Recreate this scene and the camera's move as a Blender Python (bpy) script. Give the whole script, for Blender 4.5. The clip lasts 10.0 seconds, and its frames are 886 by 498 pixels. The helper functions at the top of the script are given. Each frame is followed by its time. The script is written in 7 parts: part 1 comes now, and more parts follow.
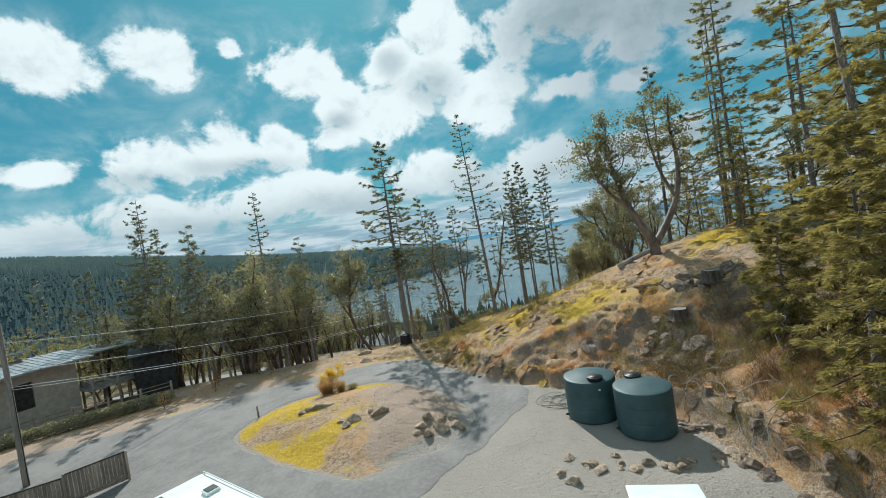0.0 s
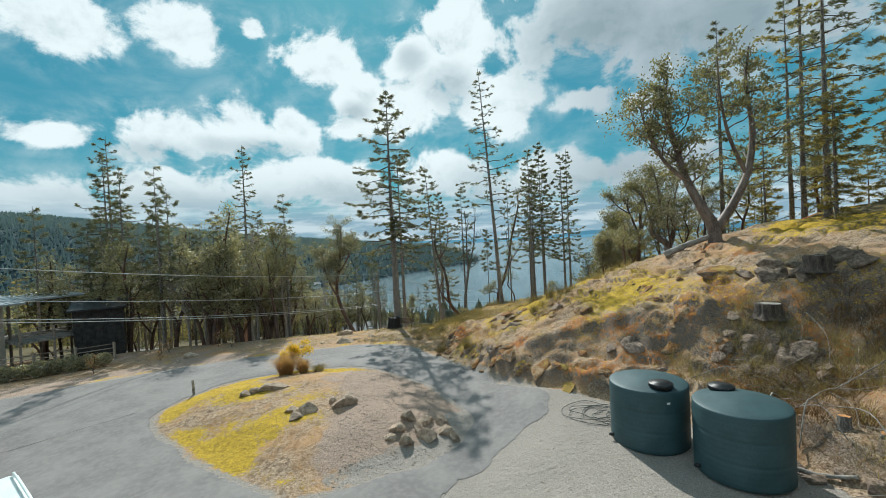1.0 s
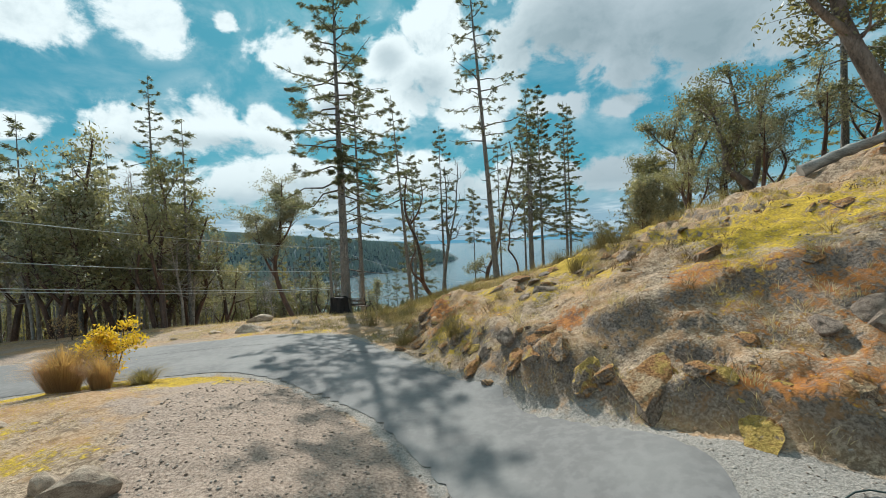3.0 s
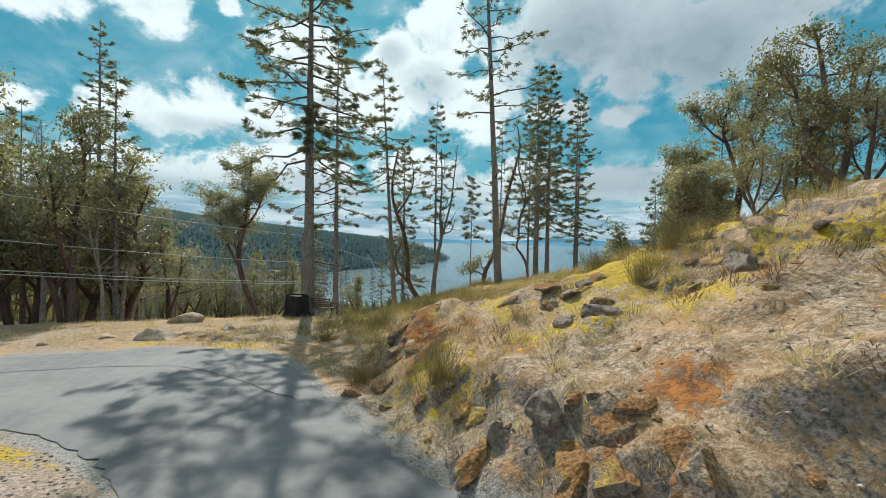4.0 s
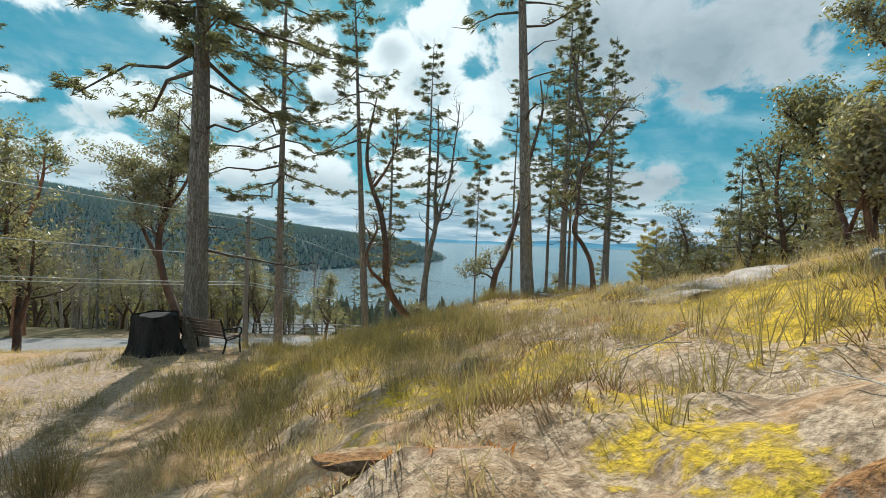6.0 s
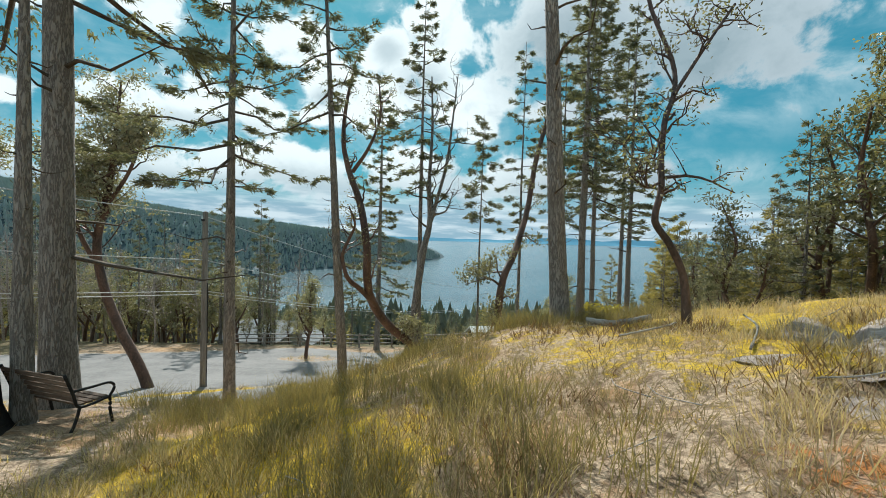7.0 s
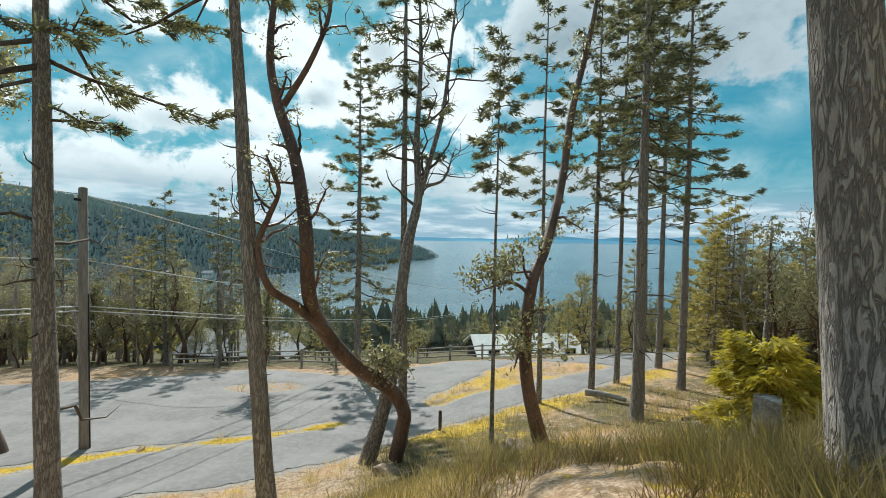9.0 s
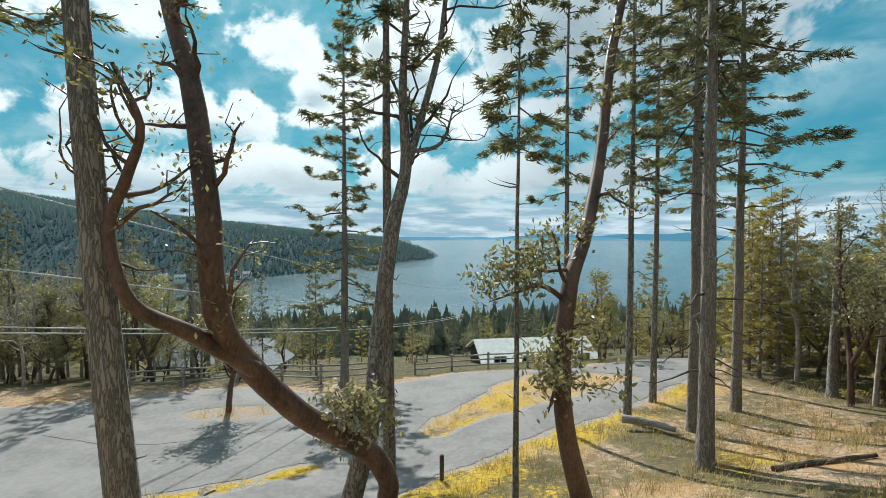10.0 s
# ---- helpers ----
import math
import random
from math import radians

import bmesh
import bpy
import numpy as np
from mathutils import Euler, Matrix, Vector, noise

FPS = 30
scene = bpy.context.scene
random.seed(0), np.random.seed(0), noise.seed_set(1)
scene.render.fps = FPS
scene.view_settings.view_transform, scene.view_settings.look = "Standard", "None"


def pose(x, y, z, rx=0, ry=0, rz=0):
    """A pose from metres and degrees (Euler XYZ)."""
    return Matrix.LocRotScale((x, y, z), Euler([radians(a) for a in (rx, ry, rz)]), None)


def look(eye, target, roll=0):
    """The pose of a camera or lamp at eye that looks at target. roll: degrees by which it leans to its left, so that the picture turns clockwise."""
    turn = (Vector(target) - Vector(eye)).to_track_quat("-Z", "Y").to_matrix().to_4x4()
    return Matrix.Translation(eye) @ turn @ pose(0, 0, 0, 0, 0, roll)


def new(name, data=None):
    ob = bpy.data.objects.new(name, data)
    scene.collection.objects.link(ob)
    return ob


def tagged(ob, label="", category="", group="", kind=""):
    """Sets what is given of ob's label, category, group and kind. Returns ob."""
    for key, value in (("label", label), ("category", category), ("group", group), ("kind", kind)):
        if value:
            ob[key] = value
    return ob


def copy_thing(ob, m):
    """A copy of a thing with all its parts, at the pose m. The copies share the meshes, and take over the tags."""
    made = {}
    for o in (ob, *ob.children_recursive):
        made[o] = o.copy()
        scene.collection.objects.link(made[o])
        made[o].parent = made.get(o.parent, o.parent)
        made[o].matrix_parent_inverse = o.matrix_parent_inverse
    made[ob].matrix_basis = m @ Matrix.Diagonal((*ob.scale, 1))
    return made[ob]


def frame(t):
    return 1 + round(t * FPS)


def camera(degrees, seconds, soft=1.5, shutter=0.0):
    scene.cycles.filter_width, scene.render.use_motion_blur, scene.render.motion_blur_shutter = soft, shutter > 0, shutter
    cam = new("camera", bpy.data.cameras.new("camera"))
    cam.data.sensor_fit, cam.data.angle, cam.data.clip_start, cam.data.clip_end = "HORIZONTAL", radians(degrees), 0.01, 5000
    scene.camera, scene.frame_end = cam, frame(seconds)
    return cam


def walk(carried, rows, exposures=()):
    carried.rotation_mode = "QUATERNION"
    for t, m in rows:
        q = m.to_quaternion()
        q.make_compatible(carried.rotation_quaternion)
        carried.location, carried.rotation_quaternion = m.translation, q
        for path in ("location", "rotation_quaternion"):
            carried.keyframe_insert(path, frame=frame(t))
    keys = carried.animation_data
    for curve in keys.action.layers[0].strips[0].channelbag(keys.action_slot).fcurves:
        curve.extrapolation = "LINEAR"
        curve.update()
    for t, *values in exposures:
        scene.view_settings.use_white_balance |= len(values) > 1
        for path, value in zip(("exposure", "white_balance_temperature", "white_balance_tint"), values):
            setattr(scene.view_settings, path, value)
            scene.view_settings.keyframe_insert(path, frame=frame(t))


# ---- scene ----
cam = camera(92.7, 10.0, 0.9)
PATH = [
    (0, (0.953, -0.442, 8.183), (0.911, 1.557, 8.138), -8.7),
    (0.5, (0.622, 2.449, 6.984), (0.576, 4.448, 6.94), -4.9),
    (1, (0.422, 5.431, 5.815), (0.372, 7.43, 5.772), -2.9),
    (1.5, (0.297, 8.379, 4.781), (0.267, 10.379, 4.738), -2.7),
    (2, (0.223, 11.244, 3.842), (0.222, 13.243, 3.798), -2.6),
    (2.5, (0.233, 13.911, 3.024), (0.277, 15.91, 2.982), -3.4),
    (4, (0.578, 21.688, 2.156), (0.676, 23.685, 2.108), 1.1),
    (4.5, (0.617, 23.684, 1.976), (0.72, 25.681, 1.927), 1.8),
    (5, (0.658, 25.753, 1.783), (0.77, 27.749, 1.735), 2.2),
    (5.5, (0.867, 28.06, 1.571), (0.981, 30.056, 1.524), 2.3),
    (7, (1.368, 34.272, 1.529), (1.497, 36.267, 1.474), 1.7),
    (7.5, (1.391, 35.922, 1.523), (1.533, 37.916, 1.465), 1.4),
    (8, (1.516, 37.475, 1.351), (1.666, 39.469, 1.297), 1.1),
    (8.5, (1.629, 39.178, 1.202), (1.787, 41.171, 1.145), 1.0),
    (9, (1.755, 40.836, 1.031), (1.909, 42.829, 0.975), 1.0),
    (9.5, (1.902, 42.567, 0.924), (2.056, 44.56, 0.863), 0.9),
    (10, (2.038, 44.439, 0.752), (2.196, 46.432, 0.693), 0.1),
]
walk(cam, [(t, look(eye, target, roll)) for t, eye, target, roll in PATH], [(0.0, 0.22, 5900, 4.0), (2.5, 0.27, 5900, 4.0), (4.5, 0.33, 5900, 4.0), (7.0, 0.40, 5900, 4.0), (10.0, 0.42, 5900, 4.0)])

# ---- light ----
SUN_AZ, SUN_EL = radians(-13.5), radians(40)
sun_dir = Vector((math.sin(SUN_AZ) * math.cos(SUN_EL), math.cos(SUN_AZ) * math.cos(SUN_EL), math.sin(SUN_EL)))
sun_data = bpy.data.lights.new("sun", "SUN")
sun_data.energy, sun_data.angle, sun_data.color = 4.6, radians(0.6), (1.0, 0.94, 0.84)
sun = new("sun", sun_data)
sun.matrix_world = look((0, 0, 60), Vector((0, 0, 60)) - sun_dir)


class Graph:
    """Short way to write a node tree."""

    def __init__(self, tree):
        self.tree = tree
        tree.nodes.clear()

    def add(self, kind, **values):
        n = self.tree.nodes.new(kind)
        for key, v in values.items():
            if key == "op":
                n.operation = v
        return n

    def put(self, socket, v):
        if v is None:
            return
        if isinstance(v, bpy.types.NodeSocket):
            self.tree.links.new(v, socket)
        elif isinstance(v, (tuple, list)) and len(v) == 3 and socket.type == "RGBA":
            socket.default_value = (*v, 1)
        else:
            socket.default_value = v

    def math(self, op, a, b=None, c=None, clamp=False):
        n = self.tree.nodes.new("ShaderNodeMath")
        n.operation, n.use_clamp = op, clamp
        for k, v in enumerate((a, b, c)):
            self.put(n.inputs[k], v)
        return n.outputs[0]

    def vec(self, op, a, b=None, scale=None):
        n = self.tree.nodes.new("ShaderNodeVectorMath")
        n.operation = op
        self.put(n.inputs[0], a)
        self.put(n.inputs[1], b)
        self.put(n.inputs[3], scale)
        return n.outputs["Value"] if op in ("DOT_PRODUCT", "LENGTH", "DISTANCE") else n.outputs[0]

    def noise(self, vector, scale, detail=4, rough=0.55, distort=0.0):
        n = self.tree.nodes.new("ShaderNodeTexNoise")
        self.put(n.inputs["Vector"], vector)
        for key, v in (("Scale", scale), ("Detail", detail), ("Roughness", rough), ("Distortion", distort)):
            self.put(n.inputs[key], v)
        return n.outputs["Fac"]

    def ramp(self, v, a, b, lo=0.0, hi=1.0):
        n = self.tree.nodes.new("ShaderNodeMapRange")
        n.interpolation_type = "SMOOTHSTEP"
        for k, x in enumerate((v, a, b, lo, hi)):
            self.put(n.inputs[k], x)
        return n.outputs[0]

    def mix(self, f, a, b, blend="MIX"):
        n = self.tree.nodes.new("ShaderNodeMix")
        n.data_type, n.blend_type = "RGBA", blend
        self.put(n.inputs[0], f)
        self.put(n.inputs[6], a)
        self.put(n.inputs[7], b)
        return n.outputs[2]

    def bump(self, h, strength=0.5, dist=0.02):
        n = self.tree.nodes.new("ShaderNodeBump")
        self.put(n.inputs["Height"], h)
        n.inputs["Strength"].default_value, n.inputs["Distance"].default_value = strength, dist
        return n.outputs[0]


world = bpy.data.worlds.new("world")
scene.world = world
world.use_nodes = True
g = Graph(world.node_tree)
sky = g.add("ShaderNodeTexSky")
sky.sky_type, sky.sun_disc = "NISHITA", False
sky.sun_elevation, sky.sun_rotation = SUN_EL, SUN_AZ % (2 * math.pi)
sky.ozone_density, sky.dust_density = 2.5, 0.6
coord = g.add("ShaderNodeTexCoord").outputs["Generated"]
sep = g.add("ShaderNodeSeparateXYZ")
g.put(sep.inputs[0], coord)
az, el = g.math("ARCTAN2", sep.outputs[0], sep.outputs[1]), g.math("ARCSINE", sep.outputs[2])
comb = g.add("ShaderNodeCombineXYZ")
g.put(comb.inputs[0], az)
g.put(comb.inputs[1], g.math("MULTIPLY", el, 1.25))
sp = comb.outputs[0]
puff = g.math("SUBTRACT", g.noise(sp, 8.0, 12, 0.60, 0.25), 0.5)
lump = g.math("SUBTRACT", g.noise(sp, 3.4, 3, 0.5), 0.5)
# the heaps of cloud: bearing, height, half width, half height, in degrees
HEAPS = [(-42, 22.3, 4.2, 3), (-31.4, 24.4, 4.6, 2.7), (-24.2, 25.3, 1.5, 1.3), (-16.3, 22.6, 6.2, 3.6), (-11.3, 18.6, 4.4, 3.2), (-4.4, 22.9, 4.6, 4), (2.3, 26, 5.4, 8.5), (24, 24, 19, 7.2), (38, 23.5, 12, 7),
         (18.3, 16.6, 4.4, 1.8), (25.5, 15.4, 3.4, 1.5), (-35.2, 13.2, 5.6, 2.7), (-26.2, 14.6, 3.9, 3.6), (-20, 14.6, 4, 2.8), (-44, 12.4, 6, 1.6), (-13.4, 15, 3.6, 1.9), (-4.7, 18, 5, 4.4), (6.4, 17.4, 4.6, 4.6), (-17.6, 8, 13, 3.1), (-34, 7.2, 9, 2.4), (-46, 5.8, 8, 2.5), (26, 7.6, 11, 2.3), (10.5, 7.2, 9, 3.6), (-1, 8.6, 9, 3.4)]
# where they are thick and grey
GREYS = [(0.8, 19.6, 4.2, 2.9), (-4.3, 23.2, 2.2, 1.7), (17, 23.5, 9, 5), (34, 21, 11, 5.5), (-35.3, 11.6, 5, 1.5), (-25, 12.4, 7, 1.3), (-10.6, 6.2, 11, 2.2), (5, 7, 5, 4.5), (-32, 5.6, 12, 1.7), (-12, 17, 2.2, 1.2)]


def nearest(heaps):
    """Distance to the closest heap, 1 at its rim."""
    got = None
    for a_, e_, ra, re_ in heaps:
        d_ = g.vec("SUBTRACT", sp, (radians(a_), radians(e_) * 1.25, 0))
        d_ = g.vec("LENGTH", g.vec("MULTIPLY", d_, (1 / radians(ra), 1 / radians(re_ * 1.25), 0)))
        got = d_ if got is None else g.math("MINIMUM", got, d_)
    return got


field = nearest(HEAPS)
# behind, beside and overhead, the same broken sky goes on
wide_sky = g.math("SUBTRACT", 1.0, g.math("MULTIPLY", lump, 4.0))
outside = g.math("MINIMUM", g.ramp(g.math("ABSOLUTE", az), 1.0, 1.3, 2.0, -0.1), g.ramp(el, 0.56, 0.75, 2.0, -0.1))
field = g.math("MINIMUM", field, g.math("ADD", wide_sky, outside))
thick = g.math("SUBTRACT", 1.05, field)
thick = g.math("ADD", thick, g.math("ADD", g.math("MULTIPLY", puff, 3.0), g.math("MULTIPLY", lump, 1.1)))
mask = g.ramp(thick, -0.06, 0.34)
# the same heaps a little higher up: where they are thick above, the cloud is in its own shade
over_ = g.vec("ADD", sp, (-0.008, 0.035, 0.0))
puff_up = g.math("SUBTRACT", g.noise(over_, 8.0, 7, 0.58, 0.25), 0.5)
belly = g.math("MULTIPLY_ADD", g.math("SUBTRACT", puff_up, puff), 2.6, 0.1)
grey = g.math("SUBTRACT", 1.05, nearest(GREYS))
core = g.math("ADD", g.ramp(g.math("ADD", grey, g.math("MULTIPLY", puff, 2.2)), -0.35, 1.0, 0.0, 0.85), g.ramp(belly, 0.0, 0.7, 0.0, 0.55), clamp=True)
east = g.ramp(az, 0.10, 0.40)
lit_col = g.mix(east, (0.77, 0.80, 0.775), (0.44, 0.485, 0.50))
shade_col = g.mix(east, (0.44, 0.50, 0.51), (0.255, 0.315, 0.335))
lit_col = g.mix(g.ramp(el, 0.20, 0.09, 0.0, 0.5), lit_col, shade_col)
cloud_col = g.mix(core, lit_col, shade_col)
streak = g.noise(g.vec("MULTIPLY", sp, (1.0, 5.0, 1.0)), 7.0, 6, 0.55)
bank_col = g.mix(g.ramp(streak, 0.42, 0.62), (0.26, 0.37, 0.43), (0.54, 0.60, 0.615))
wisp = g.ramp(g.noise(g.vec("MULTIPLY", g.vec("ADD", sp, (2.0, 5.0, 0.0)), (1.0, 2.4, 1.0)), 4.0, 6, 0.6), 0.46, 0.78, 0.0, 0.4)
blue = g.mix(1.0, sky.outputs[0], (0.46, 0.92, 0.80), "MULTIPLY")
blue = g.vec("SCALE", blue, None, 0.055)
blue = g.mix(0.55, blue, (0.055, 0.28, 0.37))
veil = g.math("MULTIPLY", g.ramp(field, 2.1, 1.0, 0.0, 0.75), g.ramp(puff, -0.12, 0.16))
col = g.mix(g.math("MAXIMUM", wisp, veil), blue, (0.40, 0.52, 0.545))
col = g.mix(mask, col, cloud_col)
col = g.mix(g.ramp(el, 0.13, 0.05), col, bank_col)
bg = g.add("ShaderNodeBackground")
g.put(bg.inputs[0], col)
bg.inputs[1].default_value = 1.0
out = g.add("ShaderNodeOutputWorld")
g.tree.links.new(bg.outputs[0], out.inputs[0])


# ---- materials ----
def material(name, rough=0.8, metal=0.0, spec=0.3):
    m = bpy.data.materials.new(name)
    m.use_nodes = True
    q = Graph(m.node_tree)
    b = q.add("ShaderNodeBsdfPrincipled")
    o = q.add("ShaderNodeOutputMaterial")
    q.tree.links.new(b.outputs[0], o.inputs[0])
    b.inputs["Roughness"].default_value, b.inputs["Metallic"].default_value = rough, metal
    b.inputs["Specular IOR Level"].default_value = spec
    return m, q, b, o


def place(q, own=False):
    if own:
        return q.add("ShaderNodeTexCoord").outputs["Object"]
    return q.add("ShaderNodeNewGeometry").outputs["Position"]


def two_tone(name, dark, light, scale=6.0, fine=60.0, rough=0.8, metal=0.0, bump=0.4, dist=0.01, stretch=None, own=True, vary=0.0, spec=0.3):
    """A surface with variation at two scales and a fine relief."""
    m, q, b, _ = material(name, rough, metal, spec)
    p = place(q, own)
    if stretch:
        p = q.vec("MULTIPLY", p, stretch)
    n1, n2 = q.noise(p, scale, 4), q.noise(p, fine, 5, 0.65)
    f = q.ramp(q.math("ADD", q.math("MULTIPLY", n1, 0.55), q.math("MULTIPLY", n2, 0.45)), 0.34, 0.66)
    c = q.mix(f, dark, light)
    if vary:
        r = q.add("ShaderNodeObjectInfo").outputs["Random"]
        h = q.add("ShaderNodeHueSaturation")
        q.put(h.inputs["Color"], c)
        q.put(h.inputs["Value"], q.math("MULTIPLY_ADD", r, 2 * vary, 1 - vary))
        c = h.outputs[0]
    q.put(b.inputs["Base Color"], c)
    if bump:
        q.put(b.inputs["Normal"], q.bump(q.math("ADD", n1, n2), bump, dist))
    return m


def foliage(name, dark, light, through_light=0.35, rough=0.55):
    m, q, b, o = material(name, rough, 0, 0.4)
    geo = q.add("ShaderNodeNewGeometry")
    isl = geo.outputs["Random Per Island"]
    n = q.noise(geo.outputs["Position"], 0.8, 3)
    obr = q.add("ShaderNodeObjectInfo").outputs["Random"]
    f = q.math("ADD", q.math("MULTIPLY", isl, 0.5), q.math("ADD", q.math("MULTIPLY", n, 0.35), q.math("MULTIPLY", obr, 0.25)), clamp=True)
    c = q.mix(f, dark, light)
    q.put(b.inputs["Base Color"], c)
    t = q.add("ShaderNodeBsdfTranslucent")
    q.put(t.inputs[0], q.mix(1.0, c, (1.25, 1.2, 0.6), "MULTIPLY"))
    x = q.add("ShaderNodeMixShader")
    x.inputs[0].default_value = through_light
    q.tree.links.new(b.outputs[0], x.inputs[1])
    q.tree.links.new(t.outputs[0], x.inputs[2])
    q.tree.links.new(x.outputs[0], o.inputs[0])
    return m


def bark(name, dark, light, scale=9.0, deep=0.05, z=0.22):
    m, q, b, _ = material(name, 0.9)
    p = place(q, True)
    p2 = q.vec("MULTIPLY", p, (1, 1, z))
    wave = q.noise(p2, scale, 3, 0.6, 0.6)
    fine = q.noise(p2, scale * 6, 4, 0.7)
    crack = q.ramp(q.math("ABSOLUTE", q.math("SUBTRACT", wave, 0.5)), 0.0, 0.10)
    f = q.math("MULTIPLY", crack, q.math("MULTIPLY_ADD", fine, 0.7, 0.45), clamp=True)
    big = q.noise(p, 0.7, 2)
    q.put(b.inputs["Base Color"], q.mix(q.math("MULTIPLY", f, q.math("MULTIPLY_ADD", big, 0.6, 0.6), clamp=True), dark, light))
    q.put(b.inputs["Normal"], q.bump(q.math("ADD", crack, q.math("MULTIPLY", fine, 0.4)), 0.8, deep))
    return m


M = {}
M["bark"] = bark("fir_bark", (0.185, 0.16, 0.142), (0.45, 0.405, 0.36), 23.0, 0.05, 0.18)
M["bark_thin"] = bark("young_bark", (0.10, 0.088, 0.078), (0.37, 0.33, 0.29), 16, 0.015, 0.3)
M["twig"] = two_tone("twig_wood", (0.05, 0.04, 0.03), (0.14, 0.11, 0.085), 5, 40, 0.9)
M["pale_twig"] = two_tone("pale_grey_twigs", (0.22, 0.185, 0.155), (0.48, 0.42, 0.37), 5, 40, 0.9)
M["arb_bark"] = two_tone("arbutus_bark", (0.045, 0.03, 0.025), (0.18, 0.105, 0.075), 2.2, 22, 0.5, stretch=(1, 1, 0.5), bump=0.3)
M["grey_arb"] = two_tone("grey_arbutus_bark", (0.07, 0.054, 0.046), (0.27, 0.21, 0.175), 2.4, 24, 0.6, stretch=(1, 1, 0.4), bump=0.4)
M["orange_bark"] = two_tone("peeling_orange_bark", (0.15, 0.065, 0.035), (0.46, 0.22, 0.12), 1.6, 18, 0.5, stretch=(1, 1, 0.35), bump=0.3)
M["dark_bark"] = two_tone("dark_arbutus_bark", (0.035, 0.026, 0.024), (0.15, 0.095, 0.075), 2.2, 22, 0.55, stretch=(1, 1, 0.5), bump=0.3)
M["needle"] = foliage("fir_needles", (0.06, 0.068, 0.05), (0.26, 0.255, 0.17), 0.4)
# golden cedar tone; on firs it stands for sunlit needles, light put into colour
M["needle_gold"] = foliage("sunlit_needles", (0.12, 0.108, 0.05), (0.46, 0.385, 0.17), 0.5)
M["needle_bright"] = foliage("yellow_green_needles", (0.20, 0.18, 0.03), (0.60, 0.50, 0.08), 0.5)
M["leaf"] = foliage("arbutus_leaves", (0.095, 0.098, 0.062), (0.38, 0.345, 0.215), 0.40, 0.46)
M["leaf_pale"] = foliage("pale_leaves", (0.11, 0.11, 0.075), (0.46, 0.425, 0.31), 0.38, 0.45)
M["dry_leaf"] = foliage("dry_yellow_leaves", (0.42, 0.28, 0.02), (0.85, 0.60, 0.06), 0.4)
M["moss_blade"] = foliage("yellow_moss_blades", (0.30, 0.20, 0.02), (0.70, 0.48, 0.05), 0.35)
M["grass"] = foliage("dry_grass", (0.27, 0.20, 0.125), (0.64, 0.515, 0.355), 0.4)
M["dull_grass"] = foliage("grey_brown_dead_grass", (0.13, 0.098, 0.062), (0.44, 0.35, 0.225), 0.35)
M["broom"] = foliage("broom_twigs", (0.10, 0.085, 0.042), (0.38, 0.305, 0.15), 0.38)
M["broom_twig"] = foliage("brown_green_broom_twigs", (0.075, 0.06, 0.032), (0.27, 0.21, 0.10), 0.3)
M["rust_moss"] = foliage("rust_moss_blades", (0.26, 0.095, 0.03), (0.60, 0.26, 0.07), 0.35)
M["heath"] = foliage("brown_heath", (0.06, 0.04, 0.025), (0.24, 0.14, 0.07), 0.3)
M["pampas"] = foliage("tan_grass_tuft", (0.30, 0.18, 0.09), (0.60, 0.40, 0.22), 0.35)
M["rock"] = two_tone("brown_rock", (0.24, 0.17, 0.12), (0.62, 0.49, 0.37), 2.4, 26, 0.9, bump=0.8, dist=0.05, vary=0.3)
M["pile_rock"] = two_tone("dark_brown_rock", (0.08, 0.058, 0.042), (0.34, 0.26, 0.20), 2.4, 26, 0.9, bump=0.8, dist=0.05, vary=0.3)
M["stump"] = two_tone("weathered_wood", (0.035, 0.028, 0.024), (0.15, 0.12, 0.10), 5, 40, 0.95, stretch=(1, 1, 0.2), bump=0.8, dist=0.02)
M["charred"] = two_tone("charred_wood", (0.008, 0.007, 0.007), (0.04, 0.035, 0.033), 6, 40, 0.9, stretch=(1, 1, 0.2), bump=1.0, dist=0.04)
M["grey_wood"] = two_tone("silvered_wood", (0.14, 0.125, 0.11), (0.42, 0.39, 0.35), 5, 45, 0.9, stretch=(0.2, 1, 1), bump=0.6)
M["pole_wood"] = two_tone("pole_wood", (0.14, 0.12, 0.10), (0.32, 0.28, 0.24), 6, 40, 0.9, stretch=(1, 1, 0.08), bump=0.4)
M["cut_wood"] = two_tone("fresh_cut_wood", (0.42, 0.17, 0.06), (0.62, 0.34, 0.14), 8, 60, 0.8)
M["tank"] = two_tone("green_poly_tank", (0.026, 0.058, 0.066), (0.045, 0.09, 0.10), 1.5, 30, 0.55, bump=0.08, own=True, spec=0.4)
M["black_plastic"] = two_tone("black_plastic", (0.012, 0.013, 0.014), (0.03, 0.032, 0.033), 6, 60, 0.45, bump=0.1)
M["hose"] = two_tone("dark_green_hose", (0.015, 0.03, 0.03), (0.04, 0.065, 0.06), 6, 60, 0.5, bump=0.1)
M["white_gel"] = two_tone("white_gelcoat", (0.62, 0.68, 0.66), (0.80, 0.83, 0.80), 1.2, 30, 0.35, bump=0.05, spec=0.5)
M["dark_metal"] = two_tone("dark_standing_seam", (0.03, 0.033, 0.036), (0.07, 0.075, 0.08), 2, 30, 0.45, 0.3, bump=0.1)
M["grey_metal"] = two_tone("grey_metal_roof", (0.25, 0.27, 0.28), (0.42, 0.44, 0.45), 2, 30, 0.4, 0.3, bump=0.1)
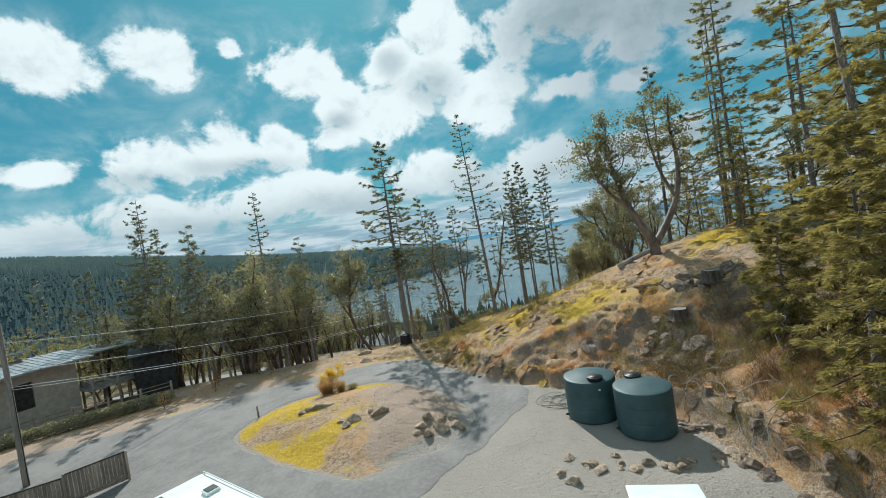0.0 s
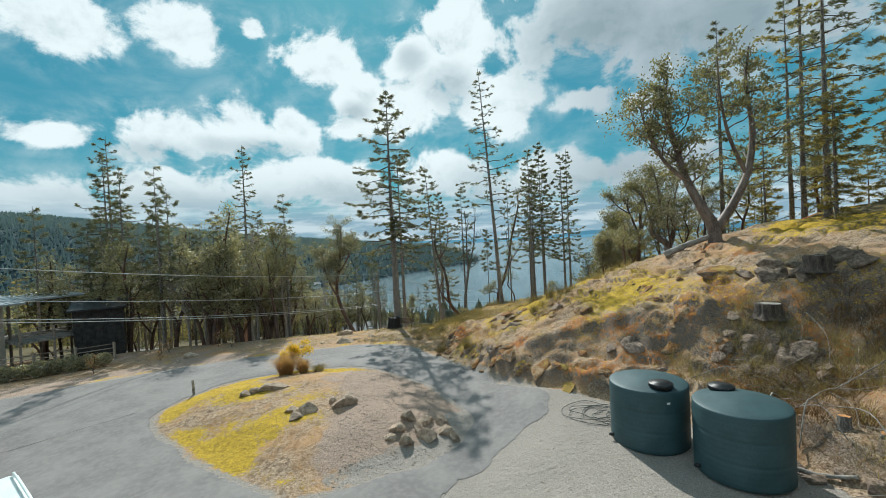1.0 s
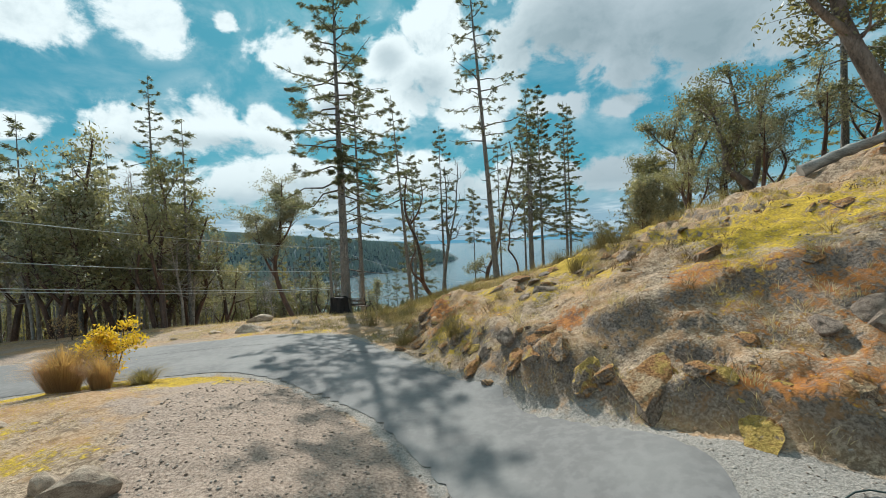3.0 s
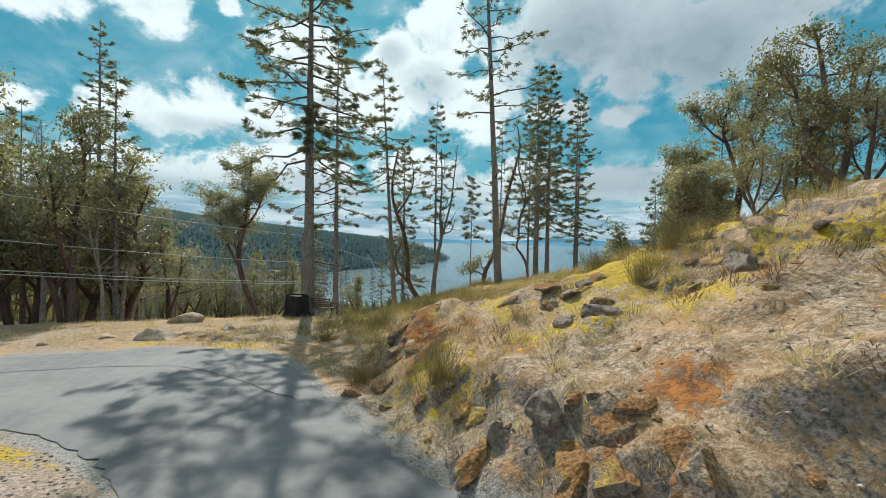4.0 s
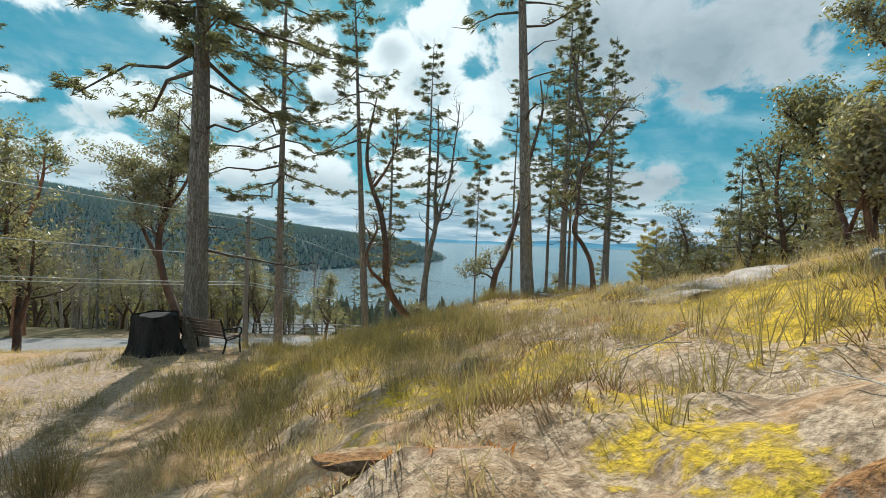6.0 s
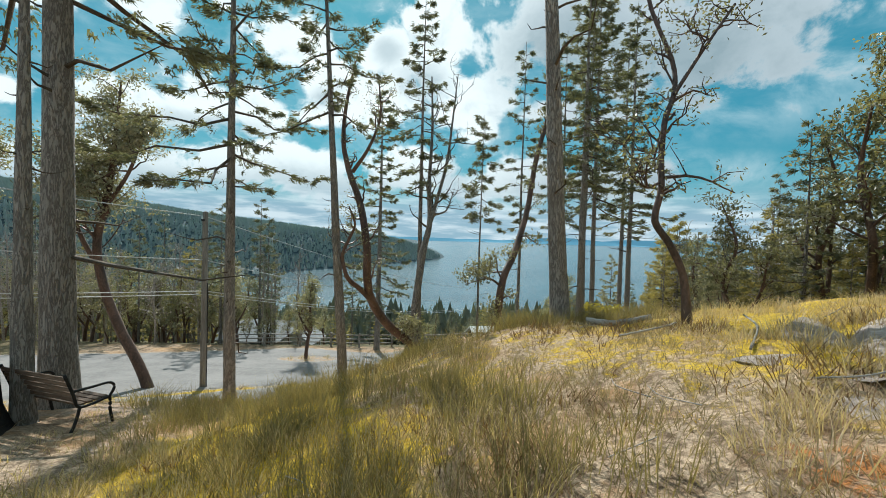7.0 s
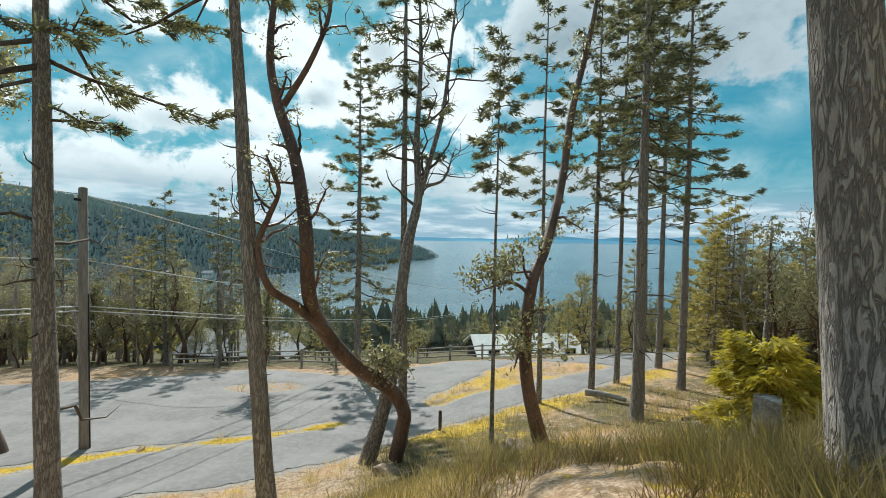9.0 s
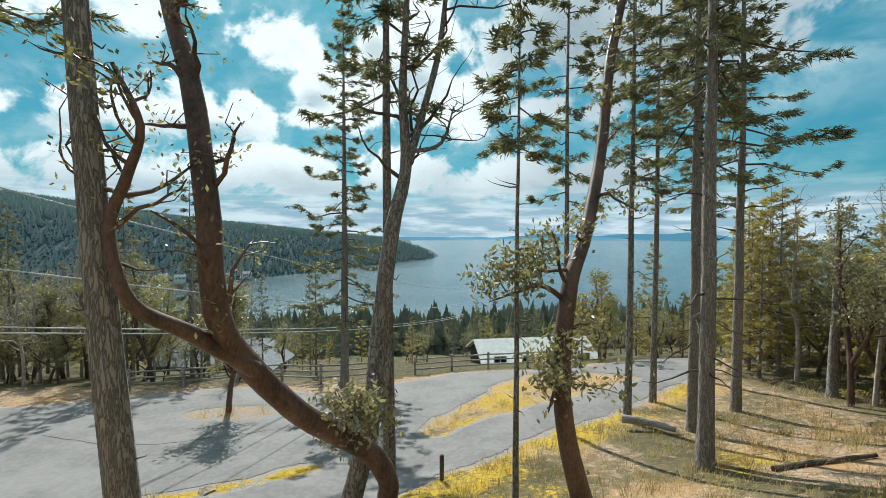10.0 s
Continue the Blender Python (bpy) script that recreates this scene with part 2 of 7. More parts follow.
M["stucco"] = two_tone("warm_beige_wall", (0.36, 0.30, 0.24), (0.50, 0.43, 0.36), 3, 50, 0.9, bump=0.2)
M["brown_board"] = two_tone("brown_fence_board", (0.18, 0.14, 0.11), (0.44, 0.35, 0.28), 3, 40, 0.9, stretch=(1, 1, 0.15), bump=0.5, vary=0.3)
M["dark_board"] = two_tone("dark_stained_board", (0.02, 0.018, 0.017), (0.06, 0.055, 0.05), 3, 40, 0.8, bump=0.3)
M["pale_wall"] = two_tone("pale_cladding", (0.50, 0.50, 0.47), (0.66, 0.66, 0.62), 2, 30, 0.8, bump=0.1)
M["shingle"] = two_tone("grey_roof_shingle", (0.22, 0.22, 0.22), (0.38, 0.38, 0.38), 4, 50, 0.9, bump=0.4)
M["cable"] = two_tone("cable_sheath", (0.50, 0.50, 0.49), (0.68, 0.68, 0.66), 2, 20, 0.6, bump=0.0)
M["iron"] = two_tone("black_iron", (0.012, 0.012, 0.013), (0.035, 0.033, 0.03), 8, 60, 0.55, 0.4, bump=0.2)
M["slat"] = two_tone("bench_slat_wood", (0.10, 0.065, 0.045), (0.24, 0.16, 0.11), 3, 50, 0.8, stretch=(0.15, 1, 1), bump=0.3)

glass, q, b, _ = material("window_glass", 0.05, 0, 0.5)
b.inputs["Base Color"].default_value = (0.02, 0.03, 0.035, 1)
M["glass"] = glass

water, q, b, _ = material("sea_water", 0.16, 0, 0.5)
p = place(q)
q.put(b.inputs["Base Color"], q.mix(q.ramp(q.noise(q.vec("MULTIPLY", p, (1, 2.5, 1)), 0.006, 3), 0.4, 0.6), (0.035, 0.085, 0.11), (0.06, 0.12, 0.145)))
q.put(b.inputs["Normal"], q.bump(q.math("ADD", q.noise(q.vec("MULTIPLY", p, (1, 2, 1)), 0.25, 4), q.noise(p, 1.3, 2)), 0.35, 0.5))
M["water"] = water

# ground: bare earth, straw, moss and gravel by the maps laid on the mesh
ground_mat, q, b, _ = material("hillside_ground", 0.95, 0, 0.15)
p = place(q)


def layer(name):
    n = q.add("ShaderNodeAttribute")
    n.attribute_name = name
    return n.outputs["Fac"]


fine, mid, wide = q.noise(p, 22, 6, 0.65), q.noise(p, 3.2, 5, 0.6), q.noise(p, 0.45, 4)
pebble = q.noise(p, 60, 3, 0.6)
straw = q.mix(q.ramp(fine, 0.32, 0.68), (0.215, 0.15, 0.098), (0.55, 0.415, 0.29))
straw = q.mix(q.math("MULTIPLY", q.ramp(mid, 0.50, 0.68), 0.75), straw, (0.16, 0.10, 0.06))
clot = q.noise(p, 6.5, 5, 0.68, 0.4)
straw = q.mix(q.math("MULTIPLY", q.ramp(clot, 0.49, 0.60), 0.72), straw, (0.12, 0.08, 0.05))
straw = q.mix(q.math("MULTIPLY", q.ramp(q.noise(q.vec("ADD", p, (9.0, 4.0, 0.0)), 1.6, 4, 0.6), 0.52, 0.68), 0.6), straw, (0.36, 0.20, 0.09))
straw = q.mix(q.math("MULTIPLY", q.ramp(wide, 0.45, 0.65), 0.45), straw, (0.50, 0.28, 0.12))
moss_col = q.mix(q.ramp(q.math("ADD", q.math("MULTIPLY", fine, 0.55), q.math("MULTIPLY", clot, 0.45)), 0.36, 0.66), (0.24, 0.155, 0.025), (0.68, 0.46, 0.04))
moss_col = q.mix(q.math("MULTIPLY", q.ramp(pebble, 0.48, 0.66), 0.45), moss_col, (0.30, 0.20, 0.07))
rust_col = q.mix(q.ramp(clot, 0.35, 0.62), (0.12, 0.05, 0.025), (0.42, 0.17, 0.05))
dirt_col = q.mix(q.ramp(fine, 0.3, 0.7), (0.21, 0.15, 0.112), (0.47, 0.36, 0.285))
gravel_col = q.mix(q.ramp(q.math("ADD", q.math("MULTIPLY", pebble, 0.6), q.math("MULTIPLY", fine, 0.4)), 0.35, 0.65), (0.17, 0.15, 0.13), (0.43, 0.385, 0.34))
wood_col = q.mix(q.ramp(mid, 0.35, 0.65), (0.045, 0.042, 0.025), (0.15, 0.125, 0.06))
# haze painted in: blue-grey that replaces the ground colour far off
far_haze_col = q.mix(q.ramp(q.noise(p, 0.05, 6, 0.7), 0.35, 0.65), (0.055, 0.085, 0.095), (0.085, 0.118, 0.125))


def over(c, name, colour, soft=0.22, broken=mid):
    k = q.math("ADD", layer(name), q.math("MULTIPLY", q.math("SUBTRACT", broken, 0.5), 1.3))
    return q.mix(q.ramp(k, 0.5 - soft, 0.5 + soft), c, colour)


c = over(straw, "dirt", dirt_col)
c = over(c, "wood", wood_col)
c = over(c, "rust", rust_col, 0.2, clot)
c = over(c, "moss", moss_col, 0.16, clot)
c = over(c, "gravel", gravel_col, 0.2)
# bare stone on whatever stands steep
sep_g = q.add("ShaderNodeSeparateXYZ")
q.put(sep_g.inputs[0], q.add("ShaderNodeNewGeometry").outputs["Normal"])
stone_col = q.mix(q.ramp(fine, 0.3, 0.7), (0.075, 0.058, 0.047), (0.27, 0.215, 0.175))
stone_col = q.mix(q.math("MULTIPLY", q.ramp(clot, 0.5, 0.6), 0.5), stone_col, (0.30, 0.17, 0.075))
steep = q.math("ADD", sep_g.outputs[2], q.math("MULTIPLY", q.math("SUBTRACT", clot, 0.5), 0.55))
stony = q.math("MULTIPLY", q.ramp(steep, 0.80, 0.66), layer("hillside"))
c = q.mix(stony, c, stone_col)
c = over(c, "far", far_haze_col)
q.put(b.inputs["Base Color"], c)
q.put(b.inputs["Normal"], q.bump(q.math("ADD", q.math("MULTIPLY", fine, 0.5), q.math("ADD", clot, mid)), 0.9, 0.05))
M["ground"] = ground_mat

asphalt, q, b, _ = material("worn_asphalt", 0.85, 0, 0.3)
p = place(q)
n1, n2, n3 = q.noise(p, 0.6, 4), q.noise(p, 5, 5, 0.6), q.noise(p, 130, 2)
c = q.mix(q.ramp(n1, 0.35, 0.65), (0.165, 0.153, 0.146), (0.225, 0.21, 0.198))
c = q.mix(q.math("MULTIPLY", q.ramp(n2, 0.42, 0.62), 0.35), c, (0.29, 0.272, 0.255))
c = q.mix(q.ramp(n3, 0.3, 0.7), q.mix(0.25, c, (0.12, 0.11, 0.11)), c)
q.put(b.inputs["Base Color"], c)
q.put(b.inputs["Normal"], q.bump(q.math("ADD", n3, n2), 0.35, 0.006))
M["asphalt"] = asphalt

# ---- the lie of the land ----
def sstep(a, b, v):
    t = np.clip((np.asarray(v, float) - a) / (b - a), 0, 1)
    return t * t * (3 - 2 * t)


def smooth_profile(v, xs, zs):
    return (np.interp(v - 1.2, xs, zs) + 2 * np.interp(v, xs, zs) + np.interp(v + 1.2, xs, zs)) / 4


def base_grade(x, y):
    z = smooth_profile(y, (8, 20, 28, 34, 40, 43, 46, 49, 52, 58, 70, 84, 100, 190, 260), (-1.35, -1.15, -0.75, -0.95, -1.25, -1.9, -3.5, -4.8, -5.6, -6.5, -7.8, -11.5, -16, -36, -50))
    z = z + 0.65 * sstep(0.3, 4.0, x) * (1 - sstep(22, 26, y)) * sstep(8, 13, y)
    return z - 0.045 * np.clip(-x - 5, 0, 60) * (1 - sstep(40, 55, y))


def hill_foot(y):
    return smooth_profile(y, (12, 17, 19.5, 21, 22.3, 24.4, 27, 29, 33, 38, 46, 50, 54, 58), (9.8, 8.9, 7.5, 5.9, 4.2, 1.8, 0.5, -0.6, -1.6, -2.6, -3.2, -3.0, -0.5, 3.0))


def hill(x, y):
    c = smooth_profile(y, (10, 16, 19, 22, 25, 29, 31, 34, 36, 40, 42.5, 44.5, 47, 49, 51, 53, 56, 60, 70, 84, 100, 190, 260), (-1.2, -0.9, -0.5, 0.3, 0.8, 1.0, 1.05, 0.7, 0.42, 0.08, -0.28, -1.05, -2.5, -3.6, -4.5, -5.2, -6.0, -6.6, -7.8, -11.5, -16, -36, -50))
    s = smooth_profile(y, (20, 31, 36, 40, 44, 50, 58, 90), (0.36, 0.34, 0.3, 0.13, 0.08, 0.1, 0.05, 0.02))
    u = x - 4
    u = np.where(u > 12, 12 + np.minimum(u - 12, 40) * 0.5, u)
    return c + s * u - 0.22 * np.clip(3 - x, 0, 5) * sstep(37, 42, y) * (1 - sstep(47, 54, y))
SEA = -34.5


def far_ridge(x, y):
    x = np.asarray(x, float) - 24
    shore = np.interp(x, (-600, -400, -160, -60, 35), (120, 230, 350, 520, 662))
    top = np.interp(x, (-1400, -600, -350, -200, -60, 0, 36, 60), (95, 66, 24, 8, -6, -20, -36, -60))
    u = (y - shore) / 190
    return SEA - 12 + (top - SEA + 12) * sstep(-0.15, 1.0, u) * (1 - 0.6 * sstep(2.2, 5, u)) * (x < 60)


def land(x, y):
    x, y = np.asarray(x, float), np.asarray(y, float)
    b, h = base_grade(x, y), hill(x, y) + 0.12
    d = x - hill_foot(y)
    # a low rocky step at the foot, then a gentle rise that steepens
    rise = b + (0.42 + 0.3 * waves(x, y, 74, 2.2, 2)) * sstep(0, 1.0, d) + 0.2 * np.maximum(d, 0) + 0.31 * np.maximum(0, d - 2.3) + 0.7 * sstep(19, 16.5, y)
    rise = rise - 0.4 * np.exp(-((x - 8.0) ** 2 + (y - 22.4) ** 2) / 3.0)
    h = np.minimum(h, rise + 2.2 * sstep(23, 30, y)) + 0.3 * np.exp(-((x - 0.7) ** 2 + (y - 32.3) ** 2) / 2.0)
    k = sstep(0, 1.2 + 0.8 * sstep(24, 28, y), d)
    z = b + k * (np.maximum(h, b - 0.2) - b)
    z = np.maximum(z, -60)
    return np.where(y > 130, np.maximum(z, far_ridge(x, y)), z)


def chaikin(pts, closed=True, times=2):
    p = np.array(pts, float)
    for _ in range(times):
        nxt = np.roll(p, -1, 0) if closed else p[1:]
        a = p if closed else p[:-1]
        cut = np.stack((0.75 * a + 0.25 * nxt, 0.25 * a + 0.75 * nxt), 1).reshape(-1, 2)
        p = cut if closed else np.vstack((p[:1], cut, p[-1:]))
    return p


def inside_by(poly, x, y):
    """Metres inside (plus) or outside (minus) a closed outline."""
    x, y = np.asarray(x, float), np.asarray(y, float)
    (x0, y0), (x1, y1) = poly.min(0), poly.max(0)
    away = np.hypot(np.maximum(np.maximum(x0 - x, x - x1), 0), np.maximum(np.maximum(y0 - y, y - y1), 0))
    near = away < 5
    if not near.all():
        got = -away
        if near.any():
            got[near] = inside_by(poly, x[near], y[near])
        return got
    d, odd = np.full(x.shape, 1e9), np.zeros(x.shape, bool)
    for (ax, ay), (bx, by) in zip(poly, np.roll(poly, -1, 0)):
        ex, ey = bx - ax, by - ay
        t = np.clip(((x - ax) * ex + (y - ay) * ey) / (ex * ex + ey * ey + 1e-12), 0, 1)
        d = np.minimum(d, np.hypot(x - ax - t * ex, y - ay - t * ey))
        if by != ay:
            odd ^= ((ay > y) != (by > y)) & (x < ax + ex * (y - ay) / (by - ay))
    return np.where(odd, d, -d)


def near_line(pts, x, y):
    d = np.full(np.shape(x), 1e9)
    for (ax, ay), (bx, by) in zip(pts[:-1], pts[1:]):
        ex, ey = bx - ax, by - ay
        t = np.clip(((x - ax) * ex + (y - ay) * ey) / (ex * ex + ey * ey), 0, 1)
        d = np.minimum(d, np.hypot(x - ax - t * ex, y - ay - t * ey))
    return d


UPPER = chaikin([(-60, 18), (-40, 22.5), (-24.3, 27.4), (-18.6, 31), (-12, 33), (-6, 33.8), (-3, 32.6), (-1.2, 29.6), (0.5, 27.2), (2.5, 24.2), (3.9, 22.4), (3.8, 20.6), (1.9, 19), (0, 17.2), (-3, 13), (-4, 8), (-4, -10), (-60, -10)])
ISLAND = chaikin([(-13.6, 23.3), (-12.8, 26), (-11.2, 27.6), (-7.4, 28.7), (-3.1, 27.2), (-0.5, 24.2), (1.1, 21.6), (0.4, 19.3), (-2.7, 17.4), (-4.6, 16.6), (-8.4, 19)])
LOWER = chaikin([(-60, 48), (-14, 49.6), (-4, 51.6), (-1.0, 53.4), (2.2, 55.6), (4.6, 57.1), (7.3, 59.3), (10, 60.3), (12.6, 62.3), (17, 65.4), (24, 72), (20, 74), (12, 68.6), (5, 71), (1.5, 68.5), (-1.0, 65.6), (-5, 67.6), (-8, 68.4), (-11, 67), (-21, 64.2), (-60, 58)])
ISLET = chaikin([(-8.2, 63.0), (-5.6, 62.4), (-3.4, 63.4), (-4.4, 64.8), (-7.4, 64.8)])
MEDIAN = chaikin([(2.0, 59.5), (4.9, 60.6), (7.6, 62.2), (11.8, 64.2), (14.6, 65.4), (13.3, 67.4), (9.5, 69.0), (6.6, 66.8), (5.4, 64.2), (2.9, 62.2)])
VERGE = [(-22, 51.0), (-11, 53.0), (-7, 55.0), (-3.6, 56.2), (-1.0, 57.6)]


def road_by(x, y):
    """Metres inside the paved ground."""
    up_ = np.minimum(inside_by(UPPER, x, y), -inside_by(ISLAND, x, y))
    lo_ = np.minimum(np.minimum(inside_by(LOWER, x, y), -inside_by(MEDIAN, x, y)), -inside_by(ISLET, x, y))
    lo_ = np.minimum(lo_, near_line(VERGE, x, y) - 0.45)
    wob = 0.10 * np.sin(x * 1.7 + np.cos(y * 1.3)) + 0.07 * np.sin(y * 3.1 + x * 2.3)
    return np.maximum(up_, lo_) + wob


def waves(x, y, seed, size, octaves=4):
    """Cheap value noise about -1 to 1 on arrays."""
    r = np.random.RandomState(seed)
    table = r.rand(128, 128)
    total, amp, norm = np.zeros(np.shape(x)), 1.0, 0.0
    for k in range(octaves):
        u, v = np.asarray(x) / size + 17.3 * k, np.asarray(y) / size + 9.1 * k
        iu, iv = np.floor(u).astype(int), np.floor(v).astype(int)
        fu, fv = u - iu, v - iv
        fu, fv = fu * fu * (3 - 2 * fu), fv * fv * (3 - 2 * fv)
        a, b_ = table[iu % 128, iv % 128], table[(iu + 1) % 128, iv % 128]
        c_, d_ = table[iu % 128, (iv + 1) % 128], table[(iu + 1) % 128, (iv + 1) % 128]
        total += amp * ((a * (1 - fu) + b_ * fu) * (1 - fv) + (c_ * (1 - fu) + d_ * fu) * fv)
        norm += amp
        amp, size = amp * 0.5, size * 0.5
    return total / norm * 2 - 1


def relief(x, y):
    """The land with hummocks, ledges and the raised island."""
    x, y = np.asarray(x, float), np.asarray(y, float)
    z = land(x, y)
    rd = road_by(x, y)
    off = sstep(0.1, 1.2, -rd)
    on_hill = sstep(0.0, 1.5, x - hill_foot(y)) * (1 - sstep(44, 50, y)) * (1 - sstep(30, 60, x))
    rough = waves(x, y, 3, 2.6, 5)
    ledge = waves(x, y, 5, 1.1, 3)
    z = z + on_hill * (1 - 0.55 * sstep(33, 36, y)) * (0.22 * rough + 0.15 * np.sign(ledge) * np.abs(ledge) ** 0.6 + 0.17 * waves(x, y, 43, 0.55, 3))
    # broken ledges that step down the slope
    u = z / 0.40 + 1.1 * waves(x, y, 71, 3.2, 4)
    f = u - np.floor(u)
    tread = np.floor(u) + sstep(0.66, 0.98, f) - u + 0.34
    broken = sstep(-0.12, 0.2, waves(x, y, 72, 2.4, 3)) * (0.35 + 0.65 * np.maximum(sstep(25, 23, y), sstep(3.5, 6, x))) * sstep(34.5, 32, y) * sstep(12.5, 15, y)
    z = z + on_hill * broken * 0.32 * tread
    bank = sstep(-0.1, 0.5, x - hill_foot(y)) * sstep(3.2, 1.4, x - hill_foot(y)) * sstep(14, 17, y) * sstep(36, 31, y)
    z = z + bank * (0.24 * waves(x, y, 41, 1.3, 4) + 0.09 * waves(x, y, 42, 0.5, 2) - 0.05)
    for cx, cy, w_ in ((0.9, 31.4, 1.3), (9.2, 22.9, 1.4), (2.6, 25.0, 1.0)):
        d_ = np.hypot((x - cx) / w_, (y - cy) / (0.75 * w_)) + 0.35 * waves(x, y, 47, 0.8, 3)
        z = z + 0.22 * sstep(1.05, 0.7, d_) * (1 + 0.5 * waves(x, y, 48, 0.45, 2)) * off
    isl = inside_by(ISLAND, x, y)
    z = z + 0.55 * sstep(0.0, 3.2, isl) + 0.07 * sstep(0.2, 1, isl) * waves(x, y, 8, 0.6, 3)
    z = z + (1 - on_hill) * off * (0.10 * waves(x, y, 9, 3.0, 4) + 0.03) * (1 - 0.8 * sstep(0, 0.5, isl))
    return z


def height(x, y):
    return float(relief(np.array([x]), np.array([y]))[0])


def graded(lo, a, b, hi, fine, grow=1.13):
    """Grid lines: fine between a and b, wider and wider outside."""
    mids = list(np.arange(a, b + 1e-6, fine))
    out_, step, v = [], fine, b
    while v < hi:
        step *= grow
        v += step
        out_.append(v)
    back, step, v = [], fine, a
    while v > lo:
        step *= grow
        v -= step
        back.append(v)
    return np.array(back[::-1] + mids + out_)


def grid_mesh(name, xs, ys, fn, keep=None):
    gx, gy = np.meshgrid(xs, ys)
    nx, ny = len(xs), len(ys)
    z = fn(gx.ravel(), gy.ravel())
    co = np.stack((gx.ravel(), gy.ravel(), z), 1)
    i = (np.arange(ny - 1)[:, None] * nx + np.arange(nx - 1)[None, :]).ravel()
    quads = np.stack((i, i + 1, i + 1 + nx, i + nx), 1)
    return raw_mesh(name, co, quads)


def raw_mesh(name, co, faces, smooth=True):
    """A mesh from arrays of places and of equal-sided faces."""
    me = bpy.data.meshes.new(name)
    co, faces = np.asarray(co, np.float32), np.asarray(faces, np.int32)
    me.vertices.add(len(co))
    me.vertices.foreach_set("co", co.ravel())
    k = faces.shape[1]
    me.loops.add(faces.size)
    me.loops.foreach_set("vertex_index", faces.ravel())
    me.polygons.add(len(faces))
    me.polygons.foreach_set("loop_start", np.arange(0, faces.size, k, dtype=np.int32))
    me.polygons.foreach_set("use_smooth", np.full(len(faces), smooth))
    me.update(calc_edges=True)
    return me


def spot(x, y, cx, cy, rx, ry=None, turn=0.0):
    """1 in the middle of an oval, 0 at its rim."""
    ry = ry or rx
    c_, s_ = math.cos(turn), math.sin(turn)
    u, v = (x - cx) * c_ + (y - cy) * s_, -(x - cx) * s_ + (y - cy) * c_
    return np.clip(1.35 - np.hypot(u / rx, v / ry), 0, 1)


wide_x, wide_y = graded(-5000, -16, 14, 5000, 0.22, 1.10), graded(-400, 15, 62, 4900, 0.22, 1.10)
xs = np.concatenate((wide_x[wide_x < -4.1], np.arange(-4, 10, 0.13), wide_x[wide_x > 10.05]))
ys = np.concatenate((wide_y[wide_y < 16.9], np.arange(17, 47, 0.13), wide_y[wide_y > 47.05]))
xs = np.unique(np.concatenate((xs[(xs < -700) | (xs > 60)], xs[(xs > -90) & (xs <= 60)], np.arange(-700, -89, 7.0), np.arange(28, 60, 6.0))))
ys = np.unique(np.concatenate((ys[(ys < 130) | (ys > 720)], np.arange(130, 721, 8.0))))
ground_me = grid_mesh("ground", xs, ys, relief)
ground = new("ground", ground_me)
tagged(ground, "hillside of straw, yellow moss, earth and gravel falling to the sea", "ground", kind="structure")
ground_me.materials.append(M["ground"])
co = np.empty(len(ground_me.vertices) * 3, np.float32)
ground_me.vertices.foreach_get("co", co)
GX, GY = co[0::3].astype(float), co[1::3].astype(float)
RD, ISL = road_by(GX, GY), inside_by(ISLAND, GX, GY)
hillside = sstep(0.2, 1.0, GX - hill_foot(GY))
mossy = waves(GX, GY, 21, 2.6, 4)
moss = hillside * np.clip(0.36 + 1.0 * mossy, 0, 0.72) * (1 - sstep(25, 40, GX)) * (1 - sstep(53, 58, GY))
moss = moss * (0.55 + 0.45 * sstep(23, 27, GY))
moss = np.maximum(moss, spot(GX, GY, 7, 40.5, 5, 2.6) * 0.66)
moss = np.maximum(moss, np.clip(0.38 + 1.2 * mossy, 0, 0.74) * sstep(34, 36, GY) * sstep(46, 44, GY) * hillside)
moss = np.maximum(moss, spot(GX, GY, 3.2, 29.5, 2.6, 1.8) * 0.38)
moss = np.maximum(moss, np.clip(0.16 + 1.3 * waves(GX, GY, 22, 0.8, 4), 0, 0.58) * hillside * sstep(26, 28, GY) * sstep(37, 35, GY) * (GX < 9))
moss = np.maximum(moss, np.clip(0.20 + 1.1 * waves(GX, GY, 28, 1.0, 4), 0, 0.6) * spot(GX, GY, 4.6, 39.2, 2.6, 3.0))
# the island: moss to its west, bare soil to its east
west = 1 - sstep(-5.5, -3.2, GX + 0.25 * (GY - 22) + 2.6 * waves(GX, GY, 23, 1.9, 4))
isl_moss = west * sstep(0.0, 0.5, ISL) * (0.40 + 0.95 * waves(GX, GY, 24, 1.5, 4) + 0.3 * sstep(1.6, 0.4, ISL))
isl_moss = np.maximum(isl_moss, sstep(0, 0.3, ISL) * (1 - sstep(0.9, 1.6, ISL)) * sstep(-4, -6, -GY + 22) * 0.8)
moss = np.where(ISL > -0.3, isl_moss, moss)
moss = np.maximum(moss, np.clip(-0.1 + 1.1 * waves(GX, GY, 38, 1.8, 3), 0, 0.55) * (GX < -2.5) * (GY > 33) * (GY < 47) * (RD < -0.2))
moss = np.maximum(moss, 0.9 * sstep(0.75, 0.35, near_line(VERGE, GX, GY)))
edge_moss = sstep(-1.8, -0.6, RD) * (RD < 0) * (GY > 28) * (GY < 60) * (inside_by(ISLET, GX, GY) < -0.6) * (0.25 + 0.85 * waves(GX, GY, 25, 1.6, 4)) * (ISL < -0.5)
moss = np.maximum(moss, edge_moss)
moss = np.maximum(moss, sstep(0.0, 0.3, inside_by(MEDIAN, GX, GY)) * (0.34 + 0.5 * waves(GX, GY, 26, 2.0, 3)))
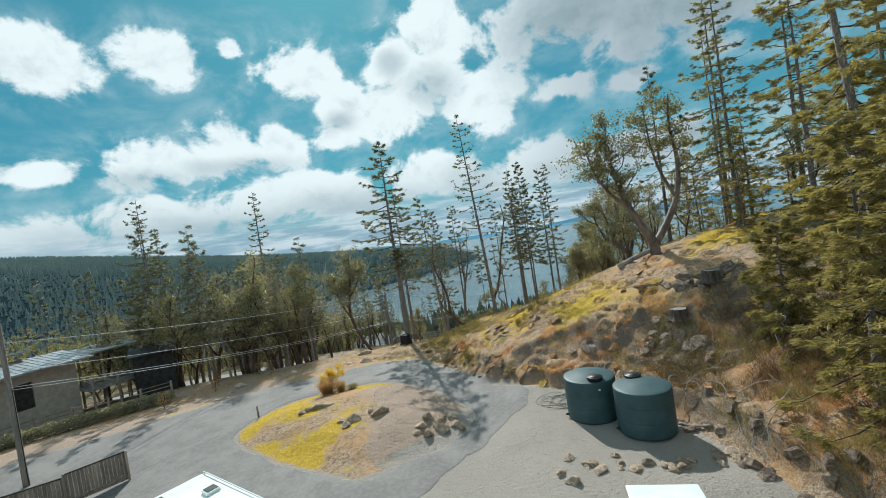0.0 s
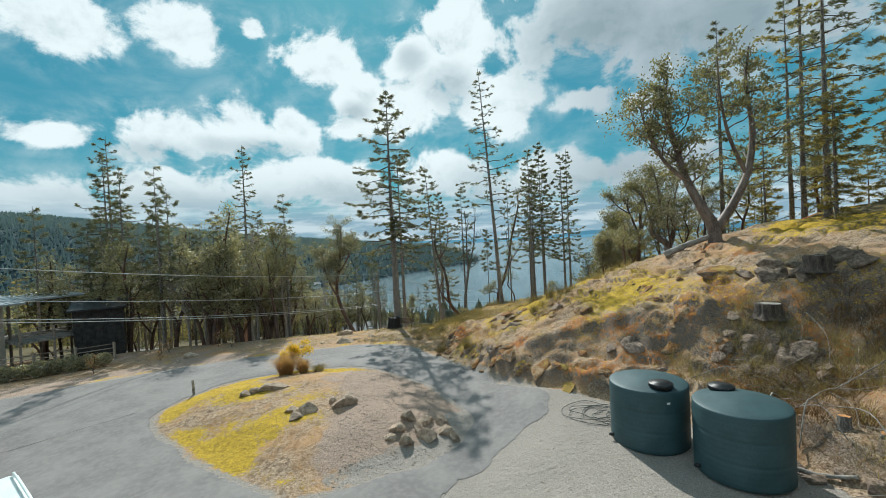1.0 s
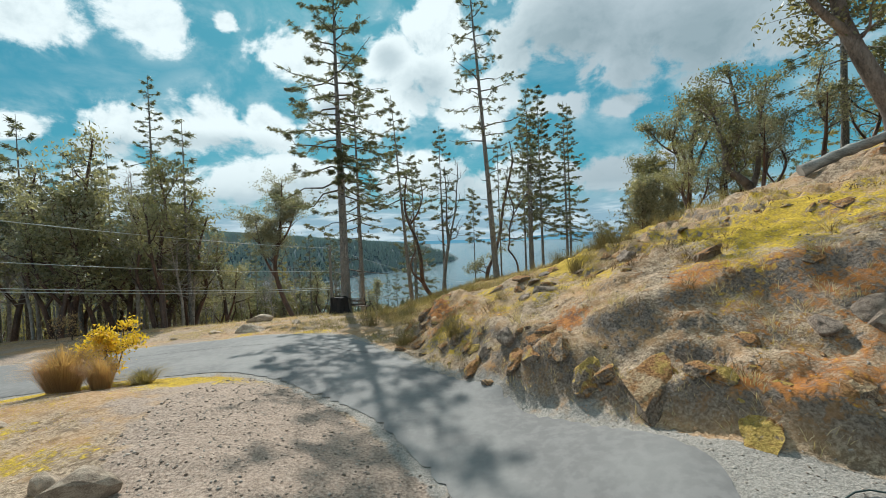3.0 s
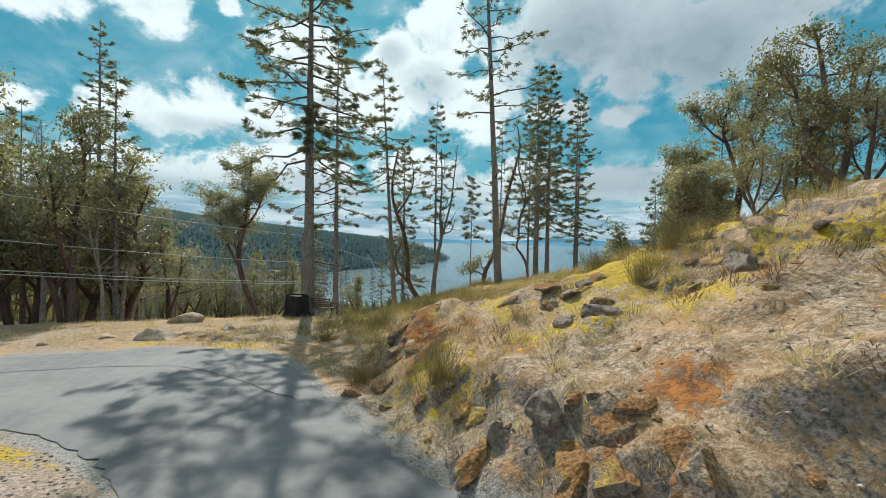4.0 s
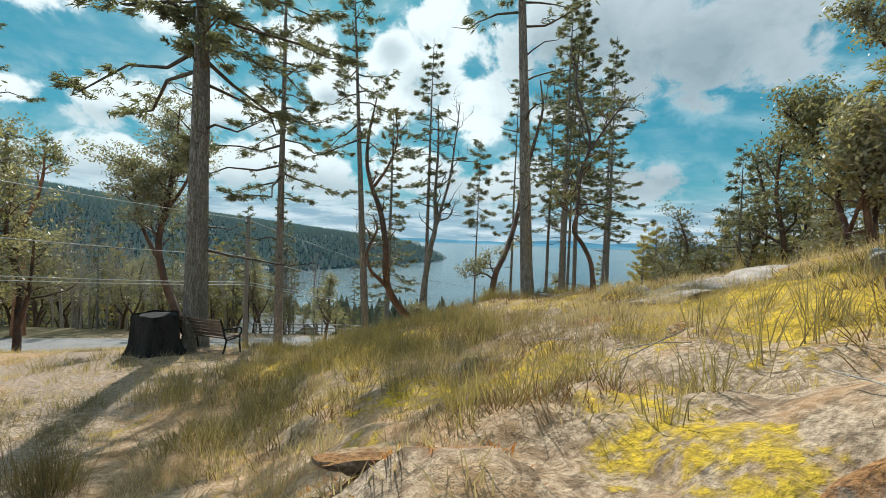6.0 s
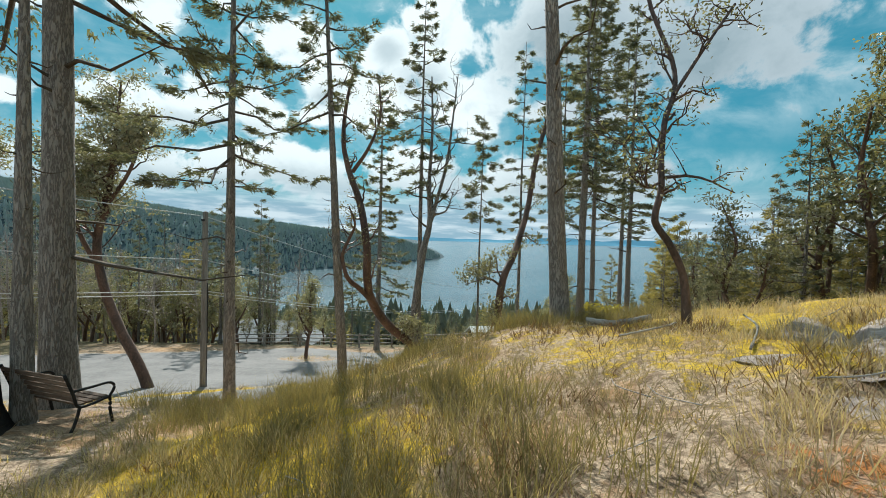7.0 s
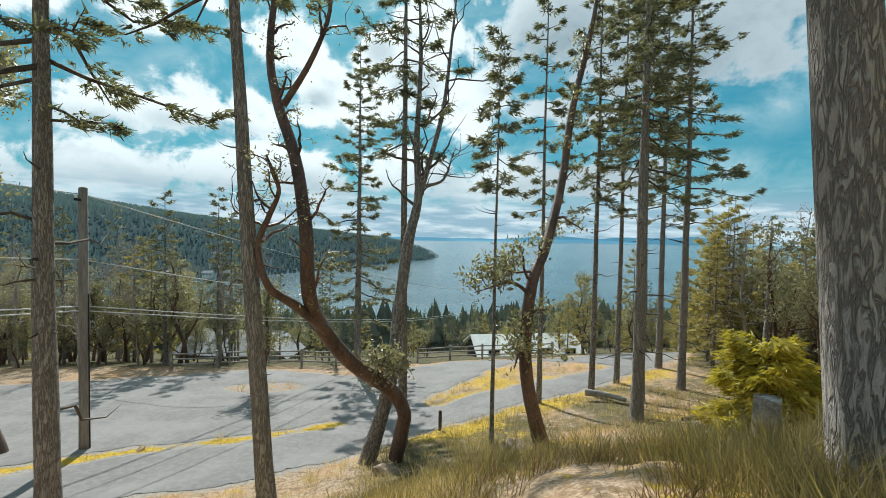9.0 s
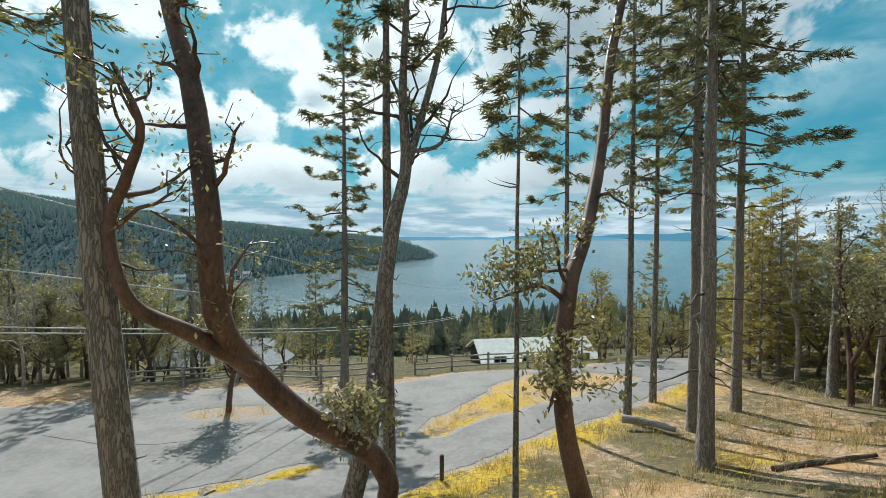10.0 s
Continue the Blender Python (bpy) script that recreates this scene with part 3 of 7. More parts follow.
moss = np.maximum(moss, sstep(-3.2, -1.2, RD) * (RD < 0) * sstep(0, 2, GX) * sstep(53, 55, GY) * (GY < 64) * (0.48 + 0.6 * waves(GX, GY, 27, 1.6, 3)))
moss = np.maximum(moss, spot(GX, GY, 8.0, 58.0, 3.5, 1.3, 0.5) * 0.5 * (RD < 0))
RUSTY = ((0.9, 31.9, 1.1, 1.6, 0.0), (1.1, 30.6, 1.2, 0.6, 0.2), (3.2, 26.0, 1.5, 0.55, 0.3), (5.9, 22.3, 0.9, 0.6, 0.0), (9.2, 22.8, 1.6, 1.0, 0.3), (2.8, 24.4, 1.1, 0.5, -0.8), (1.3, 26.6, 0.7, 0.35, -0.9), (0.1, 31.3, 0.6, 0.6, 0.0), (6.4, 24.4, 0.8, 0.5, 0.4), (4.0, 36.2, 0.9, 0.5, 0.0))
rust = sum(spot(GX, GY, *v) for v in RUSTY) * np.clip(0.30 + 1.5 * waves(GX, GY, 30, 0.7, 4), 0, 0.75)
rust = np.maximum(rust, np.clip(0.12 + waves(GX, GY, 31, 1.6, 4) * 1.0, 0, 0.62) * hillside * (GY < 34))
dirt = np.maximum(sstep(0, 0.4, ISL) * (1 - west), np.clip(0.05 + 0.9 * waves(GX, GY, 33, 2.5, 3), 0, 0.35) * hillside * (GY < 30))
dirt = np.maximum(dirt, np.clip(-0.1 + 1.3 * waves(GX, GY, 35, 2.2, 3), 0, 0.7) * (ISL > 0.6))
dirt = np.maximum(dirt, np.clip(0.25 + 1.0 * waves(GX, GY, 36, 2.0, 3), 0, 0.75) * (GX < -2.5) * (GY > 33) * (GY < 47) * (RD < 0))
dirt = np.maximum(dirt, sstep(-3.5, -2, RD) * (RD < 0) * (GX < -14) * (GY < 40))
gravel = sstep(0.25, -0.1, GX - hill_foot(GY)) * (GX > -4.5) * (GY < 29) * (ISL < 0) * (RD < 0.3)
gravel = np.maximum(gravel, sstep(-0.5, -0.15, RD) * (RD < 0.4) * 0.7 * (ISL < 0.35))
gravel = np.maximum(gravel, sstep(-0.6, 0.2, ISL) * sstep(1.6, 0.6, ISL) * sstep(-6, -2, GX) * (GY < 22) * 0.8)
gravel = np.maximum(gravel, 0.55 * sstep(-0.1, 0.3, inside_by(ISLET, GX, GY)))
wood = np.maximum(sstep(66, 72, GY) * 0.95, sstep(15, 20, GX) * 0.75) * (RD < -0.8)
wood = np.maximum(wood, sstep(-18, -26, GX) * sstep(36, 44, GY) * 0.7)
wood = np.maximum(wood, np.clip(0.34 + 0.8 * waves(GX, GY, 39, 2.4, 4), 0, 0.7) * sstep(46, 49, GY) * sstep(64, 60, GY) * sstep(-1, 2, GX) * (RD < -0.2))
rust = np.maximum(rust, 0.5 * sstep(9, 11, GX) * sstep(22, 18, GY) * (0.7 + 0.6 * waves(GX, GY, 37, 1.5, 3)))
# share of the blue-grey haze colour, rising with distance
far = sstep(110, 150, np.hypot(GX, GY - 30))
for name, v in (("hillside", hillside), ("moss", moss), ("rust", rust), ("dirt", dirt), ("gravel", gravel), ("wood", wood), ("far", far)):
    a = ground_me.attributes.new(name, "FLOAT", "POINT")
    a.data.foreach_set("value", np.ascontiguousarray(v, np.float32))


def paving(name, x0, x1, y0, y1, step, label):
    """The paved ground within a rectangle, its rim drawn onto the road's outline."""
    xs, ys = np.arange(x0, x1, step), np.arange(y0, y1, step)
    gx, gy = np.meshgrid(xs, ys)
    f = road_by(gx, gy)
    fx, fy = np.gradient(f, step, axis=1), np.gradient(f, step, axis=0)
    nx = len(xs)
    i = (np.arange(len(ys) - 1)[:, None] * nx + np.arange(nx - 1)[None, :]).ravel()
    quads = np.stack((i, i + 1, i + 1 + nx, i + nx), 1)
    quads = quads[(f.ravel()[quads] > 0).sum(1) >= 2]
    out_ = f < 0
    k = np.where(out_, -f / np.maximum(fx * fx + fy * fy, 0.3), 0)
    k = np.clip(k, 0, step * 1.2)
    gx, gy = gx + k * fx, gy + k * fy
    used = np.unique(quads)
    back = np.full(f.size, -1)
    back[used] = np.arange(len(used))
    gx, gy, f = gx.ravel()[used], gy.ravel()[used], f.ravel()[used]
    z = relief(gx, gy) + 0.012 + 0.022 * sstep(0.0, 0.25, f)
    me = raw_mesh(name, np.stack((gx, gy, z), 1), back[quads])
    me.materials.append(M["asphalt"])
    return tagged(new(name, me), label, "road", kind="structure")


paving("road", -46, 5, -9, 35, 0.22, "worn grey asphalt driveway looping round an island")
paving("road", -46, 26, 38, 75, 0.25, "pale grey lower road and turning area")

sea = new("water", grid_mesh("water", np.linspace(-5000, 5000, 12), np.linspace(100, 4950, 12), lambda x, y: np.full(x.shape, SEA)))
sea.data.materials.append(M["water"])
tagged(sea, "calm grey-blue sea with faint ripples", "sea", kind="structure")


# ---- parts and shapes ----
def part(name, data, mat, parent=None, label=""):
    """One mesh object, from a bmesh or a mesh, under a thing or a part."""
    if isinstance(data, bmesh.types.BMesh):
        me = bpy.data.meshes.new(name)
        data.to_mesh(me)
        data.free()
    else:
        me = data
    if mat and not me.materials:
        me.materials.append(mat)
    ob = new(name, me)
    if parent:
        ob.parent = parent
    if label:
        ob["label"] = label
    return ob


def thing(name, label, category, at=None, group="", kind=""):
    root = new(name)
    root.empty_display_size = 0.2
    if at is not None:
        root.matrix_world = at
    return tagged(root, label, category, group, kind)


def tube_arrays(path, radii, sides=8, twist=0.0, rough=0.0, rng=None):
    """Rings along a path: arrays of places and quads."""
    path, radii = np.asarray(path, float), np.asarray(radii, float)
    tang = np.gradient(path, axis=0)
    tang /= np.linalg.norm(tang, axis=1)[:, None] + 1e-9
    ref = np.where(np.abs(tang[:, 2:3]) < 0.9, np.array([[0, 0, 1.0]]), np.array([[1.0, 0, 0]]))
    ref = np.array([0.0, 0.0, 1.0]) if np.abs(tang[:, 2]).mean() < 0.75 else np.array([1.0, 0.0, 0.0])
    u = np.cross(tang, ref)
    u /= np.linalg.norm(u, axis=1)[:, None] + 1e-9
    v = np.cross(tang, u)
    a = np.linspace(0, 2 * np.pi, sides, endpoint=False)[None, :] + twist * np.arange(len(path))[:, None]
    r = radii[:, None] * np.ones((1, sides))
    if rough and rng is not None:
        r = r * (1 + rough * (rng.rand(len(path), sides) - 0.5))
    co = path[:, None, :] + (r * np.cos(a))[..., None] * u[:, None, :] + (r * np.sin(a))[..., None] * v[:, None, :]
    n = len(path)
    i = (np.arange(n - 1)[:, None] * sides + np.arange(sides)[None, :]).ravel()
    jn = (np.arange(n - 1)[:, None] * sides + (np.arange(sides)[None, :] + 1) % sides).ravel()
    return co.reshape(-1, 3), np.stack((i, jn, jn + sides, i + sides), 1)


def gather(pieces):
    """Several (places, faces) as one."""
    cos, fs, n = [], [], 0
    for c_, f_ in pieces:
        cos.append(c_)
        fs.append(f_ + n)
        n += len(c_)
    return np.vstack(cos), np.vstack(fs)


def bend(points, per=4):
    """A smooth path through points (Catmull-Rom)."""
    p = np.asarray(points, float)
    p = np.vstack((2 * p[0] - p[1], p, 2 * p[-1] - p[-2]))
    out_ = []
    for k in range(1, len(p) - 2):
        for t in np.linspace(0, 1, per, endpoint=False):
            a, b_, c_, d_ = p[k - 1], p[k], p[k + 1], p[k + 2]
            out_.append(0.5 * (2 * b_ + (c_ - a) * t + (2 * a - 5 * b_ + 4 * c_ - d_) * t * t + (3 * b_ - a - 3 * c_ + d_) * t ** 3))
    out_.append(p[-2])
    return np.array(out_)


def blades(rng, base, aim, length, width, spread):
    """Thin triangles from each base along its aim, fanned out by spread."""
    n = len(base)
    aim = aim + rng.normal(0, spread, (n, 3))
    aim /= np.linalg.norm(aim, axis=1)[:, None] + 1e-9
    side = np.cross(aim, rng.normal(0, 1, (n, 3)))
    side /= np.linalg.norm(side, axis=1)[:, None] + 1e-9
    length = np.broadcast_to(length, n)[:, None]
    width = np.broadcast_to(width, n)[:, None]
    co = np.stack((base - side * width, base + side * width, base + aim * length), 1).reshape(-1, 3)
    return co, np.arange(3 * n).reshape(n, 3)


def leaves(rng, centre, length, width, droop=0.3):
    """Diamond leaves, any way round."""
    n = len(centre)
    aim = rng.normal(0, 1, (n, 3))
    aim[:, 2] -= droop
    aim /= np.linalg.norm(aim, axis=1)[:, None] + 1e-9
    side = np.cross(aim, rng.normal(0, 1, (n, 3)))
    side /= np.linalg.norm(side, axis=1)[:, None] + 1e-9
    k = (0.7 + 0.6 * rng.rand(n))[:, None]
    a, w = aim * length * k, side * width * k
    co = np.stack((centre - a, centre + w, centre + a, centre - w), 1).reshape(-1, 3)
    return co, np.arange(4 * n).reshape(n, 4)


def conifer(name, label, at, h, r, start, spread, n_br, seed, per=16, tuft=14, mat="needle", bark_mat="bark", lean=(0, 0), blade=0.25, droop=0.25, sides=9, stubs=10, group="", full=1.3):
    """A fir: tapered trunk, whorls of drooping boughs, dead stubs below, and needle sprays."""
    rng = np.random.RandomState(seed)
    root = thing(name, label, "tree", at, group)
    n = 14
    t = np.linspace(0, 1, n)
    wob = np.cumsum(rng.normal(0, 0.012 * h / 18, (n, 2)), 0)
    wob -= wob[0]
    trunk_path = np.stack((lean[0] * h * t + wob[:, 0], lean[1] * h * t + wob[:, 1], h * t - 0.35 * (1 - t)), 1)
    rad = r * (1 - 0.93 * t ** 1.1)
    rad[0] *= 1.45
    rad = np.insert(rad, 1, r * 1.12)
    trunk_path = np.insert(trunk_path, 1, trunk_path[0] * 0.95 + trunk_path[1] * 0.05 + (0, 0, 0.35), 0)
    part("trunk", raw_mesh("trunk", *tube_arrays(trunk_path, rad, sides, 0, 0.10, rng)), M[bark_mat], root)

    def on_trunk(z):
        return np.array([np.interp(z, trunk_path[:, 2], trunk_path[:, k]) for k in range(3)])

    wood_, base_, aim_ = [], [], []
    for k in range(n_br + stubs):
        dead = k >= n_br
        u = rng.rand() if dead else ((k + rng.rand()) / n_br)
        z = h * (start * (0.25 + 0.75 * u)) if dead else h * (start + (0.985 - start) * u)
        az_ = k * 2.39996 + rng.normal(0, 0.35)
        reach = spread * ((1 - u) ** 0.8) * (0.42 + 0.80 * rng.rand() ** 1.2) + 0.3
        if not dead and u < 0.18:
            reach *= 0.6 + 0.5 * rng.rand()
        if dead:
            reach = 0.25 + 0.55 * spread * rng.rand() ** 2
        out_ = np.array([math.cos(az_), math.sin(az_), 0])
        rise = (0.35 * u - droop * (1 - u)) + rng.normal(0, 0.08)
        s_ = np.linspace(0, 1, 5)
        p0 = on_trunk(z)
        bough = p0 + reach * s_[:, None] * out_ + np.array([0, 0, 1.0]) * (reach * (rise * s_ - 0.26 * s_ ** 2 + 0.30 * s_ ** 4))[:, None]
        bough[1:] += rng.normal(0, 0.035 * reach, (4, 3))
        br = (0.10 * r + 0.008 * reach + 0.006) * (1 - 0.85 * s_)
        wood_.append(tube_arrays(bough, br, 3))
        if dead:
            continue
        m_ = int(per * full * (0.4 + reach / spread))
        knots = 0.2 + 0.8 * rng.rand(6) ** 0.75
        v = np.where(rng.rand(m_) < 0.78, np.clip(knots[rng.randint(0, 6, m_)] + rng.normal(0, 0.04, m_), 0.1, 1.02), 0.18 + 0.82 * rng.rand(m_) ** 0.8)
        pos = np.stack([np.interp(v, s_, bough[:, c_]) for c_ in range(3)], 1)
        side = np.array([-out_[1], out_[0], 0])
        sgn = np.where(rng.rand(m_) < 0.5, -1, 1) * rng.rand(m_)
        wide_ = 0.24 * reach * (1.05 - v) + 0.08
        pos += side * (sgn * wide_)[:, None] + np.array([0, 0, -1.0]) * (np.abs(sgn) * wide_ * 0.25)[:, None]
        pos[:, 2] += rng.normal(0, 0.05, m_)
        aim = out_ * 0.9 + side * (sgn * 0.9)[:, None] + np.array([0, 0, -0.25])
        base_.append(pos)
        aim_.append(aim)
    part("branchwork", raw_mesh("branchwork", *gather(wood_)), M["twig"], root)["kind"] = "stuff"
    base_, aim_ = np.vstack(base_), np.vstack(aim_)
    base_, aim_ = np.repeat(base_, tuft, 0), np.repeat(aim_, tuft, 0)
    base_ = base_ + rng.normal(0, blade * 0.22, base_.shape) * np.array([1, 1, 0.6])
    nb = len(base_)
    part("crown", raw_mesh("crown", *blades(rng, base_, aim_, blade * (0.45 + 0.5 * rng.rand(nb)), blade * 0.085 * (0.6 + 0.8 * rng.rand(nb)), 0.42), smooth=False), M[mat], root)["kind"] = "stuff"
    return root


def broadleaf(name, label, at, trunks, seed, reach=1.6, crown_from=0.5, leaf=0.075, n_leaf=4200, mat="leaf", bark_mat="arb_bark", twigs=16, group="", bare=False, sides=8, clump=0.34, twig_mat="twig"):
    """A crooked evergreen such as an arbutus. trunks: paths of (x, y, z, radius) that the main stems follow."""
    rng = np.random.RandomState(seed)
    root = thing(name, label, "tree", at, group)
    tips, twig_ = [], []
    for k, pts in enumerate(trunks):
        pts = np.array(pts, float)
        path = bend(pts[:, :3], 5)
        rad = np.interp(np.linspace(0, 1, len(path)), np.linspace(0, 1, len(pts)), pts[:, 3])
        part("trunk" if k == 0 else "limb", raw_mesh("trunk", *tube_arrays(path, rad, sides, 0, 0.10, rng)), M[bark_mat], root)
        n = len(path)
        for m_ in range(twigs if k == 0 else max(5, twigs // 2)):
            u = crown_from + (1 - crown_from) * (m_ + rng.rand()) / max(1, twigs if k == 0 else max(5, twigs // 2))
            i = min(n - 2, int(u * (n - 1)))
            p = path[i]
            d_ = rng.normal(0, 1, 3)
            d_[2] = abs(d_[2]) * 0.6 + 0.25
            d_ /= np.linalg.norm(d_)
            ln = reach * (0.45 + 0.8 * rng.rand()) * (1.15 - 0.6 * (u - crown_from) / (1 - crown_from + 1e-6))
            steps = 6
            seg = [p]
            for q_ in range(steps):
                d_ = d_ + rng.normal(0, 0.33, 3) + np.array([0, 0, 0.12])
                d_ /= np.linalg.norm(d_)
                seg.append(seg[-1] + d_ * ln / steps)
            seg = np.array(seg)
            rr = min(rad[i] * 0.5, 0.045) * np.linspace(1, 0.18, steps + 1) + 0.004
            twig_.append(tube_arrays(seg, rr, 4))
            tips += [seg[-1], seg[-2], seg[-3]]
            for w_ in range(3):
                j_ = rng.randint(2, steps + 1)
                e_ = rng.normal(0, 1, 3)
                e_[2] = abs(e_[2]) * 0.7
                e_ /= np.linalg.norm(e_)
                l2 = ln * (0.25 + 0.3 * rng.rand())
                mid_ = seg[j_] + e_ * l2 * 0.5 + rng.normal(0, 0.05, 3)
                end_ = seg[j_] + e_ * l2
                twig_.append(tube_arrays(np.array([seg[j_], mid_, end_]), np.array([0.012, 0.008, 0.004]), 3))
                tips += [end_, mid_] if rng.rand() < 0.5 else [end_]
        tips.append(path[-1])
    part("twigwork", raw_mesh("twigwork", *gather(twig_)), M[bark_mat] if not bare else M[twig_mat], root)["kind"] = "stuff"
    if not bare:
        tips = np.array(tips)
        c_ = tips[rng.randint(0, len(tips), n_leaf)]
        off = rng.normal(0, 1, (n_leaf, 3)) * (clump * 0.55) * np.array([1, 1, 0.7])
        part("crown", raw_mesh("crown", *leaves(rng, c_ + off, leaf, leaf * 0.42), smooth=False), M[mat], root)["kind"] = "stuff"
    return root


def at_ground(x, y, turn=0.0, size=1.0, sink=0.0):
    return Matrix.Translation((x, y, height(x, y) - sink)) @ Matrix.Rotation(turn, 4, "Z") @ Matrix.Diagonal((size, size, size, 1))


# ---- the firs and arbutus along the brow ----
FIR = "tall Douglas fir with furrowed grey bark"
conifer("fir_tree", FIR + " beside the bench", at_ground(-4.77, 42.0), 20.6, 0.27, 0.34, 5.4, 58, 11, 24, droop=0.22, blade=0.27, stubs=14, sides=14)
conifer("fir_tree", FIR + " beside another", at_ground(-4.42, 40.9), 9.5, 0.15, 0.8, 1.0, 14, 12, 14, stubs=10, sides=12)
conifer("fir_tree", "broad old Douglas fir trunk with deeply furrowed bark on the brow", at_ground(4.52, 43.08), 21.6, 0.20, 0.40, 3.6, 46, 13, 9, droop=-0.12, lean=(-0.055, 0.05), stubs=16, sides=18)
conifer("fir_tree", FIR + " by the lower road", at_ground(-4.9, 49.1), 20.0, 0.21, 0.40, 3.9, 44, 14, 20, droop=0.3, stubs=14, sides=12)
conifer("fir_tree", "slender bare-stemmed fir on the slope", at_ground(-1.0, 49.4), 18.5, 0.19, 0.55, 2.6, 34, 15, 12, bark_mat="bark", lean=(-0.065, 0.0), sides=14)
conifer("fir_tree", "slender fir behind the leaning arbutus", at_ground(1.6, 53.8), 18.0, 0.15, 0.5, 1.9, 40, 16, 11, bark_mat="bark_thin")
conifer("fir_tree", "full-crowned fir beyond the lower road", at_ground(-1.5, 67.6), 20.5, 0.24, 0.18, 3.2, 72, 17, 18, blade=0.28)
conifer("fir_tree", "very thin young fir with a small top", at_ground(4.15, 52.6), 11.8, 0.07, 0.62, 0.9, 26, 19, 8, bark_mat="bark_thin", stubs=16, blade=0.24)
conifer("fir_tree", "thin tall fir with tufts of foliage", at_ground(7.4, 58.6), 19.0, 0.12, 0.42, 1.5, 36, 20, 10, bark_mat="bark_thin")
conifer("fir_tree", "tall straight fir beside the lower road", at_ground(10.0, 59.2), 20.0, 0.14, 0.42, 2.0, 44, 21, 13, bark_mat="bark_thin")
conifer("fir_tree", "tall straight fir beside the lower road", at_ground(12.3, 61.4), 21.0, 0.14, 0.45, 2.0, 40, 22, 12, bark_mat="bark_thin")
conifer("fir_tree", "dark full-crowned fir among others", at_ground(11.4, 57.6), 23.0, 0.17, 0.40, 3.6, 66, 23, 26)
conifer("fir_tree", FIR + " above the lower road", at_ground(9.4, 54.3), 21.0, 0.20, 0.45, 2.5, 48, 24, 14, sides=12)
conifer("fir_tree", "twin fir stem close to its neighbour", at_ground(9.75, 54.8), 19.0, 0.15, 0.5, 2.0, 36, 25, 12)
conifer("fir_tree", FIR + " at the wood's edge", at_ground(14.4, 59.4), 22.0, 0.19, 0.42, 2.6, 52, 26, 14)
conifer("fir_tree", FIR + " at the wood's edge", at_ground(16.5, 64.6), 24.0, 0.19, 0.35, 2.8, 56, 27, 14)
conifer("dead_snag", "grey broken-topped dead trunk at the wood's edge", at_ground(19.5, 60.4), 8.2, 0.24, 0.9, 0.6, 4, 28, 3, bark_mat="bark_thin", stubs=14)
conifer("fir_tree", FIR + " behind the lower road", at_ground(-24.4, 55.6), 24.5, 0.26, 0.35, 4.2, 56, 29, 14)
conifer("fir_tree", "tall fir with open feathery boughs", at_ground(-33.7, 47.0), 22.5, 0.24, 0.34, 5.2, 50, 30, 11, droop=0.1)
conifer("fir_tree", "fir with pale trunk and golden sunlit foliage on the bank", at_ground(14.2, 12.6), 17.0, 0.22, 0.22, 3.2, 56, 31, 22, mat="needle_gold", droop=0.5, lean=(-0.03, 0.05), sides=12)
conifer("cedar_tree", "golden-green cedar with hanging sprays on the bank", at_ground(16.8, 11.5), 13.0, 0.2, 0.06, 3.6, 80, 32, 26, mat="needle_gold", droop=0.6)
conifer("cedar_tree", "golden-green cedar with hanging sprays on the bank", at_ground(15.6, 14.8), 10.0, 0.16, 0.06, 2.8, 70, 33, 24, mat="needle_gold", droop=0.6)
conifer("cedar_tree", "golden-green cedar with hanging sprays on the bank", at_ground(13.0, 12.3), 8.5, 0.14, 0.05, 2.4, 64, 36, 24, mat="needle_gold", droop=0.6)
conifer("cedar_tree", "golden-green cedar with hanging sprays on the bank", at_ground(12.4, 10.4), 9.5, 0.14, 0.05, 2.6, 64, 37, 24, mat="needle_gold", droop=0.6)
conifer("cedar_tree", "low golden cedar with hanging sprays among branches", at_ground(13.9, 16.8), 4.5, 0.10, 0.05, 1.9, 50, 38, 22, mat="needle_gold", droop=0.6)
conifer("young_fir", "young fir with bright yellow-green sprays beside a grey stump", at_ground(7.3, 46.9), 1.5, 0.04, 0.06, 0.95, 30, 34, 20, mat="needle_bright", droop=0.1, blade=0.22, stubs=0)

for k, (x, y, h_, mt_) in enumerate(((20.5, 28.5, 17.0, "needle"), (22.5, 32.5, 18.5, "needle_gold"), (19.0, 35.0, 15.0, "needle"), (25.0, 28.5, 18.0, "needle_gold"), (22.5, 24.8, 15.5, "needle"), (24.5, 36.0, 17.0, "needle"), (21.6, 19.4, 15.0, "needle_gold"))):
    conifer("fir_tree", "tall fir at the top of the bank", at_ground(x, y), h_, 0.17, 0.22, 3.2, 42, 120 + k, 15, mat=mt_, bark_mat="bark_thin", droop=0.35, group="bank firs")
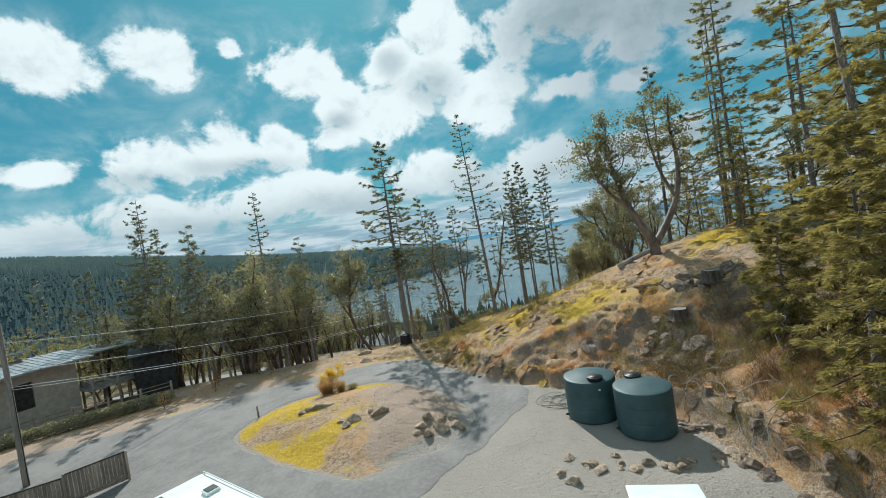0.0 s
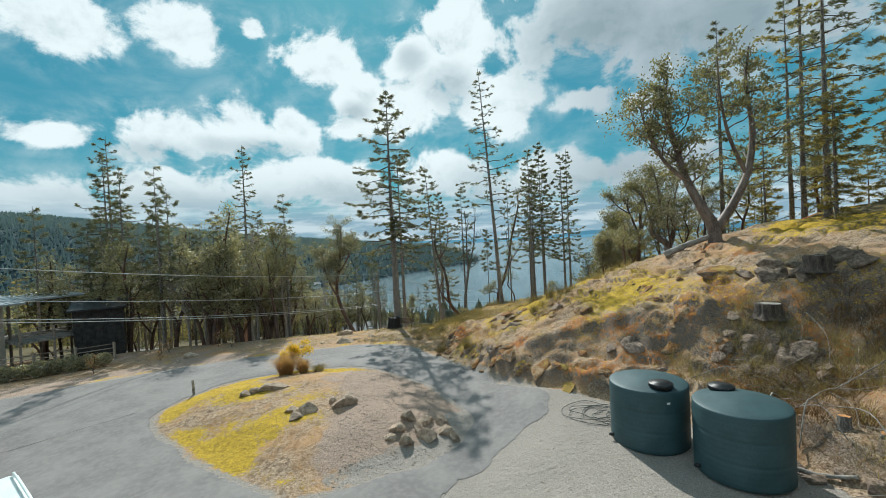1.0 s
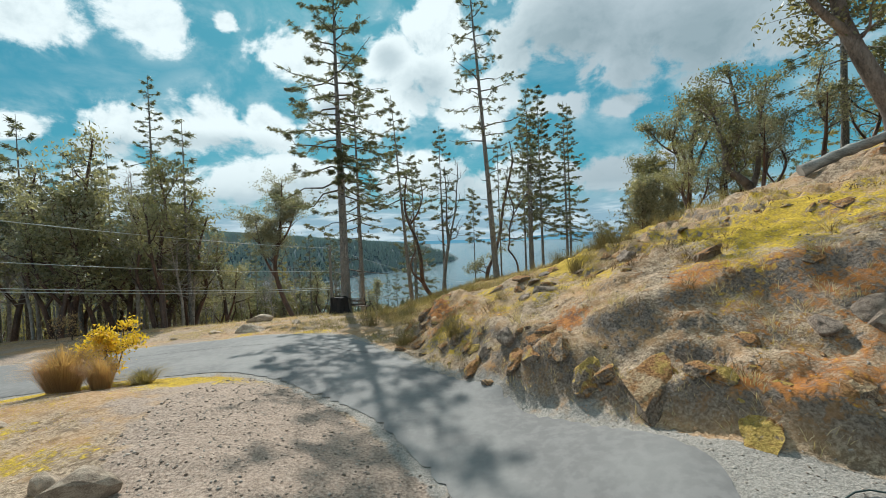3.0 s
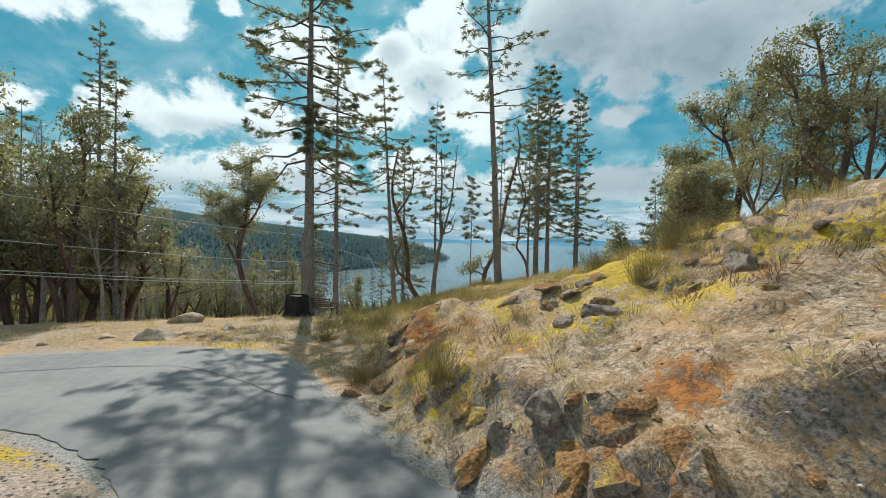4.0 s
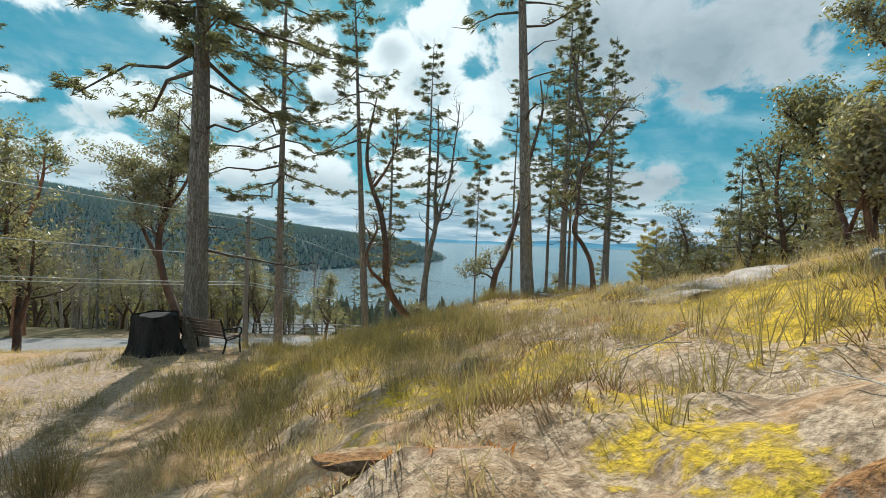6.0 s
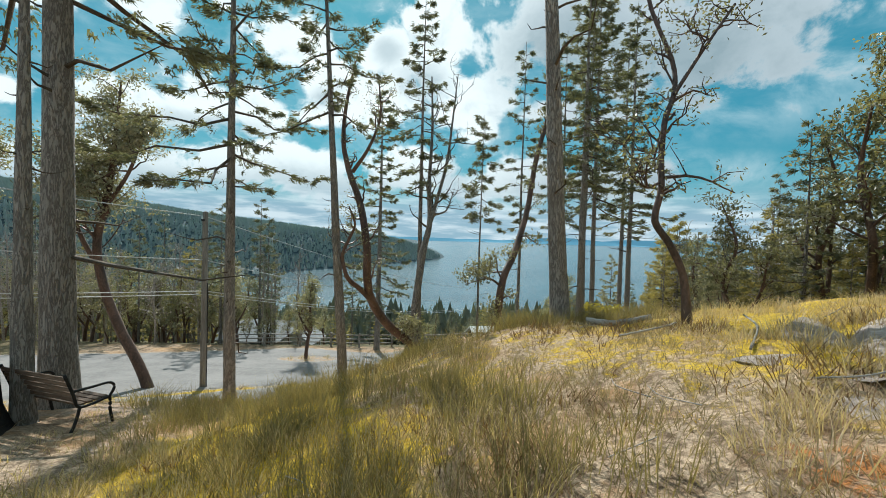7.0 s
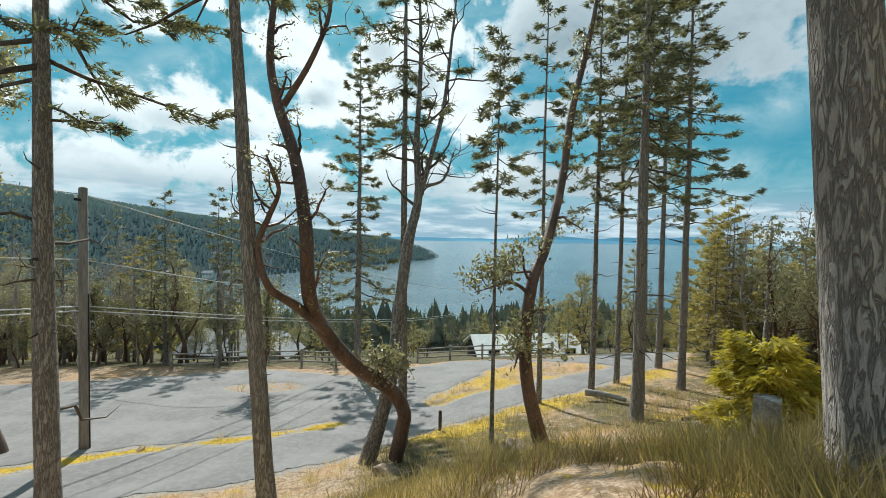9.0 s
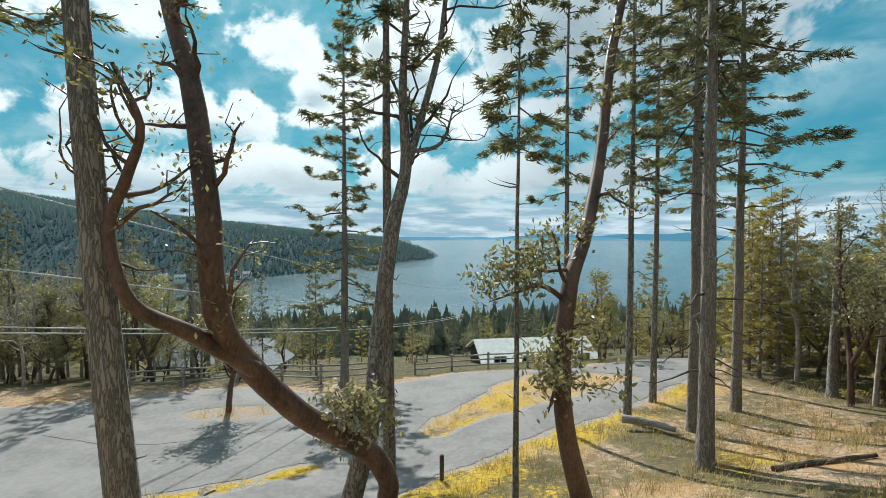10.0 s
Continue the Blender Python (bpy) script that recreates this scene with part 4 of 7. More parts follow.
# the big arbutus that leans out over the slope
broadleaf("arbutus_tree", "leaning arbutus with bent red-brown trunk and few leaves", Matrix.Identity(4), [
    [(1.44, 52.0, -4.9, 0.20), (1.61, 52.0, -4.1, 0.19), (1.65, 51.9, -3.6, 0.185), (1.33, 51.7, -2.96, 0.185), (0.35, 51.1, -2.01, 0.18), (-0.2, 50.5, -1.06, 0.17), (-0.36, 49.9, -0.21, 0.155), (-0.42, 49.8, 1.22, 0.14), (-0.72, 50.1, 2.66, 0.125), (-1.25, 50.6, 3.99, 0.11), (-1.54, 51.0, 5.14, 0.09), (-1.5, 51.2, 6.6, 0.07), (-1.2, 51.4, 8.4, 0.03)],
    [(-0.1, 50.45, -1.1, 0.12), (-0.6, 49.8, -0.45, 0.10), (-1.0, 49.3, 0.02, 0.075), (-1.18, 49.25, 0.8, 0.06), (-0.95, 49.2, 1.4, 0.055), (-0.75, 49.1, 1.9, 0.04), (-0.95, 49.0, 2.5, 0.02)],
    [(-1.1, 50.55, 3.9, 0.08), (-0.5, 50.4, 4.8, 0.06), (-0.1, 50.5, 6.0, 0.045), (-0.2, 50.7, 7.4, 0.025)]],
    41, 1.0, 0.45, 0.042, 1300, twigs=20, sides=12, clump=0.2)
broadleaf("leafy_shrub", "arbutus shoots with glossy pale leaves round the trunk's foot", Matrix.Identity(4), [
    [(1.2, 51.5, -2.9, 0.03), (1.1, 51.4, -2.4, 0.02), (1.15, 51.4, -2.0, 0.012)]], 42, 0.6, 0.1, 0.06, 1300, "leaf_pale", twigs=10, clump=0.3)
broadleaf("dead_tree", "bare dark forked tree leaning over the slope", Matrix.Identity(4), [
    [(0.62, 52.4, -5.3, 0.24), (1.25, 52.4, -3.02, 0.18), (1.45, 52.5, -1.17, 0.16), (1.69, 52.8, 0.86, 0.15), (1.96, 53.2, 2.17, 0.12), (1.9, 53.6, 3.89, 0.09), (1.99, 54.0, 6.57, 0.06), (1.9, 54.2, 9.0, 0.03)],
    [(1.85, 53.0, 1.7, 0.10), (2.32, 53.6, 3.4, 0.08), (2.73, 54.2, 5.11, 0.065), (2.99, 54.6, 7.41, 0.045), (3.2, 55.0, 9.5, 0.02)],
    [(2.05, 53.3, 2.5, 0.05), (2.72, 53.6, 2.77, 0.04), (3.02, 53.8, 3.63, 0.015)]], 43, 1.9, 0.55, bare=True, bark_mat="bark_thin", twigs=18)
broadleaf("arbutus_tree", "arbutus with smooth dark red trunk curving upward", Matrix.Identity(4), [
    [(5.66, 52.7, -5.0, 0.24), (5.19, 52.6, -3.3, 0.19), (5.04, 52.5, -1.8, 0.175), (5.26, 52.7, -0.22, 0.165), (5.89, 53.4, 0.92, 0.15), (6.68, 54.4, 2.95, 0.135), (7.17, 55.0, 5.35, 0.12), (7.92, 55.6, 7.93, 0.10), (8.36, 56.0, 9.76, 0.07), (8.2, 56.2, 11.5, 0.04)],
    [(5.25, 52.7, -0.6, 0.06), (4.6, 52.4, -0.2, 0.045), (4.0, 52.2, -0.3, 0.03), (3.5, 52.1, -0.45, 0.012)],
    [(5.05, 52.5, -1.9, 0.05), (4.8, 52.2, -2.1, 0.03), (4.6, 52.0, -2.5, 0.015)]], 44, 1.1, 0.25, 0.07, 3000, "leaf", twigs=16, sides=12)
broadleaf("arbutus_tree", "arbutus with orange-brown leaning trunk and rounded crown", Matrix.Identity(4), [
    [(-11.0, 55.0, -6.4, 0.27), (-11.6, 55.1, -5.0, 0.24), (-12.6, 55.2, -3.2, 0.22), (-13.4, 55.3, -1.2, 0.2), (-13.7, 55.3, 0.8, 0.18), (-13.3, 55.4, 3.0, 0.15), (-13.0, 55.4, 5.5, 0.11), (-12.8, 55.5, 8.5, 0.04)],
    [(-13.5, 55.3, -0.6, 0.12), (-14.4, 55.2, 1.2, 0.10), (-15.0, 55.2, 3.2, 0.06), (-15.2, 55.2, 5.0, 0.03)],
    [(-13.4, 55.3, 2.4, 0.11), (-12.2, 55.2, 4.2, 0.08), (-11.5, 55.2, 6.4, 0.04)]], 45, 2.5, 0.56, 0.085, 17000, "leaf_pale", twigs=40, clump=0.42)
broadleaf("arbutus_tree", "tall arbutus with bare orange trunk at the far road's edge", at_ground(-29.4, 64.4), [
    [(0, 0, -0.4, 0.48), (0.1, 0, 2.5, 0.40), (0.05, 0, 5.2, 0.36), (-0.2, 0.1, 8.4, 0.28), (-0.9, 0.2, 10.8, 0.2), (-1.3, 0.2, 13.0, 0.12), (-1.2, 0.3, 15.4, 0.05)],
    [(-0.1, 0.1, 8.0, 0.2), (0.9, 0.2, 10.2, 0.16), (1.6, 0.1, 12.4, 0.1), (1.7, 0.1, 14.6, 0.04)]], 52, 2.6, 0.5, 0.12, 5200, "leaf", bark_mat="orange_bark", twigs=22, sides=12, clump=0.5)
broadleaf("arbutus_tree", "slim dark arbutus curving up from the mossy brow", Matrix.Identity(4), [
    [(5.26, 40.0, 0.2, 0.085), (5.2, 40.0, 0.75, 0.06), (5.13, 40.0, 1.14, 0.052), (4.92, 40.0, 1.54, 0.05), (4.7, 40.0, 1.85, 0.048), (4.77, 40.0, 2.28, 0.044), (4.81, 40.1, 2.74, 0.042), (4.9, 40.2, 3.3, 0.04), (5.08, 40.3, 3.75, 0.037), (5.15, 40.5, 4.3, 0.033), (4.9, 40.8, 5.4, 0.03), (5.0, 41.0, 6.6, 0.015)],
    [(5.05, 40.25, 3.7, 0.03), (5.5, 40.3, 4.4, 0.024), (6.1, 40.5, 5.2, 0.02)],
    [(4.8, 40.05, 2.4, 0.022), (4.5, 39.9, 2.3, 0.018), (4.2, 39.8, 2.45, 0.01)]], 46, 0.8, 0.4, 0.034, 1300, "leaf", bark_mat="dark_bark", twigs=16, sides=12, clump=0.15)
broadleaf("arbutus_tree", "large spreading arbutus with forked grey-red trunk on the hilltop", at_ground(15.0, 29.3, 0.0, 1.18), [
    [(0, 0, -0.4, 0.34), (-0.1, 0, 0.8, 0.27), (-0.7, 0.1, 2.0, 0.2), (-1.2, 0.3, 3.4, 0.17), (-1.6, 0.2, 4.8, 0.14), (-1.9, 0.4, 6.4, 0.09), (-1.7, 0.5, 8.0, 0.04)],
    [(0.1, 0, 0.7, 0.22), (1.0, 0.2, 1.8, 0.19), (1.9, 0.4, 3.4, 0.16), (2.3, 0.6, 5.4, 0.13), (2.2, 0.8, 7.6, 0.08), (2.4, 0.8, 9.4, 0.04)],
    [(-1.0, 0.2, 2.9, 0.12), (-2.0, 0.3, 3.9, 0.09), (-2.8, 0.2, 5.2, 0.06), (-3.2, 0.2, 6.6, 0.03)],
    [(1.8, 0.4, 3.2, 0.1), (1.0, 0.3, 5.0, 0.08), (0.6, 0.2, 6.8, 0.05), (0.5, 0.2, 8.8, 0.03)]], 47, 2.2, 0.4, 0.085, 11000, "leaf", bark_mat="grey_arb", twigs=26, sides=12)
broadleaf("arbutus_tree", "forked arbutus with pale peeling trunk on the hilltop", at_ground(16.3, 37.2), [
    [(0, 0, -0.4, 0.36), (0.0, 0, 0.5, 0.30), (0.05, 0, 1.1, 0.24), (-0.5, 0, 1.6, 0.19), (-1.05, 0.1, 2.1, 0.16), (-1.05, 0.1, 3.0, 0.14), (-0.5, 0.1, 3.5, 0.12), (-0.4, 0.2, 5.2, 0.09), (-0.8, 0.2, 7.0, 0.04)],
    [(0.05, 0, 1.0, 0.2), (0.4, 0.1, 1.5, 0.15), (0.6, 0.1, 2.5, 0.12), (0.5, 0.1, 3.4, 0.1), (0.8, 0.2, 4.8, 0.07), (1.2, 0.2, 6.4, 0.03)],
    [(-1.05, 0.1, 2.9, 0.1), (-1.3, 0.2, 3.8, 0.08), (-1.6, 0.2, 4.8, 0.06), (-2.4, 0.2, 5.6, 0.03)]], 51, 1.9, 0.4, 0.075, 8000, "leaf", bark_mat="grey_arb", twigs=22, sides=10, clump=0.4)
broadleaf("arbutus_tree", "many-stemmed dark arbutus on the skyline of the hill", at_ground(16.2, 42.3), [
    [(0, 0, -0.3, 0.2), (0.1, 0, 2.0, 0.18), (0.35, 0, 4.4, 0.15), (0.5, 0, 6.6, 0.12), (0.9, 0, 8.2, 0.08), (1.4, 0, 9.6, 0.03)],
    [(0.3, 0, 4.2, 0.12), (-0.3, 0, 5.8, 0.09), (-0.6, 0.1, 7.0, 0.07), (0.0, 0.1, 9.0, 0.03)],
    [(0.35, 0, 4.6, 0.12), (1.0, 0.1, 5.8, 0.09), (1.8, 0.1, 7.6, 0.06), (2.9, 0.2, 9.2, 0.03)],
    [(-0.4, 0.1, 6.2, 0.06), (-1.3, 0.1, 6.8, 0.045), (-2.0, 0.1, 7.6, 0.02)]], 48, 1.5, 0.5, 0.08, 7000, "leaf_pale", bark_mat="dark_bark", twigs=22, clump=0.34)
broadleaf("arbutus_tree", "round arbutus bush with pale glossy leaves on the slope", at_ground(13.4, 41.0), [
    [(0, 0, -0.3, 0.10), (-0.3, 0, 1.2, 0.08), (-0.6, 0, 2.6, 0.06), (-0.4, 0, 4.0, 0.03)],
    [(0, 0, -0.2, 0.09), (0.6, 0, 1.2, 0.07), (1.1, 0, 2.6, 0.05), (1.3, 0, 3.8, 0.02)],
    [(0, 0, -0.2, 0.09), (0.2, 0.3, 1.6, 0.07), (0.2, 0.4, 3.0, 0.05), (0.3, 0.4, 4.4, 0.02)]], 49, 1.3, 0.3, 0.085, 8500, "leaf_pale", twigs=20, clump=0.42)
broadleaf("arbutus_tree", "arbutus with an arched limb and an airy crown", at_ground(17.0, 45.6), [
    [(0.3, 0, -0.3, 0.14), (0.1, 0, 2.5, 0.12), (-0.2, 0, 4.8, 0.1), (-1.0, 0.1, 6.4, 0.07), (-2.2, 0.2, 7.4, 0.03)],
    [(-0.1, 0, 4.4, 0.07), (-0.2, 0.1, 6.4, 0.05), (-1.0, 0.2, 7.8, 0.02)]], 50, 1.5, 0.6, 0.085, 4200, "leaf", bark_mat="dark_bark", twigs=18, clump=0.4)

# ---- the woods: a few kinds of tree, each copied ----
KINDS = [conifer("fir_tree", "fir with dense dark green boughs in the wood", pose(-400, -300, -60), h_, r_, st_, sp_, nb_, sd_, pr_, tuft=9, bark_mat="bark_thin", sides=6, stubs=5, blade=0.36, group="woodland firs", mat=mt_)
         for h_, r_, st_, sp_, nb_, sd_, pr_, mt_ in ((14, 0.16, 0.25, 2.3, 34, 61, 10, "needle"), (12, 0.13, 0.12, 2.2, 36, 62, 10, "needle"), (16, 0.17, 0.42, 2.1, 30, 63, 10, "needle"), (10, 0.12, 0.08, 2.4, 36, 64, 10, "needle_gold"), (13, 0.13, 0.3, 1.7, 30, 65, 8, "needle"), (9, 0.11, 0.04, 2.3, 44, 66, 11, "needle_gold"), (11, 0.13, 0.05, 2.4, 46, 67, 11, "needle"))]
LEAFY = [broadleaf("arbutus_tree", "arbutus with crooked stem and glossy leaves in the wood", pose(-400, -300, -60), [
    [(0, 0, -0.3, 0.16), (0.3 * a_, 0.1, 1.6, 0.13), (0.9 * a_, 0.2, 3.4, 0.11), (0.7 * a_, -0.2, 5.4, 0.08), (1.2 * a_, 0.1, 7.6, 0.03)],
    [(0.3 * a_, 0.1, 1.6, 0.09), (-0.6 * a_, 0.3, 3.2, 0.07), (-0.9 * a_, 0.4, 5.2, 0.03)]], sd_, 1.8, 0.4, 0.085, 3000, mt_, twigs=12, sides=6, group="woodland arbutus", clump=0.5)
    for a_, sd_, mt_ in ((1, 71, "leaf"), (-1, 72, "leaf_pale"), (1.6, 73, "leaf"))]
BARE = [broadleaf("alder_tree", "leafless grey-brown alder among the firs", pose(-400, -300, -60), [
    [(0, 0, -0.3, 0.13), (0.1 * a_, 0.1, 2.6, 0.11), (0.4 * a_, 0.0, 5.4, 0.08), (0.3 * a_, 0.1, 8.4, 0.04), (0.5 * a_, 0.1, 10.4, 0.015)],
    [(0.3 * a_, 0.0, 4.2, 0.05), (1.2 * a_, 0.3, 6.2, 0.035), (1.7 * a_, 0.4, 8.2, 0.012)]], sd_, 2.2, 0.3, bare=True, bark_mat="pale_twig", twig_mat="pale_twig", twigs=34, sides=6, group="woodland alders")
    for a_, sd_ in ((1, 75), (-1, 76))]
rng = np.random.RandomState(77)


def plant(kinds, x0, x1, y0, y1, n, smin, smax, gap=1.5, ok=None):
    """Copies strewn over a rectangle, off the roads and apart from one another."""
    cx, cy = rng.uniform(x0, x1, n * 6), rng.uniform(y0, y1, n * 6)
    rd, cz = road_by(cx, cy), relief(cx, cy)
    got = []
    for x, y, r_, z in zip(cx, cy, rd, cz):
        if len(got) >= n:
            break
        if r_ > -1.3 or any((x - a) ** 2 + (y - b_) ** 2 < gap * gap for a, b_ in got) or (ok and not ok(x, y)):
            continue
        got.append((x, y))
        k = rng.uniform(smin, smax)
        copy_thing(kinds[rng.randint(len(kinds))], Matrix.Translation((x, y, z - 0.05)) @ Matrix.Rotation(rng.uniform(0, 6.28), 4, "Z") @ Matrix.Diagonal((k, k, k * rng.uniform(0.85, 1.15), 1)))
    return got


MIX = KINDS + LEAFY
# GOLD and LIT favour firs whose golden colour already holds the sunlight
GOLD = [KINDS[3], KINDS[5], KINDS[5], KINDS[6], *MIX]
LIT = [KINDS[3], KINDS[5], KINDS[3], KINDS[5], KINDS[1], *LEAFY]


def plant_joined(name, kinds, areas, label):
    """Trees too far off to tell apart, as one object with a part for each of its looks."""
    root = thing(name, label, "woods", kind="stuff")
    store = {}
    cache = {}
    for x0, x1, y0, y1, n, smin, smax in areas:
        cx, cy = rng.uniform(x0, x1, n * 2), rng.uniform(y0, y1, n * 2)
        good = road_by(cx, cy) < -1.3
        cx, cy = cx[good][:n], cy[good][:n]
        for x, y, z in zip(cx, cy, relief(cx, cy)):
            kind_ = kinds[rng.randint(len(kinds))]
            k, a = rng.uniform(smin, smax), rng.uniform(0, 6.283)
            turn = np.array([[math.cos(a), -math.sin(a), 0], [math.sin(a), math.cos(a), 0], [0, 0, 1]]) * k
            for o in kind_.children:
                if "work" in o.name:
                    continue
                if o.data not in cache:
                    c_ = np.empty(len(o.data.vertices) * 3, np.float32)
                    o.data.vertices.foreach_get("co", c_)
                    f_ = np.empty(len(o.data.loops), np.int32)
                    o.data.loops.foreach_get("vertex_index", f_)
                    c_, f_ = c_.reshape(-1, 3), f_.reshape(len(o.data.polygons), -1)
                    if o.name.startswith("crown"):
                        used, f_ = np.unique(f_[::2], return_inverse=True)
                        c_, f_ = c_[used], f_.reshape(-1, len(o.data.polygons[0].vertices))
                    cache[o.data] = (c_, f_)
                c_, f_ = cache[o.data]
                store.setdefault((o.name.split(".")[0], o.data.materials[0].name, f_.shape[1]), []).append((c_ @ turn.T + np.array([x, y, z - 0.05]), f_))
    for (nm, mt, _), pieces in store.items():
        part(nm, raw_mesh(nm, *gather(pieces), smooth=False), bpy.data.materials[mt], root)["kind"] = "stuff"
    return root


plant([KINDS[0], KINDS[2], KINDS[4]] + LEAFY + LEAFY[:1], -38, -14.5, 40.5, 48.5, 36, 0.8, 1.2, 1.4)
plant(LEAFY, -38, -15, 40.5, 48.5, 14, 1.0, 1.4, 1.5)
plant(LEAFY, -40, -15, 42, 49, 10, 0.4, 0.65, 1.6)
plant([KINDS[0], KINDS[3], KINDS[4]] + LEAFY + LEAFY, -40, -13, 70.5, 81, 40, 0.65, 1.1, 1.5)
plant(BARE, -38, -9, 69, 79, 30, 0.6, 1.0, 1.2)
plant(BARE, 16, 28, 52, 74, 14, 0.6, 0.9, 1.2)
plant(BARE, -36, -15, 41, 48.5, 26, 0.7, 1.0, 1.1)
plant(LEAFY, -30, -8, 69.5, 73, 12, 0.3, 0.45, 1.6)
plant(MIX, -13, -3, 70.5, 80, 9, 0.35, 0.6, 1.6)
plant(LIT, 15, 30, 70, 84, 24, 0.5, 0.85, 1.9)
plant(LIT, 20.5, 30, 54, 72, 36, 0.6, 1.0, 1.5)
plant(LIT, 17.5, 30, 47, 72, 24, 0.55, 0.95, 1.9)
plant(GOLD, 13.5, 20, 43, 52, 8, 0.25, 0.45, 1.6)
# the taller trees at the near edge of the eastern wood
for kind_, x, y, k in ((KINDS[1], 16.2, 49.4, 0.74), (LEAFY[0], 17.4, 48.2, 1.1), (LEAFY[2], 14.7, 50.3, 0.85), (KINDS[0], 19.2, 52.0, 0.72), (LEAFY[1], 18.4, 50.4, 1.15), (KINDS[6], 15.4, 52.6, 0.62), (KINDS[3], 20.4, 50.2, 0.95)):
    copy_thing(kind_, Matrix.Translation((x, y, height(x, y) - 0.05)) @ Matrix.Rotation(3.1 * x, 4, "Z") @ Matrix.Scale(k, 4))
plant(LIT, 16, 34, 14, 44, 40, 0.5, 0.95, 1.9, lambda x, y: x > 20 or y > 38)
plant(LEAFY, 12.5, 18, 32, 46, 10, 0.45, 0.75, 1.6)
plant_joined("distant_wood", GOLD + LEAFY, [(-62, -40, 44, 82, 50, 0.7, 1.1), (-125, -62, 52, 125, 110, 0.9, 1.3), (-75, -22, 80, 108, 84, 0.8, 1.2), (-22, 40, 92, 124, 90, 0.4, 0.68), (30, 62, 40, 100, 46, 0.8, 1.2)], "mixed firs and arbutus on the lower slopes")
for ob in KINDS + LEAFY + BARE:
    for o in (ob, *ob.children_recursive):
        bpy.data.objects.remove(o)

# ---- small helpers for built things ----
def box(bm, x0, x1, y0, y1, z0, z1, m=None, bevel=0.0):
    """A block added to a bmesh, its edges eased."""
    r_ = bmesh.ops.create_cube(bm, size=1.0)
    bmesh.ops.transform(bm, matrix=(m or Matrix.Identity(4)) @ Matrix.Translation(((x0 + x1) / 2, (y0 + y1) / 2, (z0 + z1) / 2)) @ Matrix.Diagonal((x1 - x0, y1 - y0, z1 - z0, 1)), verts=r_["verts"])
    if bevel:
        es = list({e for v in r_["verts"] for e in v.link_edges})
        bmesh.ops.bevel(bm, geom=es, offset=bevel, segments=2, affect="EDGES", profile=0.6)
    return bm


def block(x0, x1, y0, y1, z0, z1, bevel=0.01, m=None):
    return box(bmesh.new(), x0, x1, y0, y1, z0, z1, m, bevel)


def lathe(profile, sides=48):
    """A solid of revolution from (radius, height) pairs."""
    bm = bmesh.new()
    rings = []
    for r_, z in profile:
        if r_ < 1e-5:
            rings.append([bm.verts.new((0, 0, z))])
        else:
            rings.append([bm.verts.new((r_ * math.cos(2 * math.pi * k / sides), r_ * math.sin(2 * math.pi * k / sides), z)) for k in range(sides)])
    for a, b_ in zip(rings[:-1], rings[1:]):
        for k in range(sides):
            n = (k + 1) % sides
            if len(a) == 1:
                bm.faces.new((a[0], b_[n], b_[k]))
            elif len(b_) == 1:
                bm.faces.new((a[k], a[n], b_[0]))
            else:
                bm.faces.new((a[k], a[n], b_[n], b_[k]))
    bmesh.ops.recalc_face_normals(bm, faces=bm.faces)
    for f in bm.faces:
        f.smooth = True
    return bm


def pipe(points, radius, sides=8, per=6, ends=True):
    path = bend(points, per) if per > 1 else np.asarray(points, float)
    rad = np.full(len(path), radius)
    co, fs = tube_arrays(path, rad, sides)
    bm = bmesh.new()
    vs = [bm.verts.new(c_) for c_ in co]
    for f in fs:
        bm.faces.new([vs[k] for k in f]).smooth = True
    if ends:
        bm.faces.new(vs[:sides][::-1])
        bm.faces.new(vs[-sides:])
    return bm


def boulder_mesh(seed, sx, sy, sz, cuts=7, rough=0.06):
    """A broken stone: a ball cut by planes, then roughened."""
    r_ = np.random.RandomState(seed)
    bm = bmesh.new()
    bmesh.ops.create_icosphere(bm, subdivisions=3, radius=1.0)
    cuts += 4
    planes = []
    for _ in range(cuts):
        n = r_.normal(0, 1, 3)
        planes.append((n / np.linalg.norm(n), 0.42 + 0.33 * r_.rand()))
    for v in bm.verts:
        p = np.array(v.co)
        for n, d_ in planes:
            k = p @ n - d_
            if k > 0:
                p = p - n * k
        w = noise.noise(Vector(p * 1.7 + seed * 3.1)) * rough + noise.noise(Vector(p * 4.2 + seed)) * rough * 0.8
        p = p * (1 + w)
        v.co = (p[0] * sx, p[1] * sy, p[2] * sz)
    for f in bm.faces:
        f.smooth = False
    me = bpy.data.meshes.new("rock")
    bm.to_mesh(me)
    bm.free()
    me.materials.append(M["rock"])
    return me


